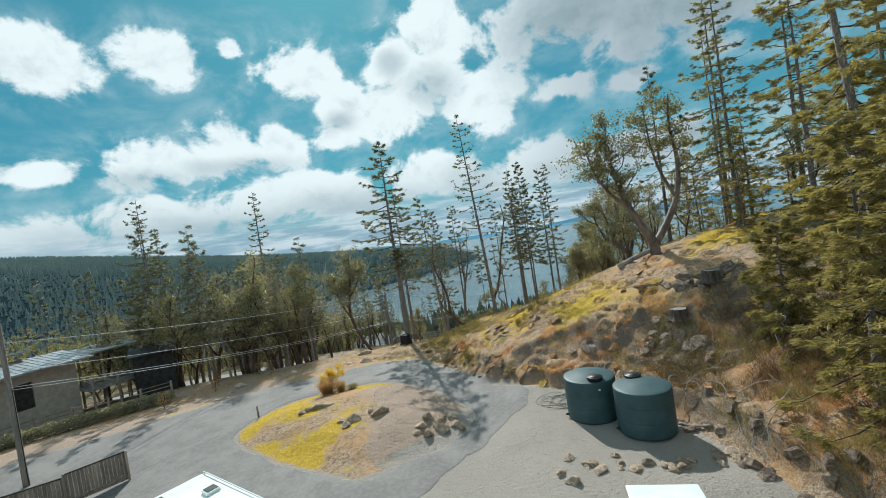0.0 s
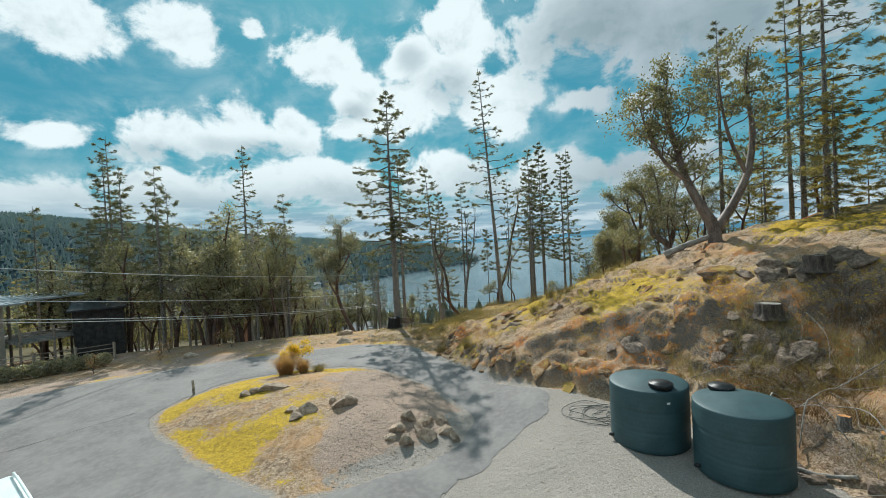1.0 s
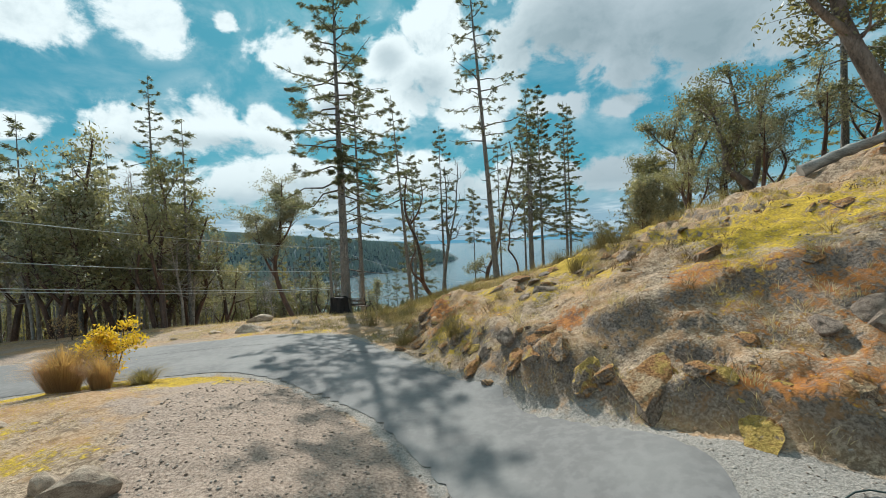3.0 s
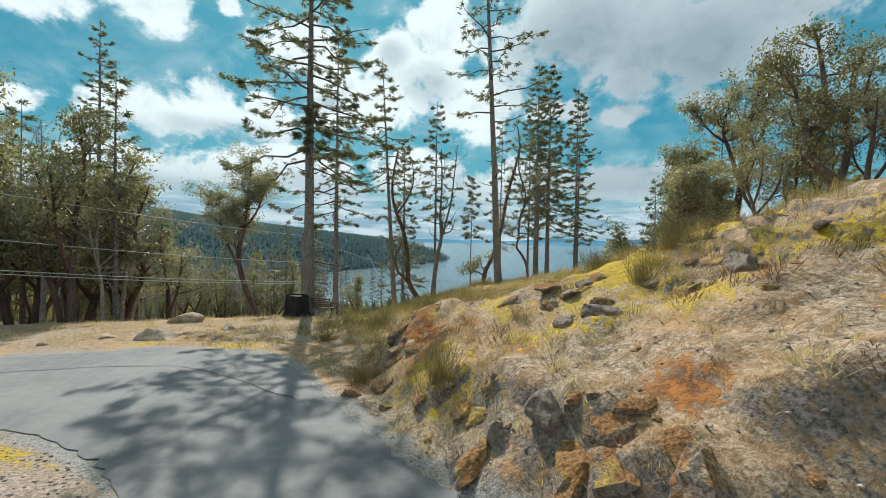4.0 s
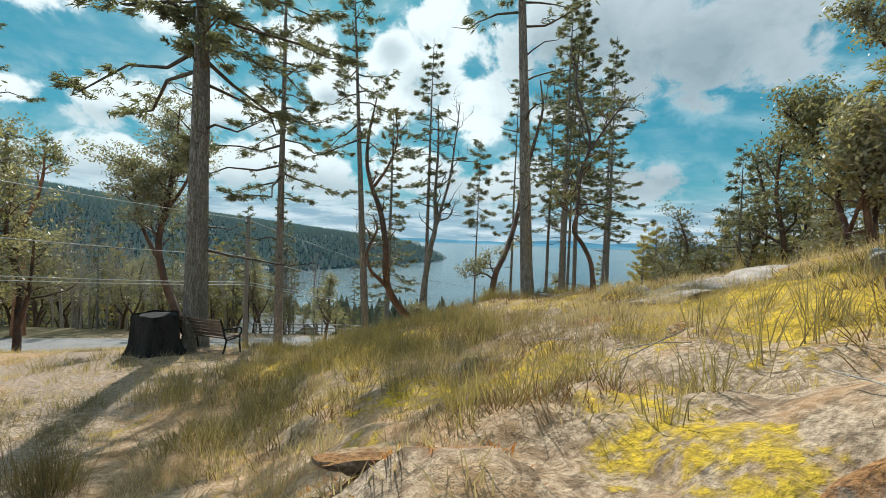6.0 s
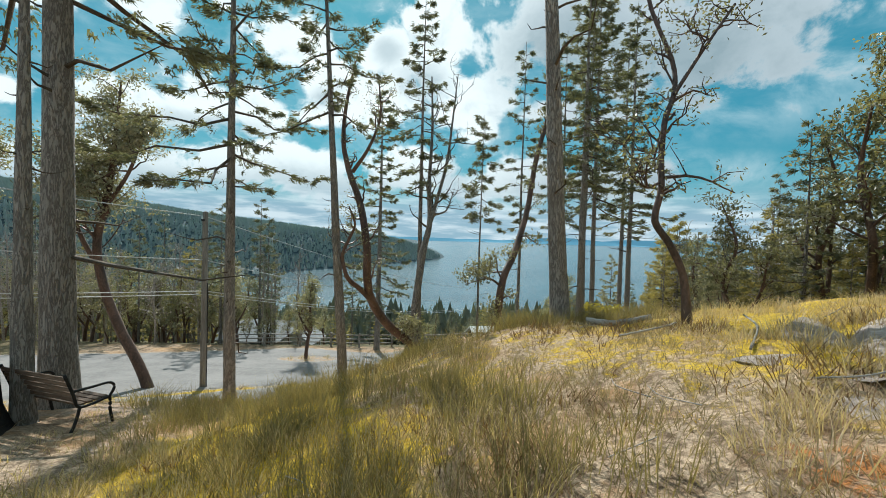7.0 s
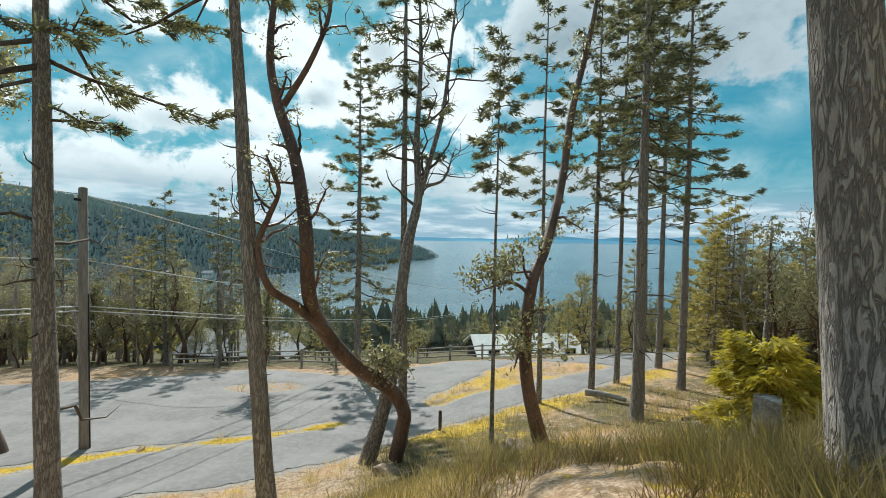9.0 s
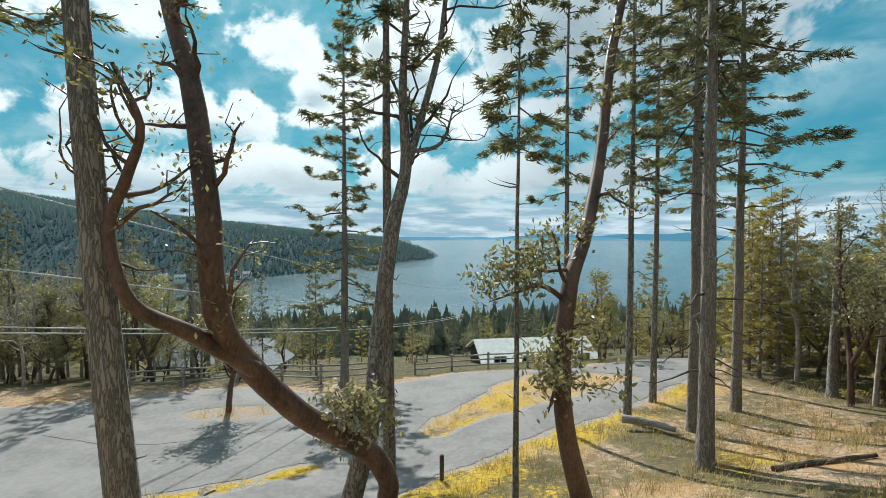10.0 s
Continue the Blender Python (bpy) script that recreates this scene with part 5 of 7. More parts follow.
def mossy_rock():
    """Brown stone with rust, straw and yellow moss lying on whatever faces up."""
    m, q, b, _ = material("mossy_rock", 0.95, 0, 0.2)
    p = place(q)
    big, small = q.noise(p, 3.0, 5, 0.65, 0.3), q.noise(p, 24, 5, 0.65)
    sep_ = q.add("ShaderNodeSeparateXYZ")
    q.put(sep_.inputs[0], q.add("ShaderNodeNewGeometry").outputs["Normal"])
    rock_ = q.mix(q.ramp(small, 0.3, 0.7), (0.10, 0.07, 0.05), (0.36, 0.27, 0.20))
    rock_ = q.mix(q.math("MULTIPLY", q.ramp(big, 0.52, 0.62), 0.6), rock_, (0.40, 0.33, 0.27))
    tone = q.noise(q.vec("ADD", p, (4.0, 7.0, 0.0)), 1.1, 5, 0.65)
    rust_ = q.mix(q.ramp(small, 0.3, 0.7), (0.15, 0.07, 0.03), (0.43, 0.22, 0.085))
    gold_ = q.mix(q.ramp(small, 0.3, 0.7), (0.28, 0.18, 0.05), (0.54, 0.37, 0.10))
    straw_ = q.mix(q.ramp(small, 0.3, 0.7), (0.26, 0.16, 0.09), (0.58, 0.42, 0.25))
    cover = q.mix(q.ramp(tone, 0.40, 0.48), gold_, rust_)
    cover = q.mix(q.ramp(tone, 0.54, 0.62), cover, straw_)
    k = q.math("ADD", q.math("MULTIPLY", sep_.outputs[2], 0.75), q.math("MULTIPLY", q.math("SUBTRACT", big, 0.5), 2.0))
    q.put(b.inputs["Base Color"], q.mix(q.ramp(k, 0.30, 0.50), rock_, cover))
    q.put(b.inputs["Normal"], q.bump(q.math("ADD", small, big), 1.0, 0.05))
    return m


M["mossy_rock"] = mossy_rock()
M["pale_rock"] = two_tone("pale_bedrock", (0.24, 0.195, 0.165), (0.55, 0.46, 0.40), 2.6, 24, 0.9, bump=0.8, dist=0.04, vary=0.15)
STONES = [boulder_mesh(100 + k, 1.25, 0.9 + 0.07 * k, 0.95 + 0.05 * (k % 4), 7 + k % 3) for k in range(8)]


def stone(x, y, size, label, k=0, turn=0.0, tilt=0.0, flat=1.0, long=1.0, sink=0.35, group="", z=None):
    """One stone, half the given size each way, bedded in the ground."""
    ob = new("rock", STONES[k % len(STONES)])
    zz = height(x, y) if z is None else z
    e_ = 0.25
    lie = Vector((height(x - e_, y) - height(x + e_, y), height(x, y - e_) - height(x, y + e_), 2.4 * e_)).normalized()
    ob.matrix_world = Matrix.Translation((x, y, zz + size * 0.6 * flat * (0.62 - 2 * sink))) @ Vector((0, 0, 1)).rotation_difference(lie).to_matrix().to_4x4() @ Matrix.Rotation(turn, 4, "Z") @ Matrix.Rotation(tilt, 4, "Y") @ Matrix.Diagonal((size * long, size, size * flat, 1))
    return tagged(ob, label, "rock", group)


# ---- the water tanks ----
def water_tank(x, y, turn, lid_at, label):
    root = thing("water_tank", label, "water tank", Matrix.Translation((x, y, height(x, y) + 0.01)) @ Matrix.Rotation(turn, 4, "Z") @ Matrix.Diagonal((0.91, 0.91, 0.91, 1)))
    R = 1.2
    wall_ = [(0.0, 0.0), (R - 0.03, 0.0), (R, 0.03)]
    for k in range(1, 12):
        z = 0.03 + k * 0.155
        wall_ += [(R, z - 0.03), (R - (0.012 if k % 4 == 0 else 0.003), z), (R, z + 0.03)]
    wall_ += [(R, 1.90), (R - 0.012, 1.93), (R - 0.04, 1.945), (R - 0.2, 1.972), (0.6, 2.06), (0.3, 2.10), (0.0, 2.115)]
    part("tank_body", lathe(wall_, 64), M["tank"], root)
    lid = part("lid", lathe([(0.0, -0.06), (0.33, -0.06), (0.33, 0.05), (0.36, 0.06), (0.36, 0.13), (0.345, 0.15), (0.25, 0.155), (0.24, 0.175), (0.0, 0.18)], 28), M["black_plastic"], root, "black screw-on manway lid")
    lid.location = (*lid_at, 1.985)
    for k in range(4):
        part("grip", block(0.31, 0.375, -0.02, 0.02, 0.06, 0.14, 0.008, Matrix.Rotation(k * math.pi / 2, 4, "Z")), M["black_plastic"], lid)
    tag = part("label_plate", block(-0.05, 0.05, -0.006, 0.006, -0.03, 0.03, 0.003), M["white_gel"], root, "small white label")
    a = math.atan2(lid_at[1], lid_at[0])
    tag.matrix_basis = Matrix.Translation(((R + 0.004) * math.cos(a), (R + 0.004) * math.sin(a), 1.62)) @ Matrix.Rotation(a + math.pi / 2, 4, "Z")
    part("outlet", lathe([(0.0, 0.0), (0.06, 0.0), (0.06, 0.10), (0.045, 0.10), (0.045, 0.16), (0.0, 0.16)], 16), M["black_plastic"], root).matrix_basis = Matrix.Translation((-R + 0.02, 0.0, 0.18)) @ Matrix.Rotation(-math.pi / 2, 4, "Y")
    return root


water_tank(6.1, 18.3, 0.0, (0.05, -0.78), "dark green plastic water tank with lid toward the drive")
water_tank(7.6, 16.4, 0.0, (0.0, 0.85), "dark green plastic water tank beside a second one")

# loose coils of hose beside the tanks
rng = np.random.RandomState(5)
for k in range(3):
    pts = []
    cx, cy = 5.15 + 0.35 * k, 20.1 - 0.25 * k
    for q_ in range(34):
        a = q_ * 0.55
        rr = 0.5 + 0.28 * math.sin(q_ * 0.37 + k) + 0.22 * rng.rand()
        x_, y_ = cx + rr * 1.3 * math.cos(a) + 0.012 * q_ * (k - 1), cy + rr * math.sin(a)
        pts.append((x_, y_))
    pts += [(cx + 0.7 + 0.2 * q_, cy - 0.5 - 0.05 * q_ * k) for q_ in range(4)]
    zz = relief(np.array([p_[0] for p_ in pts]), np.array([p_[1] for p_ in pts]))
    path = [(a, b_, z + 0.03 + 0.03 * rng.rand()) for (a, b_), z in zip(pts, zz)]
    tagged(part("garden_hose", pipe(path, 0.009, 6, 3), M["hose"]), "dark green hose lying in loose tangled coils on gravel", "hose", "hoses by the tanks")

# ---- stones of the island ----
ISLE = "rough tan stone on the mossy island"
for x, y, sz_, k, tn, fl, lg in ((-4.25, 21.85, 0.44, 0, 0.5, 0.9, 1.2), (-4.75, 22.2, 0.24, 1, 1.0, 0.9, 1.0), (-5.5, 21.45, 0.42, 2, 0.2, 0.8, 1.1), (-5.85, 21.0, 0.33, 3, 2.0, 0.7, 1.1), (-6.15, 21.7, 0.30, 4, 1.2, 0.8, 1.0),
                              (-8.05, 24.3, 0.42, 5, 0.5, 0.8, 1.7), (-8.75, 24.15, 0.26, 6, 1.4, 0.9, 1.1), (-9.05, 23.75, 0.20, 7, 0.4, 0.9, 1.1)):
    stone(x, y, sz_, ISLE, k, tn, 0.15, fl, lg, 0.2, "island stones")
for x, y, sz_, k in ((-1.9, 20.1, 0.28, 0), (-1.55, 19.6, 0.30, 1), (-1.1, 20.3, 0.28, 2), (-0.75, 19.85, 0.34, 3), (-0.25, 20.35, 0.30, 4), (-0.9, 20.75, 0.26, 5), (-0.35, 20.85, 0.24, 6), (-1.5, 20.75, 0.24, 7), (0.15, 20.0, 0.26, 2), (-2.1, 19.7, 0.22, 4)):
    stone(x, y, sz_, "tan stone in a low heap at the island's rim", k, k * 0.9, 0.2, 0.95, 1.15, 0.15, "heaped island stones")

# stones and outcrops of the hill
HILL = "weathered brown stone bedded in dry grass"
MOSSY = [boulder_mesh(200 + k, 1.2, 0.9 + 0.08 * k, 0.9, 9, 0.24) for k in range(8)]
for me in MOSSY:
    me.materials.clear()
    me.materials.append(M["mossy_rock"])


def mossy(ob, k):
    ob.data = MOSSY[k % len(MOSSY)]
    return ob


for x, y, sz_, k, tn, fl, lg in ((3.75, 28.95, 0.34, 0, 0.3, 0.75, 1.3), (3.15, 28.8, 0.24, 1, 0.6, 0.8, 1.2), (3.45, 27.1, 0.14, 2, 0.1, 0.8, 1.2), (3.55, 31.3, 0.40, 3, 0.8, 0.6, 1.5), (2.7, 31.6, 0.30, 4, 0.2, 0.6, 1.4), (3.15, 30.1, 0.30, 5, 1.2, 0.8, 1.1),
                              (6.4, 25.0, 0.28, 2, 0.4, 0.9, 1.1), (7.75, 24.5, 0.28, 3, 0.3, 0.8, 1.2), (10.9, 25.4, 0.40, 0, 0.7, 0.7, 1.4), (12.2, 24.4, 1.0, 4, 0.4, 0.55, 1.5),
                              (-0.75, 29.6, 0.22, 6, 0.9, 0.9, 1.2), (0.6, 28.5, 0.25, 7, 0.9, 0.8, 1.2), (2.35, 26.4, 0.22, 0, 0.4, 0.8, 1.2), (5.3, 27.2, 0.2, 1, 0.4, 0.8, 1.2), (4.9, 29.4, 0.3, 2, 1.4, 0.6, 1.5), (13.0, 27.5, 0.35, 3, 0.4, 0.6, 1.4), (8.6, 28.2, 0.22, 4, 0.4, 0.8, 1.2),
                              (-0.65, 29.95, 0.2, 3, 0.4, 0.7, 1.3), (3.97, 34.6, 0.3, 5, 0.3, 0.6, 1.4)):
    mossy(stone(x, y, sz_ * 0.75, HILL, k, tn, 0.12, fl, lg, 0.42, "hillside stones"), k)
# the rust-coloured outcrops, bedded so that moss and rock form ledges
for x, y, sz_, k, tn, fl, lg in ((0.75, 31.7, 0.62, 5, 0.2, 0.6, 1.5), (0.05, 31.3, 0.5, 6, 1.0, 0.7, 1.3), (1.25, 30.7, 0.55, 7, 0.3, 0.6, 1.4), (0.4, 30.6, 0.42, 1, 2.0, 0.7, 1.4), (-0.3, 30.6, 0.36, 2, 0.6, 0.7, 1.5), (1.1, 32.7, 0.5, 3, 0.1, 0.45, 1.6), (-0.2, 32.6, 0.36, 4, 0.9, 0.6, 1.4),
                              (9.4, 22.9, 0.95, 0, 0.5, 0.5, 1.5), (8.4, 22.0, 0.5, 2, 0.2, 0.6, 1.5), (5.9, 22.3, 0.45, 4, 0.4, 0.4, 1.6), (2.85, 24.3, 0.55, 5, 0.9, 0.55, 1.6), (1.8, 25.8, 0.45, 6, 0.9, 0.7, 1.5), (3.5, 23.4, 0.6, 7, 0.8, 0.7, 1.6), (4.5, 22.2, 0.5, 3, 0.8, 0.7, 1.5), (1.0, 26.8, 0.35, 1, 0.9, 0.8, 1.5), (7.2, 20.9, 0.5, 2, 0.7, 0.6, 1.5), (2.7, 26.1, 0.42, 0, 0.2, 0.3, 1.7)):
    mossy(stone(x + (0.3 if 20 < y < 28 else 0.0), y, sz_ * (0.66 if 20 < y < 28 else 0.56), "rock ledge grown over with rust-coloured moss", k, tn, 0.1, fl, lg, 0.43, "mossy ledges"), k)
M["tan_rock"] = two_tone("tan_lichened_rock", (0.15, 0.105, 0.078), (0.50, 0.385, 0.30), 3.2, 30, 0.9, bump=1.0, dist=0.05, vary=0.2)
PALE = [boulder_mesh(260 + k, 1.1, 0.95, 0.9, 4, 0.14) for k in range(4)]
for me in PALE:
    me.materials.clear()
    me.materials.append(M["tan_rock"])
PILED = [me.copy() for me in STONES]
for me in PILED:
    me.materials.clear()
    me.materials.append(M["pile_rock"])
rng = np.random.RandomState(8)
for k in range(46):
    t_ = rng.rand()
    x, y = 10.1 + 2.2 * t_ + rng.normal(0, 0.38), 21.5 - 2.8 * t_ + rng.normal(0, 0.38)
    stone(x, y, 0.13 + 0.15 * rng.rand(), "split tan stone in a tumbled rock pile", k, rng.rand() * 6, rng.normal(0, 0.25), 0.6, 1.35, 0.05, "rock pile stones").data = PALE[k % 4] if k % 3 else PILED[k % 8]
for x, y, sz_, k in ((11.75, 19.55, 0.36, 0), (11.9, 18.9, 0.34, 2), (11.3, 20.3, 0.30, 1), (10.8, 20.8, 0.30, 3)):
    stone(x, y, sz_, "large split tan stone in the rock pile", k, k * 1.1, 0.1, 0.7, 1.3, 0.05, "rock pile stones").data = PALE[k]
for k in range(16):
    t_ = rng.rand()
    x, y = 12.6 + 2.6 * t_ + rng.normal(0, 0.35), 22.9 - 1.5 * t_ + rng.normal(0, 0.4)
    stone(x, y, 0.2 + 0.22 * rng.rand(), "brown stone in the upper rock pile", k, rng.rand() * 6, rng.normal(0, 0.3), 0.7, 1.2, 0.15, "upper rock pile stones").data = PILED[k % 8]
for k in range(26):
    t_ = k / 25
    x, y = 3.4 + 6.5 * t_ + rng.normal(0, 0.35), 14.2 + rng.normal(0, 0.35) - 0.5 * t_
    stone(x, y, 0.13 + 0.16 * rng.rand(), "grey stone in the row edging the gravel", k, rng.rand() * 6, rng.normal(0, 0.2), 0.8, 1.15, 0.2, "edging stones")
for k in range(18):
    y = 20.6 + 11.5 * k / 17 + rng.normal(0, 0.2)
    x = float(hill_foot(y)) + rng.uniform(0.5, 1.3)
    mossy(stone(x, y, 0.14 + 0.15 * rng.rand(), "dark fractured ledge of rock in the bank", k, rng.rand() * 6, rng.normal(0, 0.2), 0.7, 1.4, 0.45, "bank ledges"), k)
for k in range(28):
    y = rng.uniform(17, 33)
    x = float(hill_foot(y)) + rng.uniform(0.2, 2.2)
    mossy(stone(x, y, 0.06 + 0.13 * rng.rand() ** 2, "small brown stone on the earth bank", k, rng.rand() * 6, rng.normal(0, 0.3), 0.8, 1.2, 0.36, "bank stones"), k)
for k in range(42):
    x, y = rng.uniform(2, 14), rng.uniform(21, 33.5)
    if x > hill_foot(y) + 1.5:
        mossy(stone(x, y, 0.05 + 0.09 * rng.rand() ** 2, "small stone lying in straw and moss", k, rng.rand() * 6, 0, 0.7, 1.3, 0.36, "scattered hill stones"), k)
for x, y, sz_, k, tn, tl, fl, lg, lab in (
        (2.05, 26.5, 0.46, 0, 0.3, -0.35, 0.9, 1.0, "pale cracked rock face in the roadside bank"), (1.55, 26.95, 0.42, 1, 0.9, -0.3, 0.8, 1.1, "pale cracked rock face in the roadside bank"), (2.5, 25.85, 0.42, 2, 0.5, -0.3, 0.7, 1.2, "grey rock face in the roadside bank"), (2.85, 25.2, 0.34, 3, 1.4, -0.2, 0.7, 1.2, "grey rock face in the roadside bank"),
        (3.0, 28.75, 0.30, 0, 0.5, 0.1, 0.85, 1.2, "square tan boulder standing in yellow moss"), (3.5, 28.45, 0.46, 2, 0.35, 0.1, 0.7, 1.5, "broad tan boulder bedded in dry grass"), (3.25, 30.15, 0.24, 1, 0.2, 0.0, 0.85, 1.1, "rounded grey stone in yellow moss"), (3.75, 30.4, 0.36, 3, 0.9, 0.15, 0.6, 1.6, "split ledge of tan rock"), (4.2, 30.9, 0.34, 0, 0.3, 0.2, 0.6, 1.6, "split ledge of tan rock"), (2.9, 31.4, 0.28, 2, 0.1, 0.0, 0.5, 1.6, "low tan ledge in dry grass")):
    ob = stone(x, y, sz_ * 0.62, lab, k, tn, tl, fl, lg, 0.3, "hill boulders")
    ob.data = MOSSY[k] if lab.startswith("grey rock") else PALE[k]
rng = np.random.RandomState(61)
for k in range(26):
    y = rng.uniform(17.5, 31)
    x = float(hill_foot(y)) + (rng.uniform(0.7, 7.5) if y < 24 else rng.uniform(4.5, 9))
    ob = stone(x, y, 0.16 + 0.24 * rng.rand() ** 1.5, "angular brown rock jutting from the slope", k, rng.rand() * 6, rng.normal(0, 0.25), 0.6, 1.35, 0.32, "jutting rocks")
    ob.data = PALE[k % 4] if k % 2 else MOSSY[k % 8]
for k in range(24):
    y = rng.uniform(10.5, 16.5)
    x = float(hill_foot(y)) + rng.uniform(-0.3, 1.6)
    stone(x, y, 0.14 + 0.2 * rng.rand(), "brown boulder at the foot of the brushy bank", k, rng.rand() * 6, rng.normal(0, 0.25), 0.8, 1.2, 0.2, "bank foot boulders").data = PALE[k % 4] if k % 2 else PILED[k % 8]
SLABS = [me.copy() for me in STONES[:4]]
for me in SLABS:
    me.materials.clear()
    me.materials.append(M["pale_rock"])
for k, (x, y, sz_, lg, dz) in enumerate(((5.2, 37.3, 0.6, 1.5, -0.02), (5.9, 37.7, 0.85, 1.6, 0.0), (5.1, 36.7, 0.55, 1.6, -0.02), (6.4, 36.9, 0.8, 1.4, 0.02), (5.4, 38.3, 0.4, 1.6, -0.03), (5.3, 37.0, 0.5, 1.8, 0), (6.1, 37.1, 0.45, 1.5, 0), (4.3, 36.7, 0.3, 1.7, 0), (4.5, 37.8, 0.28, 1.5, 0))):
    ob = stone(x, y, sz_, "pale flat slab of bedrock with cracks", k, 0.25 * k, 0.05 * (k % 3 - 1), 0.13, lg, 0.55, "bedrock slabs")
    ob.data = SLABS[k % 4]
    ob.location.z += 0.015
for x, y, sz_, k in ((-8.6, 38.6, 0.55, 0), (-7.4, 35.0, 0.5, 3), (-18.4, 34.6, 0.5, 1), (-18.3, 33.0, 0.3, 2), (-6.2, 35.2, 0.2, 4), (-5.6, 34.8, 0.16, 5), (-5.0, 34.5, 0.14, 6), (-9.2, 35.4, 0.18, 7), (-5.9, 36.3, 0.3, 2), (-10.5, 34.6, 0.15, 1)):
    stone(x, y, sz_, "pale rounded boulder beside the drive", k, k, 0, 0.7, 1.3, 0.3, "driveside boulders")
for x, y, sz_ in ((4.75, 51.9, 0.38), (1.25, 51.0, 0.32), (-3.5, 56.3, 0.25), (6.6, 55.0, 0.2), (-6.9, 55.1, 0.16)):
    stone(x, y, sz_, "dark boulder at the foot of a tree", int(sz_ * 50), sz_ * 9, 0, 0.8, 1.1, 0.3, "slope boulders")


# ---- logs, stumps and sticks ----
def log(points, radius, label, mat="grey_wood", name="fallen_log", seed=0):
    """A trunk lying on the ground, its ends capped."""
    r_ = np.random.RandomState(seed)
    pts = np.array([(x, y, height(x, y) + dz) for x, y, dz in points])
    path = bend(pts, 5)
    rad = radius * np.linspace(1, 0.72, len(path)) * (1 + 0.08 * r_.normal(0, 1, len(path)))
    co, fs = tube_arrays(path, rad, 12, 0, 0.14, r_)
    bm = bmesh.new()
    vs = [bm.verts.new(c_) for c_ in co]
    for f in fs:
        bm.faces.new([vs[k] for k in f]).smooth = True
    bm.faces.new(vs[:12][::-1])
    bm.faces.new(vs[-12:])
    return tagged(part(name, bm, M[mat]), label, "log")


log([(12.6, 30.2, 0.15), (13.6, 29.8, 0.25), (14.7, 29.4, 0.35)], 0.2, "silver-grey fallen log on the hilltop", seed=1)
log([(4.42, 41.55, 0.07), (4.85, 41.32, 0.09), (5.3, 41.02, 0.08)], 0.065, "weathered grey log lying on the mossy brow", "grey_wood", seed=2)
log([(9.4, 58.4, 0.35), (10.0, 58.0, 0.30), (10.7, 57.4, 0.15)], 0.14, "split brown branch wood lying on moss", "grey_wood", seed=3)
log([(5.9, 34.4, 0.1), (6.4, 34.9, 0.12)], 0.12, "short sawn log lying in grass", "grey_wood", seed=4)
log([(4.05, 39.6, 0.05), (4.5, 39.35, 0.08), (4.75, 39.5, 0.1)], 0.014, "thin silvered branch lying on yellow moss", "grey_wood", "fallen_branch", seed=7)
log([(4.6, 38.1, 0.03), (5.0, 38.5, 0.12), (5.25, 39.0, 0.2)], 0.013, "pale dry branch beside bedrock slabs", "grey_wood", "fallen_branch", seed=8)
log([(10.4, 53.4, 0.06), (11.6, 53.5, 0.06), (13.0, 53.4, 0.06)], 0.07, "thin fallen trunk in straw", "stump", seed=5)
log([(8.8, 16.3, 0.1), (9.2, 15.9, 0.1), (9.6, 15.4, 0.15)], 0.06, "pale sawn branch beside the tank", "grey_wood", seed=6)


def tree_stump(x, y, r_, h, label, mat="stump", seed=0, top=None):
    root = thing("tree_stump", label, "tree stump", Matrix.Translation((x, y, height(x, y) - 0.05)))
    g_ = np.random.RandomState(seed)
    lobes = 1 + 0.12 * np.sin(np.linspace(0, 2 * np.pi, 20, endpoint=False) * 5 + g_.rand() * 6) + 0.06 * g_.normal(0, 1, 20)
    bm = bmesh.new()
    prev = None
    for z, k in ((0, 1.4), (0.12 * h, 1.18), (0.35 * h, 1.03), (0.7 * h, 0.97), (0.97 * h, 0.95), (h, 0.92)):
        ring = [bm.verts.new((r_ * k * lobes[i] * math.cos(i * math.pi / 10), r_ * k * lobes[i] * math.sin(i * math.pi / 10), z + (0.05 * h * g_.rand() if z >= 0.9 * h else 0))) for i in range(20)]
        if prev:
            for i in range(20):
                bm.faces.new((prev[i], prev[(i + 1) % 20], ring[(i + 1) % 20], ring[i])).smooth = True
        prev = ring
    part("stump_bark", bm, M[mat], root)
    bm = bmesh.new()
    vs = [bm.verts.new((r_ * 0.93 * lobes[i] * math.cos(i * math.pi / 10), r_ * 0.93 * lobes[i] * math.sin(i * math.pi / 10), h * 0.985)) for i in range(20)]
    c_ = bm.verts.new((0, 0, h))
    for i in range(20):
        bm.faces.new((vs[i], vs[(i + 1) % 20], c_))
    part("cut_face", bm, M[top or "grey_wood"], root)
    return root


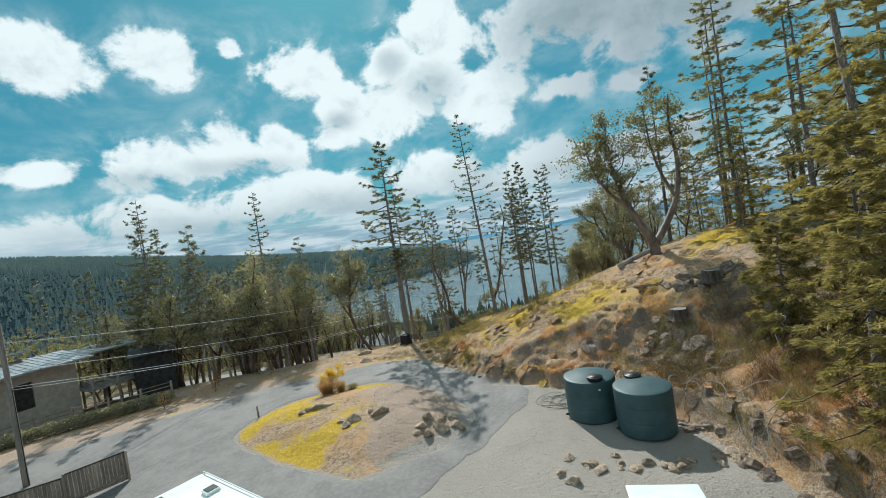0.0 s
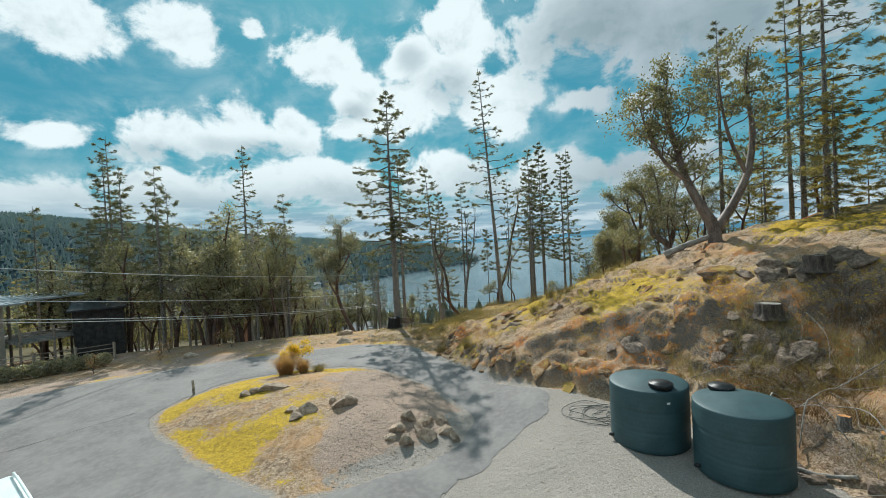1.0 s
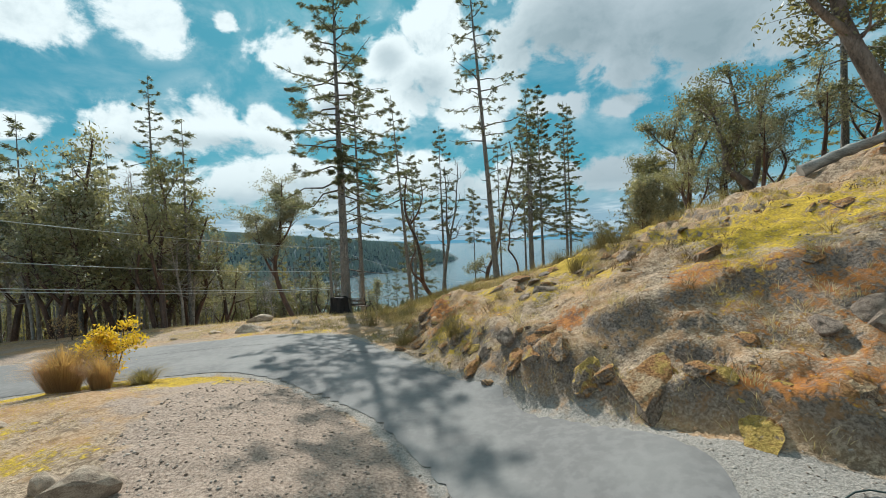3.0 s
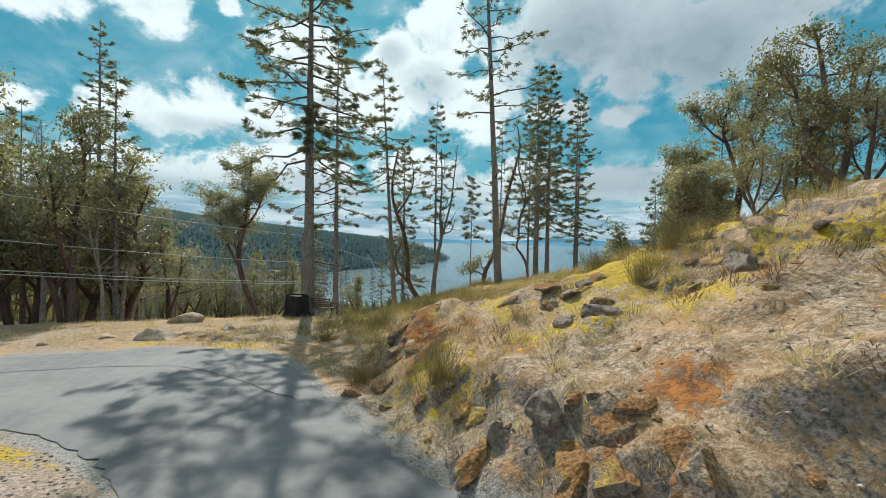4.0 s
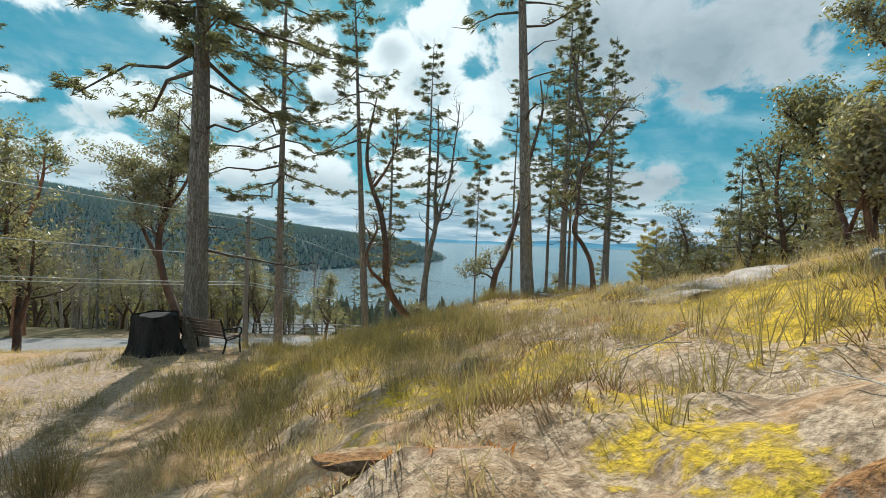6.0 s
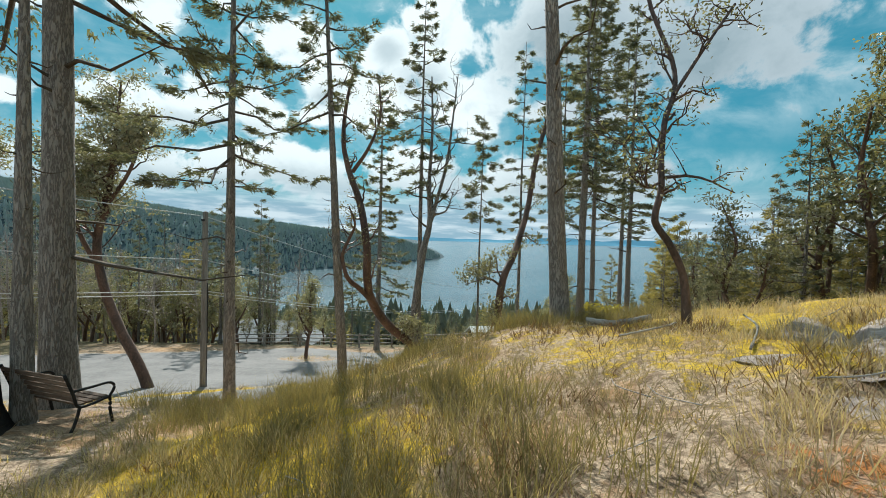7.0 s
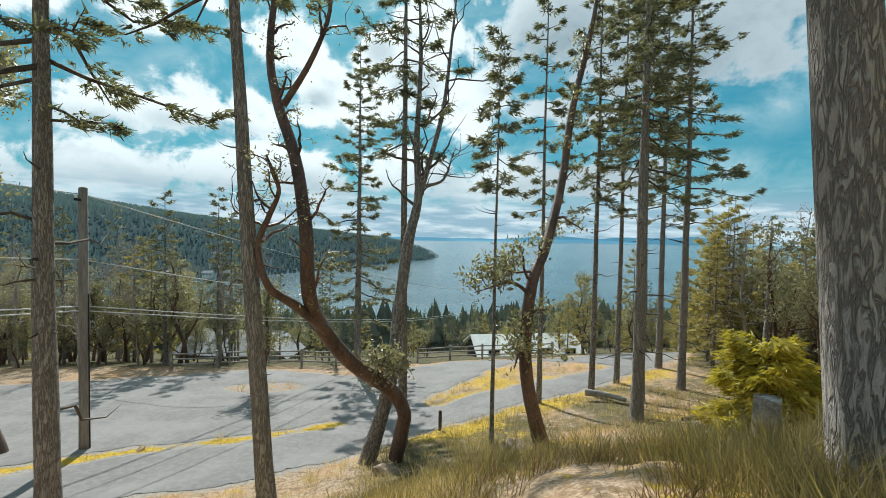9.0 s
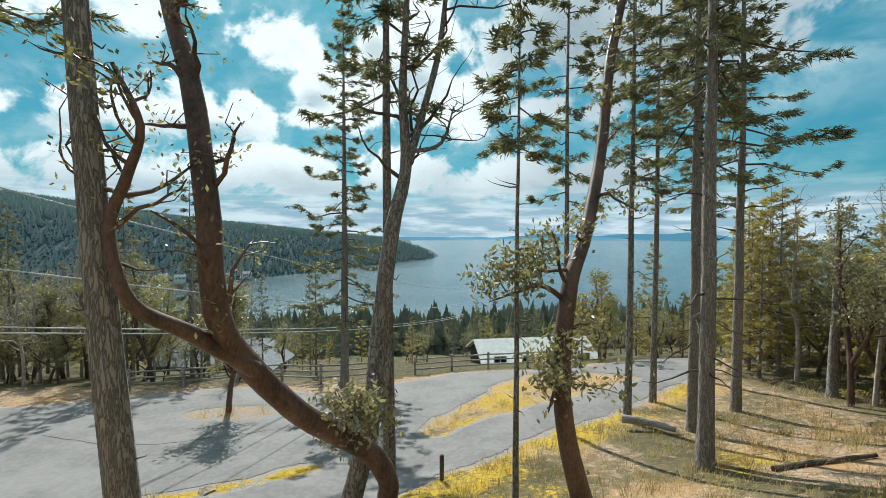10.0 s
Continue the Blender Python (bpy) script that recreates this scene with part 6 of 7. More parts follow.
tree_stump(-4.8, 40.3, 0.48, 0.95, "large black charred stump beside the bench", "charred", 1, "charred")
tree_stump(5.85, 45.3, 0.13, 0.62, "grey splintered stump beside a young fir", "grey_wood", 2)
tree_stump(10.2, 16.4, 0.14, 0.35, "freshly cut stump with orange face", "bark", 3, "cut_wood")
tree_stump(10.6, 15.7, 0.16, 0.3, "freshly cut stump with orange face", "bark", 4, "cut_wood")
tree_stump(11.9, 21.2, 0.42, 0.55, "dark upturned root stump among stones", "stump", 5)
tree_stump(14.0, 21.6, 0.40, 0.6, "dark root stump on the bank", "stump", 6)
rng = np.random.RandomState(19)
for k in range(80):
    x, y = rng.uniform(9.6, 15), rng.uniform(12, 20)
    a, ln = rng.rand() * 6.28, 0.8 + 2.0 * rng.rand()
    p_ = [(x, y, 0.05), (x + 0.5 * ln * math.cos(a), y + 0.5 * ln * math.sin(a), 0.12 + 0.35 * rng.rand()), (x + ln * math.cos(a + 0.2), y + ln * math.sin(a + 0.2), 0.05 + 0.25 * rng.rand())]
    path = [(u, v, height(u, v) + w) for u, v, w in p_]
    tagged(part("fallen_branch", pipe(path, 0.005 + 0.016 * rng.rand() ** 2, 6, 4), M["grey_wood"]), "dry grey branch lying on the slope", "branch", "fallen branches")
for k in range(22):
    x, y = rng.uniform(0.5, 6.5), rng.uniform(29, 44)
    a, ln = rng.rand() * 6.28, 0.3 + 0.7 * rng.rand()
    path = [(u, v, height(u, v) + w) for u, v, w in ((x, y, 0.03), (x + 0.5 * ln * math.cos(a), y + 0.5 * ln * math.sin(a), 0.08), (x + ln * math.cos(a + 0.2), y + ln * math.sin(a + 0.2), 0.10))]
    tagged(part("fallen_branch", pipe(path, 0.003 + 0.005 * rng.rand(), 5, 4), M["grey_wood"]), "thin dry stick lying in the grass", "branch", "sticks in the grass")


# ---- the bench ----
def bench(x, y, turn):
    root = thing("garden_bench", "weathered slatted wooden bench with black iron ends", "bench", Matrix.Translation((x, y, height(x, y) - 0.02)) @ Matrix.Rotation(turn, 4, "Z"))
    W = 1.3
    for k in range(4):
        y0 = -0.22 + k * 0.105
        part("seat_slat", block(-W / 2, W / 2, y0, y0 + 0.085, 0.42, 0.45, 0.006), M["slat"], root)
    for k in range(5):
        z = 0.50 + k * 0.085
        y0 = 0.22 + 0.035 * k
        part("back_slat", block(-W / 2, W / 2, y0, y0 + 0.025, z, z + 0.06, 0.006), M["slat"], root)
    for sx in (-1, 1):
        x0 = sx * (W / 2 + 0.015)
        end = part("end_frame", pipe([(x0, -0.28, 0.0), (x0, -0.24, 0.22), (x0, -0.22, 0.41), (x0, 0.0, 0.40), (x0, 0.2, 0.42), (x0, 0.27, 0.62), (x0, 0.38, 0.93)], 0.022, 8), M["iron"], root)
        part("rear_leg", pipe([(x0, 0.18, 0.42), (x0, 0.24, 0.2), (x0, 0.34, 0.0)], 0.022, 8), M["iron"], end)
        part("armrest", pipe([(x0, -0.22, 0.41), (x0, -0.30, 0.55), (x0, -0.22, 0.64), (x0, 0.0, 0.65), (x0, 0.27, 0.66)], 0.02, 8), M["iron"], end)
    return root


bench(-3.95, 41.0, radians(160))


# ---- posts, poles and cables ----
def post(x, y, h, r_, label, mat="grey_wood", lean=0.0):
    bm = lathe([(0.0, -0.2), (r_, -0.2), (r_, h - r_ * 0.3), (r_ * 0.7, h), (0.0, h + 0.005)], 14)
    ob = tagged(part("wooden_post", bm, M[mat]), label, "post")
    ob.matrix_world = Matrix.Translation((x, y, height(x, y))) @ Matrix.Rotation(lean, 4, "X")
    return ob


post(-12.75, 25.85, 0.75, 0.06, "short weathered post at the island's edge", lean=0.05)
post(2.9, 55.6, 0.7, 0.06, "short weathered post on the slope", "stump")


def utility_pole(x, y, h, label):
    root = thing("utility_pole", label, "utility pole", Matrix.Translation((x, y, height(x, y))))
    part("pole", lathe([(0.0, -0.4), (0.16, -0.4), (0.15, 1.0), (0.12, h), (0.10, h + 0.02), (0.0, h + 0.05)], 18), M["pole_wood"], root)
    arm = part("bracket", block(-0.03, 0.03, -0.35, 0.06, h - 0.42, h - 0.34, 0.006), M["iron"], root)
    part("insulator", lathe([(0.0, 0.0), (0.03, 0.0), (0.045, 0.03), (0.03, 0.05), (0.045, 0.08), (0.025, 0.12), (0.0, 0.13)], 14), M["white_gel"], arm).location = (0, -0.3, h - 0.34)
    part("conduit", pipe([(0.15, 0, 0.0), (0.15, 0, h * 0.6)], 0.02, 8, 1), M["iron"], root)
    return root


utility_pole(-8.75, 55.3, 2.4 - height(-8.75, 55.3), "weathered grey wooden utility pole on the mossy verge")
utility_pole(-24.4, 22.3, 9.2, "weathered wooden utility pole beside the fence")
for za, zb, zc in ((2.2, 6.2, -6.0), (0.1, 4.6, -8.0), (-1.4, 3.7, -9.2), (-1.55, 3.55, -9.4)):
    for p0, p1, sag in (((-24.4, 22.3, zb), (-8.75, 55.3, za), 0.5), ((-8.75, 55.3, za), (9.0, 98.0, zc), 0.7)):
        a, b_ = np.array(p0), np.array(p1)
        pts = [tuple(a + (b_ - a) * t_ - np.array([0, 0, sag * 4 * t_ * (1 - t_)])) for t_ in np.linspace(0, 1, 13)]
        tagged(part("overhead_cable", pipe(pts, 0.02, 6, 2), M["cable"]), "thin grey overhead cable slung between poles", "cable", "overhead cables")


# ---- plants of the island and roadside ----
def tuft(name, x, y, r_, h, n, mat, label, category, seed, width=0.006, arch=0.45, group=""):
    """A clump of long blades arching from one root."""
    g_ = np.random.RandomState(seed)
    a, k = g_.rand(n) * 6.283, g_.rand(n) ** 0.7
    z0 = height(x, y)
    b0 = np.stack((x + 0.35 * r_ * k * np.cos(a), y + 0.35 * r_ * k * np.sin(a), np.full(n, z0 - 0.02)), 1)
    out_ = np.stack((np.cos(a), np.sin(a), np.zeros(n)), 1)
    hh = h * (0.6 + 0.5 * g_.rand(n))
    m1 = b0 + out_ * (r_ * 0.35 * k)[:, None] + np.array([0, 0, 1.0]) * (hh * 0.65)[:, None]
    m2 = b0 + out_ * (r_ * (0.5 + arch) * k)[:, None] + np.array([0, 0, 1.0]) * (hh * (1 - 0.25 * k))[:, None]
    side = np.stack((-np.sin(a), np.cos(a), np.zeros(n)), 1) * width
    co = np.stack((b0 - side, b0 + side, m1 + side * 0.8, m1 - side * 0.8, m2 + side * 0.15, m2 - side * 0.15), 1).reshape(-1, 3)
    i = 6 * np.arange(n)[:, None]
    fs = np.vstack((i + np.array([[0, 1, 2, 3]]), i + np.array([[3, 2, 4, 5]])))
    return tagged(part(name, raw_mesh(name, co, fs), M[mat]), label, category, group)


tuft("ornamental_grass", -8.55, 26.95, 0.85, 1.15, 1500, "pampas", "tan ornamental grass clump on the mossy island", "grass", 1)
tuft("ornamental_grass", -7.6, 26.85, 0.5, 0.85, 800, "pampas", "small tan ornamental grass clump on the island", "grass", 2)
tuft("ornamental_grass", -7.0, 27.4, 0.6, 0.4, 500, "broom", "dark low grass clump behind the tan tufts", "grass", 3)
broadleaf("yellow_shrub", "bright yellow leafy shrub behind tan grass", at_ground(-8.5, 28.4), [
    [(0, 0, 0, 0.025), (-0.1, 0, 0.6, 0.02), (-0.2, 0, 1.4, 0.01)], [(0, 0, 0, 0.02), (0.3, 0, 0.7, 0.016), (0.4, 0, 1.5, 0.008)], [(0, 0, 0, 0.02), (-0.4, 0.1, 0.5, 0.016), (-0.7, 0, 1.0, 0.008)]], 81, 0.5, 0.3, 0.055, 2400, "dry_leaf", bark_mat="twig", twigs=10, clump=0.22, sides=5)
for k, (x, y) in enumerate(((-20.6, 34.6), (-23.2, 32.0), (-21.8, 37.2), (-18.6, 38.4), (-17.0, 37.4))):
    broadleaf("bare_shrub", "small reddish twiggy shrub beside the drive", at_ground(x, y), [
        [(0, 0, 0, 0.02), (0.05, 0, 0.5, 0.016), (0.1, 0.05, 1.1, 0.008)], [(0, 0, 0, 0.016), (-0.2, 0.1, 0.5, 0.012), (-0.3, 0.1, 1.0, 0.006)]], 90 + k, 0.5, 0.2, 0.04, 350, "pampas", bark_mat="twig", twigs=9, clump=0.2, sides=5, group="twiggy shrubs")
# the clipped hedge
rng = np.random.RandomState(55)
for k in range(14):
    t_ = k / 13
    x, y = -24.4 - 9.4 * t_, 34.2 - 5.6 * t_
    n = 1100
    u = rng.normal(0, 1, (n, 3))
    u /= np.linalg.norm(u, axis=1)[:, None]
    u *= (rng.rand(n) ** 0.35)[:, None]
    c_ = np.array([x, y, height(x, y) + 0.5]) + u * np.array([0.62, 0.62, 0.55]) * (0.85 + 0.3 * ((k * 7) % 5) / 4)
    tagged(part("hedge_shrub", raw_mesh("hedge_shrub", *leaves(rng, c_, 0.075, 0.035), smooth=False), M["leaf_pale"]), "low green leafy shrub in a hedge row", "shrub", "hedge shrubs")


# ---- the house on the west side ----
def flat_roof(parent, x0, x1, y0, y1, z, rise, mat, m, label=""):
    """A mono-pitch metal roof with standing seams, rising along y."""
    bm = bmesh.new()
    tilt = Matrix.Rotation(math.atan2(rise, y1 - y0), 4, "X")
    box(bm, x0, x1, 0, math.hypot(y1 - y0, rise), 0, 0.14, m @ Matrix.Translation((0, y0, z)) @ tilt, 0.01)
    roof = part("roof", bm, M[mat], parent, label)
    n = int((x1 - x0) / 0.45)
    for k in range(n + 1):
        xx = x0 + 0.02 + k * (x1 - x0 - 0.04) / n
        part("seam", block(xx - 0.012, xx + 0.012, 0, math.hypot(y1 - y0, rise), 0.142, 0.175, 0.0, m @ Matrix.Translation((0, y0, z)) @ tilt), M[mat], roof)
    return roof


HM = Matrix.Translation((-34.0, 36.6, -0.5)) @ Matrix.Rotation(radians(63), 4, "Z")
house = thing("house", "low modern house with grey metal roofs and beige walls", "house")
wall_bm = bmesh.new()
for x0, x1, z0, z1 in ((-13, -9.2, -2.2, 3.0), (-9.2, -7.4, -2.2, 0.9), (-9.2, -7.4, 2.2, 3.0), (-7.4, -4.2, -2.2, 3.0), (-4.2, -3.0, 2.15, 3.0), (-4.2, -3.0, -2.2, 0.0), (-3.0, 0, -2.2, 3.0)):
    box(wall_bm, x0, x1, 0, 0.2, z0, z1, HM)
box(wall_bm, -13, 0, 7.0, 7.2, -2.2, 3.4, HM)
box(wall_bm, -0.2, 0, 0.2, 7.0, -2.2, 3.2, HM)
box(wall_bm, -13, -12.8, 0.2, 7.0, -2.2, 3.2, HM)
part("wall", wall_bm, M["stucco"], house)
win = part("window", block(-9.2, -7.4, 0.06, 0.12, 0.9, 2.2, 0.0, HM), M["glass"], house)
for a, b_, c_, d_ in ((-9.2, -7.4, 0.9, 0.97), (-9.2, -7.4, 2.13, 2.2), (-9.2, -9.13, 0.97, 2.13), (-7.47, -7.4, 0.97, 2.13), (-8.33, -8.27, 0.97, 2.13)):
    part("window_frame", block(a, b_, 0.03, 0.15, c_, d_, 0.004, HM), M["dark_board"], win)
part("door", block(-4.15, -3.05, 0.05, 0.12, 0.0, 2.13, 0.005, HM), M["dark_board"], house)
flat_roof(house, -14, 1.0, -1.2, 5.0, 3.0, 0.5, "grey_metal", HM, "grey standing-seam metal roof")
flat_roof(house, -14, -1.5, 4.2, 9.0, 4.3, -0.5, "grey_metal", HM, "pale grey metal upper roof")
for xx in (0.6, 2.4, 4.4):
    part("porch_post", block(xx - 0.08, xx + 0.08, 1.0, 1.16, -2.2, 3.1, 0.01, HM), M["brown_board"], house)
flat_roof(house, 0.3, 5.2, 0.2, 4.2, 3.1, 0.25, "grey_metal", HM)
for xx in (0.4, 2.4, 4.4, 6.3):
    part("deck_post", block(xx - 0.07, xx + 0.07, -1.55, -1.41, -2.2, 1.15, 0.01, HM), M["brown_board"], house)
for zz in (0.5, 0.8, 1.1):
    part("deck_rail", block(0.3, 6.4, -1.51, -1.45, zz, zz + 0.05, 0.005, HM), M["brown_board"], house)
part("deck", block(0.2, 6.5, -1.6, 4.0, 0.02, 0.22, 0.01, HM), M["grey_wood"], house)

SM = Matrix.Translation((-29.6, 40.2, -1.3)) @ Matrix.Rotation(radians(35), 4, "Z")
shed = thing("garden_shed", "black-stained board shed with a sloping roof", "shed")
part("shed_body", block(-1.6, 1.6, -1.2, 1.2, -1.2, 2.9, 0.01, SM), M["dark_board"], shed)
for k in range(12):
    xx = -1.6 + k * 0.27
    part("board", block(xx + 0.01, xx + 0.25, -1.235, -1.203, -1.1, 2.85, 0.0, SM), M["dark_board"], shed)
flat_roof(shed, -1.9, 1.9, -1.6, 1.6, 2.85, 0.55, "dark_metal", SM)

# the railing along the house's garden
rail_line = [(-26.4, 37.6), (-28.2, 36.2), (-30.0, 34.8), (-31.8, 33.3), (-33.6, 31.8), (-35.4, 30.3)]
railing = thing("rail_fence", "low brown post-and-rail fence before the house", "fence")
for x, y in rail_line:
    part("fence_post", block(x - 0.07, x + 0.07, y - 0.07, y + 0.07, height(x, y) - 0.1, height(x, y) + 1.25, 0.01), M["brown_board"], railing)
for (x0, y0), (x1, y1) in zip(rail_line[:-1], rail_line[1:]):
    for dz in (0.45, 0.8, 1.12):
        part("rail", pipe([(x0, y0, height(x0, y0) + dz), (x1, y1, height(x1, y1) + dz)], 0.035, 8, 1), M["brown_board"], railing)

# board screen by the drive
screen = thing("board_screen", "weathered brown vertical-board screen with a dark cap", "fence")
for (x0, y0), (x1, y1) in (((-17.3, 20.8), (-18.9, 19.0)), ((-18.9, 19.0), (-21.2, 17.6))):
    d_ = math.hypot(x1 - x0, y1 - y0)
    fm = Matrix.Translation((x0, y0, height(x0, y0))) @ Matrix.Rotation(math.atan2(y1 - y0, x1 - x0), 4, "Z")
    n = int(d_ / 0.15)
    for k in range(n):
        part("board", block(k * d_ / n + 0.004, (k + 1) * d_ / n - 0.004, -0.012, 0.012, 0.08, 1.5, 0.003, fm), M["brown_board"], screen)
    part("cap_rail", block(-0.05, d_ + 0.05, -0.05, 0.05, 1.5, 1.55, 0.006, fm), M["dark_board"], screen)
    part("bottom_rail", block(0, d_, 0.014, 0.06, 0.2, 0.3, 0.005, fm), M["brown_board"], screen)
    for xx in (0.0, d_):
        part("fence_post", block(xx - 0.05, xx + 0.05, 0.02, 0.12, 0.0, 1.58, 0.008, fm), M["brown_board"], screen)


# ---- the motorhome under the flight ----
def motorhome():
    m = Matrix.Translation((-8.5, 13.6, height(-8, 12))) @ Matrix.Rotation(math.atan2(-0.58, 0.81), 4, "Z")
    root = thing("motorhome", "white motorhome with rounded nose and roof vents", "motorhome")
    part("body", block(0, 6.2, -2.3, 0, 0.55, 3.05, 0.16, m), M["white_gel"], root)
    part("roof_rail", pipe([m @ Vector((0.25, -0.1, 3.05)), m @ Vector((0.4, -0.1, 3.11)), m @ Vector((3, -0.1, 3.11)), m @ Vector((6.0, -0.1, 3.11))], 0.022, 8), M["white_gel"], root)
    part("roof_rail", pipe([m @ Vector((0.25, -2.2, 3.05)), m @ Vector((0.4, -2.2, 3.11)), m @ Vector((3, -2.2, 3.11)), m @ Vector((6.0, -2.2, 3.11))], 0.022, 8), M["white_gel"], root)
    for x0, y0, w, d_ in ((0.5, -1.7, 0.4, 0.25), (1.5, -0.75, 0.4, 0.4), (2.6, -1.6, 0.7, 0.7), (4.2, -1.4, 0.6, 0.6)):
        v = part("roof_vent", block(x0, x0 + w, y0, y0 + d_, 3.05, 3.15, 0.02, m), M["white_gel"], root)
        part("vent_cover", block(x0 + 0.04, x0 + w - 0.04, y0 + 0.04, y0 + d_ - 0.04, 3.152, 3.175, 0.008, m), M["black_plastic"], v)
    for x0, y0 in ((1.2, 0.0), (4.8, 0.0), (1.2, -2.3), (4.8, -2.3)):
        wm = m @ Matrix.Translation((x0, y0 - (0.22 if y0 == 0 else -0.22), 0.36)) @ Matrix.Rotation(math.pi / 2, 4, "X") @ Matrix.Translation((0, 0, -0.11))
        tyre = part("tyre", lathe([(0.2, 0), (0.33, 0), (0.36, 0.03), (0.36, 0.19), (0.33, 0.22), (0.2, 0.22)], 28), M["black_plastic"], root)
        tyre.matrix_basis = wm
        part("rim", lathe([(0.0, 0.06), (0.2, 0.05), (0.2, 0.17), (0.0, 0.16)], 20), M["grey_metal"], tyre)
    part("window", block(2.0, 3.4, -0.004, 0.02, 1.6, 2.3, 0.01, m), M["glass"], root)
    part("windscreen", block(-0.02, 0.006, -2.0, -0.3, 1.5, 2.3, 0.005, m), M["glass"], root)
    return root


motorhome()

# a pale flat-topped chest by the edging stones
CM = Matrix.Translation((5.9, 11.45, height(5.9, 11.45))) @ Matrix.Rotation(radians(-12), 4, "Z")
chest = thing("storage_chest", "pale flat-lidded storage chest beside the gravel", "chest")
part("chest_body", block(-0.95, 0.95, -0.5, 0.5, 0.0, 0.74, 0.04, CM), M["white_gel"], chest)
part("chest_lid", block(-1.0, 1.0, -0.55, 0.55, 0.745, 0.84, 0.03, CM), M["white_gel"], chest)

# ---- the houses and fences below ----
def gable_house(m, w, d_, h, rise, label, walls="pale_wall", tiles="shingle"):
    root = thing("house", label, "house", group="houses below the road")
    bm = bmesh.new()
    box(bm, -w / 2, w / 2, -d_ / 2, d_ / 2, -1.5, h, m)
    for sx in (-1, 1):
        v = [bm.verts.new(m @ Vector((sx * w / 2, yy, zz))) for yy, zz in ((-d_ / 2, h), (d_ / 2, h), (0, h + rise))]
        bm.faces.new(v)
    part("wall", bm, M[walls], root)
    sl = math.hypot(d_ / 2 + 0.45, rise * (d_ / 2 + 0.45) / (d_ / 2))
    for sy in (-1, 1):
        rm = m @ Matrix.Translation((0, 0, h + rise)) @ Matrix.Rotation(0 if sy < 0 else math.pi, 4, "Z") @ Matrix.Rotation(math.atan2(rise, d_ / 2), 4, "X")
        part("roof", block(-w / 2 - 0.4, w / 2 + 0.4, -sl, 0.0, 0.0, 0.14, 0.01, rm), M[tiles], root)
    n = max(2, int(w / 2.2))
    for k in range(n):
        xx = -w / 2 + (k + 0.5) * w / n
        wn = part("window", block(xx - 0.5, xx + 0.5, -d_ / 2 - 0.03, -d_ / 2 + 0.01, 0.9, 2.0, 0.004, m), M["glass"], root)
        for a, b_, c_, e_ in ((-0.58, 0.58, 2.0, 2.08), (-0.58, 0.58, 0.82, 0.9), (-0.58, -0.5, 0.9, 2.0), (0.5, 0.58, 0.9, 2.0), (-0.03, 0.03, 0.9, 2.0)):
            part("window_frame", block(xx + a, xx + b_, -d_ / 2 - 0.05, -d_ / 2 - 0.005, c_, e_, 0.004, m), M["white_gel"], wn)
    return root


gable_house(Matrix.Translation((-17.0, 89.0, -14.0)) @ Matrix.Rotation(radians(-8), 4, "Z"), 9.5, 6.5, 2.6, 1.7, "grey cottage with white-trimmed windows below the road", "shingle")
gable_house(Matrix.Translation((-12.0, 86.0, -13.4)) @ Matrix.Rotation(radians(82), 4, "Z"), 4.0, 3.2, 2.3, 1.2, "small grey gabled porch house", "pale_wall")
gable_house(Matrix.Translation((13.2, 82.6, -11.4)) @ Matrix.Rotation(radians(4), 4, "Z"), 10.0, 6.0, 1.4, 1.3, "long dark-walled house with pale grey roof beyond the road", "dark_board", "pale_wall")
for k, (x, y) in enumerate(((-150, 372), (-138, 378), (-165, 366), (-128, 392), (-180, 372))):
    gable_house(Matrix.Translation((x, y, max(SEA + 3.0, float(land(x, y)) + 1.0))) @ Matrix.Rotation(0.3 * k, 4, "Z"), 7, 5, 2.6, 1.6, "distant white house on the far shore")


def split_rail(points, label):
    root = thing("split_rail_fence", label, "fence", group="split-rail fences")
    for x, y in points:
        z = height(x, y)
        part("fence_post", block(x - 0.07, x + 0.07, y - 0.07, y + 0.07, z - 0.1, z + 1.15, 0.012), M["grey_wood"], root)
    for (x0, y0), (x1, y1) in zip(points[:-1], points[1:]):
        for dz in (0.35, 0.68, 1.0):
            part("rail", pipe([(x0, y0, height(x0, y0) + dz), ((x0 + x1) / 2, (y0 + y1) / 2, (height(x0, y0) + height(x1, y1)) / 2 + dz - 0.02), (x1, y1, height(x1, y1) + dz)], 0.05, 7, 2), M["grey_wood"], root)


split_rail([(-13, 68.2), (-10.6, 69.0), (-8.0, 69.8), (-5.4, 69.6), (-3.0, 68.8), (-0.4, 69.6)], "weathered split-rail fence along the turning area")
split_rail([(2.4, 71.6), (4.8, 71.9), (7.2, 71.7), (9.6, 70.9), (12.0, 70.2)], "weathered split-rail fence beside the lower road")


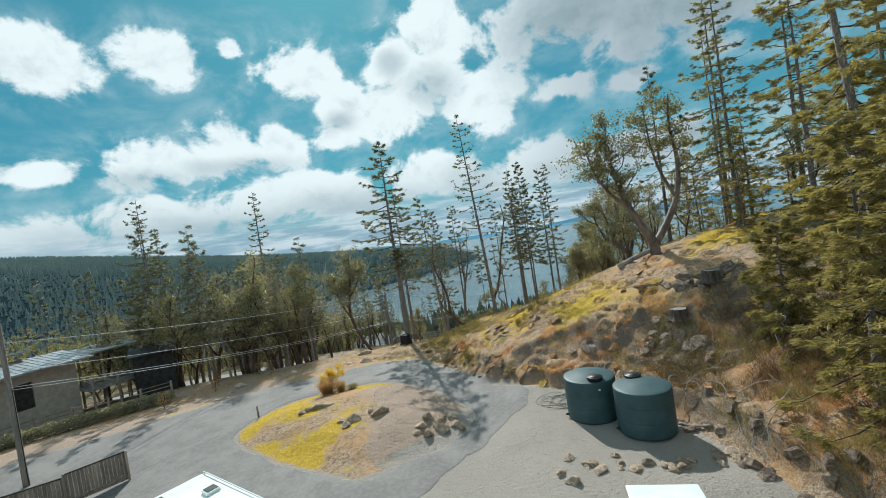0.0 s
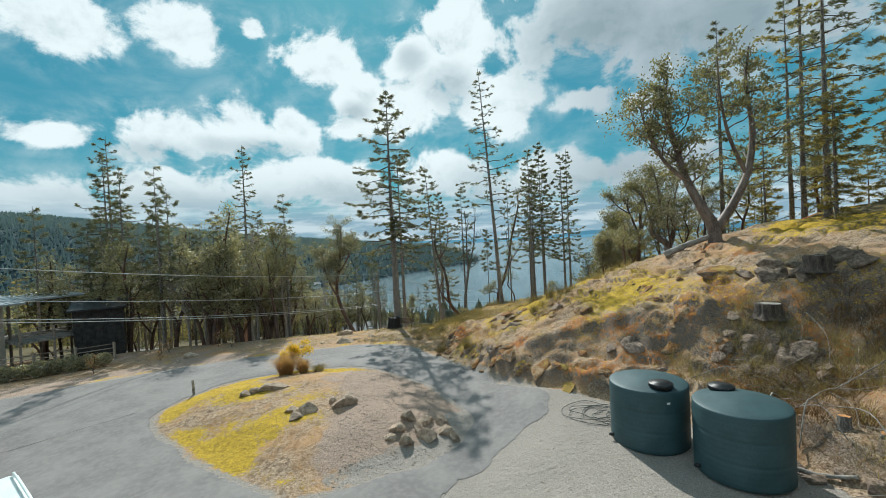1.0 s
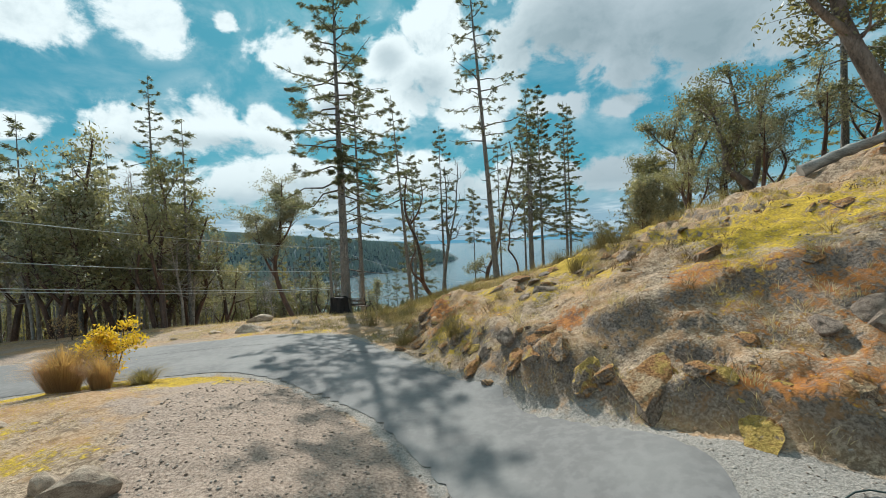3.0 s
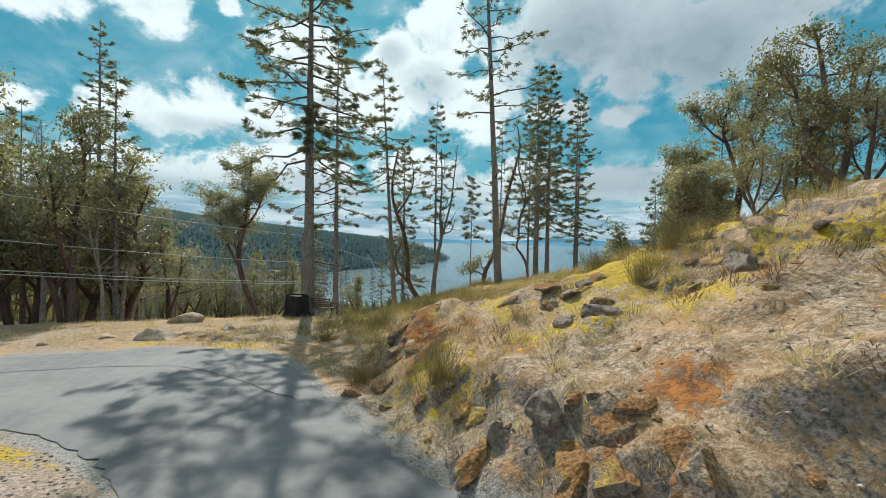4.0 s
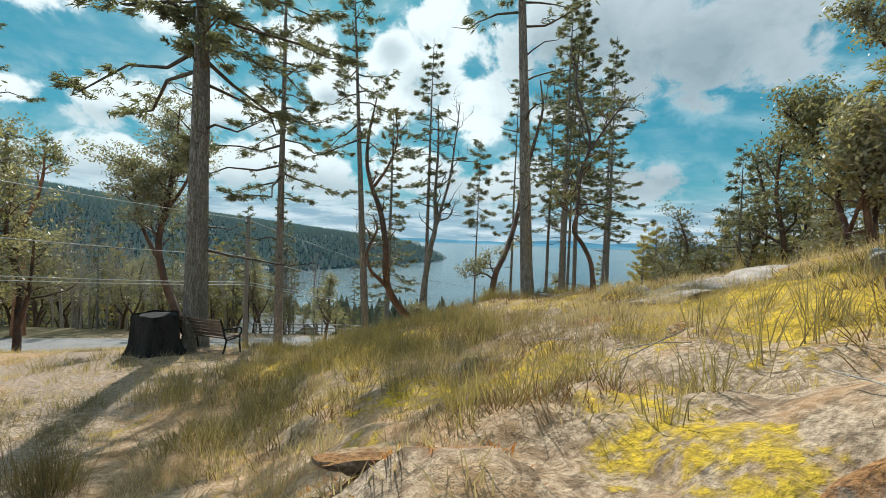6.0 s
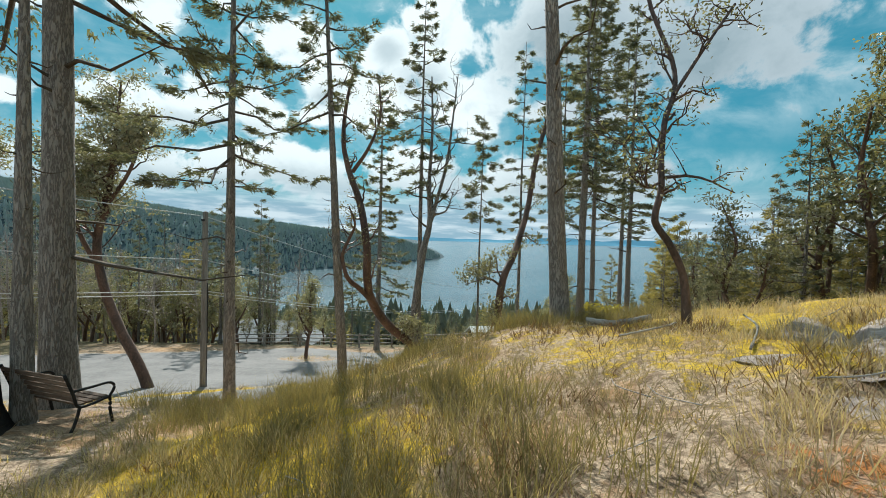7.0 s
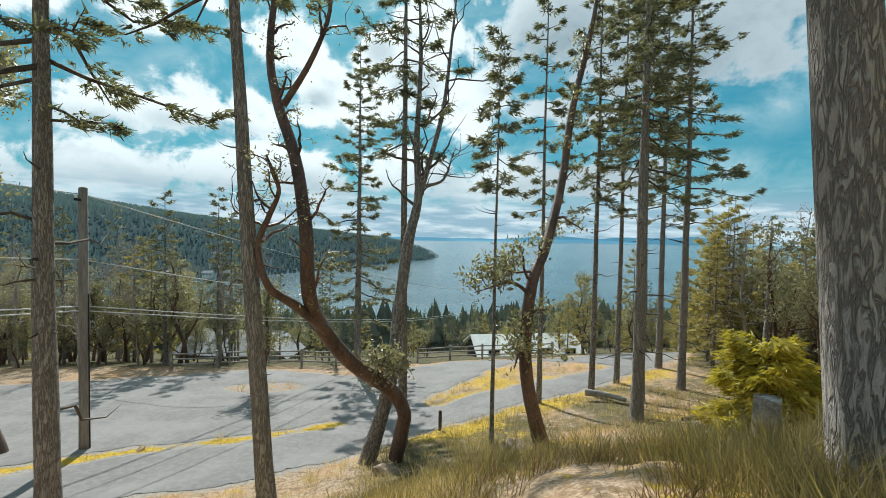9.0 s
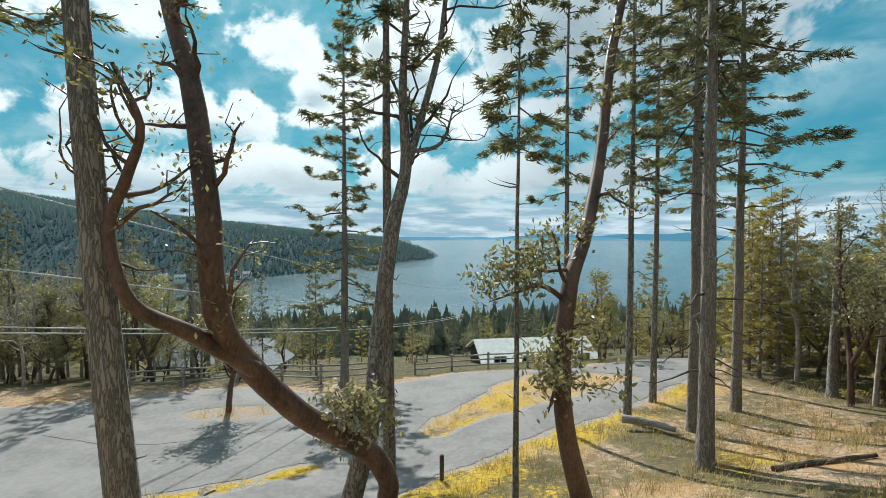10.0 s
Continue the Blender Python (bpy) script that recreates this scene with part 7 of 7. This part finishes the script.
# ---- distance ----
def far_woods(name, n, x0, x1, y0, y1, hmin, hmax, seed, label, keep, tiers=((0.04, 0.70, 0.24), (0.40, 1.0, 0.15)), ragged=0.8):
    """Many small ragged firs far off, as one object."""
    g_ = np.random.RandomState(seed)
    x, y = g_.uniform(x0, x1, n * 3), g_.uniform(y0, y1, n * 3)
    z = land(x, y)
    ok = keep(x, y, z)
    x, y, z = x[ok][:n], y[ok][:n], z[ok][:n]
    n = len(x)
    h = g_.uniform(hmin, hmax, n)
    cos, fs = [], []
    sides = 5 if len(tiers) < 3 else 9
    for lo, hi, wd in tiers:
        a = (np.arange(sides) * 2 * np.pi / sides)[None, :] + g_.rand(n)[:, None] * 6
        rr = h[:, None] * wd * (1 - 0.5 * ragged + ragged * g_.rand(n, sides))
        ring = np.stack((x[:, None] + rr * np.cos(a), y[:, None] + rr * np.sin(a), (z + h * lo)[:, None] + h[:, None] * 0.08 * (g_.rand(n, sides) - 0.5)), 2)
        tip = np.stack((x, y, z + h * hi), 1)[:, None, :]
        co = np.concatenate((ring, tip), 1).reshape(-1, 3)
        b0 = (np.arange(n) * (sides + 1))[:, None, None]
        k = np.arange(sides)
        f = b0 + np.stack((k, (k + 1) % sides, np.full(sides, sides)), 1)[None]
        cos.append((co, f.reshape(-1, 3)))
    return tagged(part(name, raw_mesh(name, *gather(cos), smooth=False), M["shore_needle" if len(tiers) > 2 else "hazy_needle"]), label, "woods", kind="stuff")


# air haze over the bay is put into this pale blue-grey needle colour
M["hazy_needle"] = foliage("far_needles", (0.235, 0.30, 0.335), (0.32, 0.385, 0.41), 0.4)
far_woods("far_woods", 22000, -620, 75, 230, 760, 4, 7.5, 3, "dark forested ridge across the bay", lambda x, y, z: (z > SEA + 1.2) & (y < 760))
M["shore_needle"] = foliage("shore_needles", (0.08, 0.10, 0.085), (0.24, 0.26, 0.20), 0.4)
far_woods("shore_woods", 2600, -160, 130, 118, 190, 5, 10, 4, "conifers on the slope down to the shore", lambda x, y, z: z > SEA + 1.5, ((0.0, 0.4, 0.2), (0.16, 0.56, 0.19), (0.32, 0.72, 0.16), (0.48, 0.86, 0.12), (0.64, 1.0, 0.08)), 1.5)

# haze is put into the blue colour, and a weak glow brightens the mountains
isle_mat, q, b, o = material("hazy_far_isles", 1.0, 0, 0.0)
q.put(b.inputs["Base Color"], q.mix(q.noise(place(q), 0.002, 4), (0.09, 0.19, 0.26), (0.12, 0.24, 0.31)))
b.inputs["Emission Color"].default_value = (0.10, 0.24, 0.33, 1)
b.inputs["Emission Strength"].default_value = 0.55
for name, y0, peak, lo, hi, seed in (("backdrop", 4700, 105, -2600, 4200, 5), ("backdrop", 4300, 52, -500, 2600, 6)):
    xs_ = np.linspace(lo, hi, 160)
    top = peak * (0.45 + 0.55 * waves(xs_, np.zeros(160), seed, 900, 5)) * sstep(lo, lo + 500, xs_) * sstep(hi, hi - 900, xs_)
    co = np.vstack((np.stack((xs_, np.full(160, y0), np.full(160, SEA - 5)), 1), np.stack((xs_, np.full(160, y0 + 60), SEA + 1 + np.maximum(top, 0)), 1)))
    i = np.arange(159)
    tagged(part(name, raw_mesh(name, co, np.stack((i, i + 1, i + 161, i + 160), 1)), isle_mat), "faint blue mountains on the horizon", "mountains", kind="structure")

# ---- grass, broom and moss tussocks ----
def meadow(name, n, x0, x1, y0, y1, h, width, mat, seed, label, keep, clump=0.25, lean=0.35):
    """Blades in loose clumps, as one object."""
    g_ = np.random.RandomState(seed)
    per = 22
    m_ = n // per
    cx, cy = g_.uniform(x0, x1, m_), g_.uniform(y0, y1, m_)
    ok = keep(cx, cy)
    cx, cy = cx[ok], cy[ok]
    size = 0.5 + g_.rand(len(cx))
    ox, oy = g_.normal(0, clump, len(cx) * per), g_.normal(0, clump, len(cx) * per)
    x, y, s_ = np.repeat(cx, per) + ox, np.repeat(cy, per) + oy, np.repeat(size, per)
    good = road_by(x, y) < -0.1
    x, y, s_, ox, oy = x[good], y[good], s_[good], ox[good], oy[good]
    n = len(x)
    b0 = np.stack((x, y, relief(x, y) - 0.02), 1)
    up_ = np.stack((g_.normal(0, lean * 0.6, n) + ox / clump * lean * 0.6, g_.normal(0, lean * 0.6, n) + oy / clump * lean * 0.6, np.ones(n)), 1)
    hh = h * s_ * (0.5 + 0.7 * g_.rand(n))
    side = g_.normal(0, 1, (n, 3))
    side[:, 2] = 0
    side /= np.linalg.norm(side, axis=1)[:, None]
    side = side * width
    mid_ = b0 + up_ * (hh * 0.55)[:, None]
    tip = b0 + up_ * hh[:, None] + np.stack((g_.normal(0, 0.12, n) + ox / clump * 0.1, g_.normal(0, 0.12, n) + oy / clump * 0.1, np.full(n, -0.06)), 1) * hh[:, None]
    co = np.stack((b0 - side, b0 + side, mid_ + side * 0.7, mid_ - side * 0.7, tip), 1).reshape(-1, 3)
    i = 5 * np.arange(n)[:, None]
    quads, tips_ = (i + np.array([[0, 1, 2, 3]])).astype(np.int32), (i + np.array([[3, 2, 4]])).astype(np.int32)
    me = bpy.data.meshes.new(name)
    me.vertices.add(len(co))
    me.vertices.foreach_set("co", co.astype(np.float32).ravel())
    me.loops.add(7 * n)
    me.loops.foreach_set("vertex_index", np.concatenate((quads.ravel(), tips_.ravel())))
    me.polygons.add(2 * n)
    me.polygons.foreach_set("loop_start", np.concatenate((4 * np.arange(n), 4 * n + 3 * np.arange(n))).astype(np.int32))
    me.update(calc_edges=True)
    return tagged(part(name, me, M[mat]), label, "grass", kind="stuff")


def on_the_hill(x, y):
    return x > hill_foot(y) + 0.2


meadow("dry_grass", 64000, -3, 12, 23, 46, 0.11, 0.0042, "grass", 1, "short straw-coloured dry grass on the hill", lambda x, y: on_the_hill(x, y) & (waves(x, y, 59, 1.0, 3) > -0.05) & (waves(x, y, 21, 2.6, 4) < 0.22), 0.06, 0.6)
meadow("tall_grass", 52000, -3.5, 8, 33, 47, 0.22, 0.0042, "grass", 2, "tall straw-coloured grass on the brow", lambda x, y: on_the_hill(x, y) & (waves(x, y, 51, 1.4, 3) > -0.08 + 0.2 * sstep(40, 42, y)), 0.08, 0.35)
meadow("broom_growth", 26000, -4, 5.8, 36.5, 47.5, 0.38, 0.0042, "broom", 3, "upright olive broom and grass on the brow", lambda x, y: (x > -3.8) & ((x < 1.4 + 1.6 * sstep(41, 37, y)) | (y > 43.4)) & (waves(x, y, 52, 1.3, 3) > 0.0), 0.11, 0.28)
meadow("broom_growth", 18000, -2, 13, 26, 40, 0.42, 0.005, "broom", 4, "olive broom clumps on the hill", lambda x, y: on_the_hill(x, y) & (waves(x, y, 53, 2.6, 3) > 0.22 - 0.3 * sstep(5, 9, x) * sstep(31, 35, y)), 0.08, 0.3)
meadow("broom_growth", 32000, -3.6, 3.0, 35.2, 42.8, 0.30, 0.0038, "broom", 21, "dense olive broom and grass on the brow", lambda x, y: on_the_hill(x, y) & (waves(x, y, 71, 1.2, 3) > -0.08) & (x < 2.0 + 0.8 * waves(x, y, 72, 1.0, 2)), 0.13, 0.32)
meadow("broom_growth", 20000, 1.0, 6.2, 41.7, 44.6, 0.34, 0.0038, "broom", 22, "tall olive grass along the edge of the brow", lambda x, y: waves(x, y, 73, 1.1, 3) > -0.2, 0.11, 0.28)
meadow("dead_grass", 34000, 0.4, 6.5, 34.5, 43.2, 0.13, 0.0034, "dull_grass", 23, "grey-brown dead grass on the brow", lambda x, y: waves(x, y, 74, 1.1, 3) > 0.02, 0.10, 0.6)
meadow("dead_grass", 26000, -1.5, 6.5, 27.5, 34.5, 0.10, 0.0032, "dull_grass", 24, "grey-brown dead grass on the hill", lambda x, y: on_the_hill(x, y) & (waves(x, y, 75, 1.0, 3) > -0.05), 0.08, 0.7)
meadow("broom_growth", 16000, -6.5, 0.6, 30.4, 40, 0.20, 0.0038, "broom", 25, "olive grass tufts between drive and hill", lambda x, y: (road_by(x, y) < -0.3) & (x < hill_foot(y) + 1.2) & (waves(x, y, 76, 1.3, 3) > 0.05), 0.10, 0.4)
meadow("yellow_moss", 22000, 1.2, 8.0, 35.5, 43, 0.035, 0.005, "moss_blade", 27, "yellow moss cushions on the brow", lambda x, y: waves(x, y, 28, 1.0, 4) > 0.16, 0.10, 0.8)
meadow("yellow_moss", 30000, -7.0, 0.5, 30.4, 41, 0.03, 0.006, "moss_blade", 26, "yellow moss cushions beside the drive", lambda x, y: (road_by(x, y) < -0.15) & (x < hill_foot(y) + 0.8) & (waves(x + 0.5 * y, 0.3 * y, 78, 1.0, 3) > 0.12), 0.12, 0.8)
meadow("roadside_grass", 34000, -16, 22, 48, 66, 0.26, 0.006, "grass", 5, "dry grass beside the lower road", lambda x, y: road_by(x, y) < -0.3, 0.12, 0.4)
meadow("bank_grass", 30000, 0, 14, 16, 31, 0.16, 0.0065, "grass", 6, "dry grass on the earth bank", lambda x, y: on_the_hill(x, y) & (waves(x, y, 60, 1.1, 3) > 0.12), 0.07, 0.6)
meadow("brown_heath", 24000, -2, 13, 17, 36, 0.17, 0.006, "heath", 8, "low dark brown heath in patches on the hill", lambda x, y: on_the_hill(x, y) & (waves(x, y, 57, 1.2, 3) > 0.18), 0.09, 0.7)
meadow("island_moss", 30000, -13.5, -3, 16.5, 28.5, 0.035, 0.006, "moss_blade", 7, "yellow moss tussocks on the island", lambda x, y: (inside_by(ISLAND, x, y) > 0.4) & (waves(x, y, 24, 1.6, 3) > -0.2) & (x + 0.25 * (y - 22) < -5), 0.12, 0.8)
meadow("bank_brush", 26000, 8.5, 16, 10.5, 22, 0.45, 0.006, "broom", 14, "tangled olive and brown brush on the bank", lambda x, y: (x > hill_foot(y) + 0.6) & (waves(x, y, 61, 1.6, 3) > -0.05), 0.12, 0.5)
meadow("bank_brush", 40000, 9.5, 17, 9.5, 21, 0.36, 0.006, "heath", 15, "tangled brown brush on the bank", lambda x, y: (x > hill_foot(y) + 0.4) & (waves(x, y, 62, 1.3, 3) > -0.1), 0.14, 0.7)
meadow("verge_growth", 18000, 0.5, 17, 47.5, 60.5, 0.30, 0.006, "broom", 18, "olive grass and broom on the verge of the lower road", lambda x, y: (road_by(x, y) < -0.4) & (waves(x, y, 65, 1.8, 3) > -0.15), 0.12, 0.4)
meadow("brow_heath", 26000, -4, 6.5, 33, 46, 0.17, 0.005, "heath", 17, "dark brown growth among the grass of the brow", lambda x, y: on_the_hill(x, y) & (waves(x, y, 64, 1.1, 3) > 0.02), 0.10, 0.6)
meadow("drive_grass", 30000, -15, -2, 34, 47, 0.13, 0.0045, "grass", 11, "dry grass between the drive and the brow", lambda x, y: (road_by(x, y) < -0.3) & (waves(x, y, 58, 1.6, 3) > -0.2), 0.1, 0.5)
meadow("rust_moss", 26000, -1, 11, 21.5, 37, 0.05, 0.005, "rust_moss", 12, "rust-coloured moss tussocks on rocky ledges", lambda x, y: sum(spot(x, y, *v) for v in RUSTY) > 0.35, 0.07, 0.8)
meadow("yellow_moss", 40000, -3, 13, 22, 43, 0.03, 0.006, "moss_blade", 13, "yellow moss cushions in the straw", lambda x, y: on_the_hill(x, y) & (waves(x, y, 21, 2.6, 4) > 0.12), 0.10, 0.8)
for k, (x, y, r_, h_, lab) in enumerate(((0.96, 28.55, 0.5, 1.0, "by the drive"), (2.55, 30.0, 0.2, 0.5, "among hillside stones"), (5.0, 29.7, 0.42, 0.8, "among hillside stones"), (-2.2, 34.4, 0.55, 0.7, "above the drive"), (7.2, 31.6, 0.6, 0.9, "on the upper slope"), (5.6, 33.4, 0.5, 0.8, "on the upper slope"), (6.2, 31.0, 0.75, 1.1, "on the upper slope"), (-0.6, 30.4, 0.45, 0.7, "by the drive"))):
    g_ = np.random.RandomState(300 + k)
    root = thing("broom_bush", "olive-brown broom bush " + lab, "shrub", Matrix.Translation((x, y, height(x, y))), "broom bushes")
    for _ in range(8):
        n = 62 if r_ > 0.3 else 22
        a_, d_ = g_.rand() * 6.283, r_ * 0.75 * g_.rand() ** 0.7
        hh = h_ * (0.5 + 0.55 * g_.rand()) * (1.1 - 0.4 * d_ / r_)
        cx, cy = x + d_ * math.cos(a_), y + d_ * math.sin(a_)
        base_ = np.stack((cx + g_.normal(0, 0.07, n), cy + g_.normal(0, 0.07, n), np.full(n, height(cx, cy) - 0.03)), 1)
        lean_ = np.stack((0.35 * math.cos(a_) * d_ / r_ + g_.normal(0, 0.3, n), 0.35 * math.sin(a_) * d_ / r_ + g_.normal(0, 0.3, n), np.ones(n)), 1)
        rise_ = (hh * (0.35 + 0.7 * g_.rand(n)))[:, None]
        turn_ = g_.rand(n) * 6.283
        side_ = np.stack((np.cos(turn_), np.sin(turn_), np.zeros(n)), 1) * 0.0024
        mid_ = base_ + lean_ * rise_ * 0.55 + g_.normal(0, 0.02, (n, 3))
        tip_ = base_ + lean_ * rise_ + g_.normal(0, 0.05, (n, 3)) * rise_
        co = np.stack((base_ - side_, base_ + side_, mid_ + side_, mid_ - side_, tip_ + side_ * 0.3, tip_ - side_ * 0.3), 1).reshape(-1, 3)
        i = 6 * np.arange(n)[:, None]
        part("stem_clump", raw_mesh("stem_clump", co - np.array([x, y, height(x, y)]), np.vstack((i + np.array([[0, 1, 2, 3]]), i + np.array([[3, 2, 4, 5]])))), M["broom_twig"], root)


broadleaf("arbutus_tree", "small arbutus on a grassy islet in the turning area", at_ground(-6.0, 63.7), [
    [(0, 0, -0.2, 0.14), (0.1, 0, 1.0, 0.12), (0.3, 0.1, 2.4, 0.10), (0.2, 0, 4.0, 0.06), (0.4, 0, 5.4, 0.03)],
    [(0.2, 0, 1.8, 0.08), (-0.5, 0.1, 3.0, 0.06), (-0.7, 0, 4.4, 0.03)]], 88, 1.3, 0.3, 0.08, 3000, "leaf", twigs=16, clump=0.4)


# ---- pebbles and cracks ----
def pebbles(name, n, x0, x1, y0, y1, smin, smax, seed, label, keep):
    """Small loose stones, as one object."""
    g_ = np.random.RandomState(seed)
    x, y = g_.uniform(x0, x1, n * 3), g_.uniform(y0, y1, n * 3)
    ok = keep(x, y)
    x, y = x[ok][:n], y[ok][:n]
    n = len(x)
    z = relief(x, y)
    r_ = smin + (smax - smin) * g_.rand(n) ** 3
    unit = np.array([(1, 0, 0), (-1, 0, 0), (0, 1, 0), (0, -1, 0), (0, 0, 1), (0, 0, -1)], float)
    a = g_.rand(n) * 6.283
    sx, sy, sz_ = (r_ * (0.7 + 0.6 * g_.rand(n)) for _ in range(3))
    u = unit[None] * np.stack((sx, sy, sz_ * 0.6), 1)[:, None, :]
    u = u + g_.normal(0, 0.10, u.shape) * r_[:, None, None]
    ca, sa = np.cos(a)[:, None], np.sin(a)[:, None]
    co = np.stack((u[..., 0] * ca - u[..., 1] * sa + x[:, None], u[..., 0] * sa + u[..., 1] * ca + y[:, None], u[..., 2] + (z + r_ * 0.15)[:, None]), 2).reshape(-1, 3)
    tri = np.array([(0, 2, 4), (2, 1, 4), (1, 3, 4), (3, 0, 4), (2, 0, 5), (1, 2, 5), (3, 1, 5), (0, 3, 5)])
    fs = (6 * np.arange(n))[:, None, None] + tri[None]
    return tagged(part(name, raw_mesh(name, co, fs.reshape(-1, 3)), M["pebble"]), label, "gravel", kind="stuff")


peb, q, b, _ = material("pebble_stone", 0.95, 0, 0.2)
q.put(b.inputs["Base Color"], q.mix(q.add("ShaderNodeNewGeometry").outputs["Random Per Island"], (0.17, 0.125, 0.095), (0.47, 0.40, 0.34)))
M["pebble"] = peb
pebbles("loose_gravel", 4000, -5, 1.2, 17, 28, 0.008, 0.034, 1, "loose pebbles on the island's bare soil", lambda x, y: (inside_by(ISLAND, x, y) > 0.1) & (x + 0.25 * (y - 22) > -4.6))
pebbles("loose_gravel", 6000, -1, 10, 9, 28, 0.008, 0.026, 2, "loose gravel beside the drive and tanks", lambda x, y: (road_by(x, y) < 0.0) & (x < hill_foot(y) + 0.3) & (inside_by(ISLAND, x, y) < 0))
pebbles("bank_rubble", 3000, 0, 13, 15, 30, 0.01, 0.035, 3, "loose rubble on the earth bank and slope", lambda x, y: x > hill_foot(y))

crack_mat = two_tone("tar_crack", (0.05, 0.048, 0.045), (0.11, 0.105, 0.10), 8, 60, 0.9, bump=0.2, own=False)
roads = [o for o in bpy.data.objects if o.name.startswith("road") and o.type == "MESH" and o.get("category") == "road"]
for pts, seed in ((((-19.5, 20.6), (-17.8, 21.5), (-16.0, 22.9), (-14.5, 24.2)), 1), (((-13.0, 30.6), (-9.0, 31.4), (-4.6, 31.3), (-1.2, 29.2)), 2), (((-12, 61.5), (-8.0, 60.2), (-4.5, 61.0), (-1.0, 62.4)), 3)):
    g_ = np.random.RandomState(seed)
    line = bend([(x, y, 0) for x, y in pts], 14)[:, :2]
    line = line + np.cumsum(g_.normal(0, 0.025, line.shape), 0)
    d_ = np.gradient(line, axis=0)
    nrm = np.stack((-d_[:, 1], d_[:, 0]), 1) / np.linalg.norm(d_, axis=1)[:, None]
    w = (0.007 + 0.013 * g_.rand(len(line)))[:, None]
    both = np.vstack((line + nrm * w, line - nrm * w))
    zz = relief(both[:, 0], both[:, 1]) + 0.0425
    n = len(line)
    i = np.arange(n - 1)
    part("crack", raw_mesh("crack", np.column_stack((both, zz)), np.stack((i, i + 1, i + 1 + n, i + n), 1)), crack_mat, roads[0 if pts[0][1] < 40 else 1], "dark jagged crack in the asphalt")
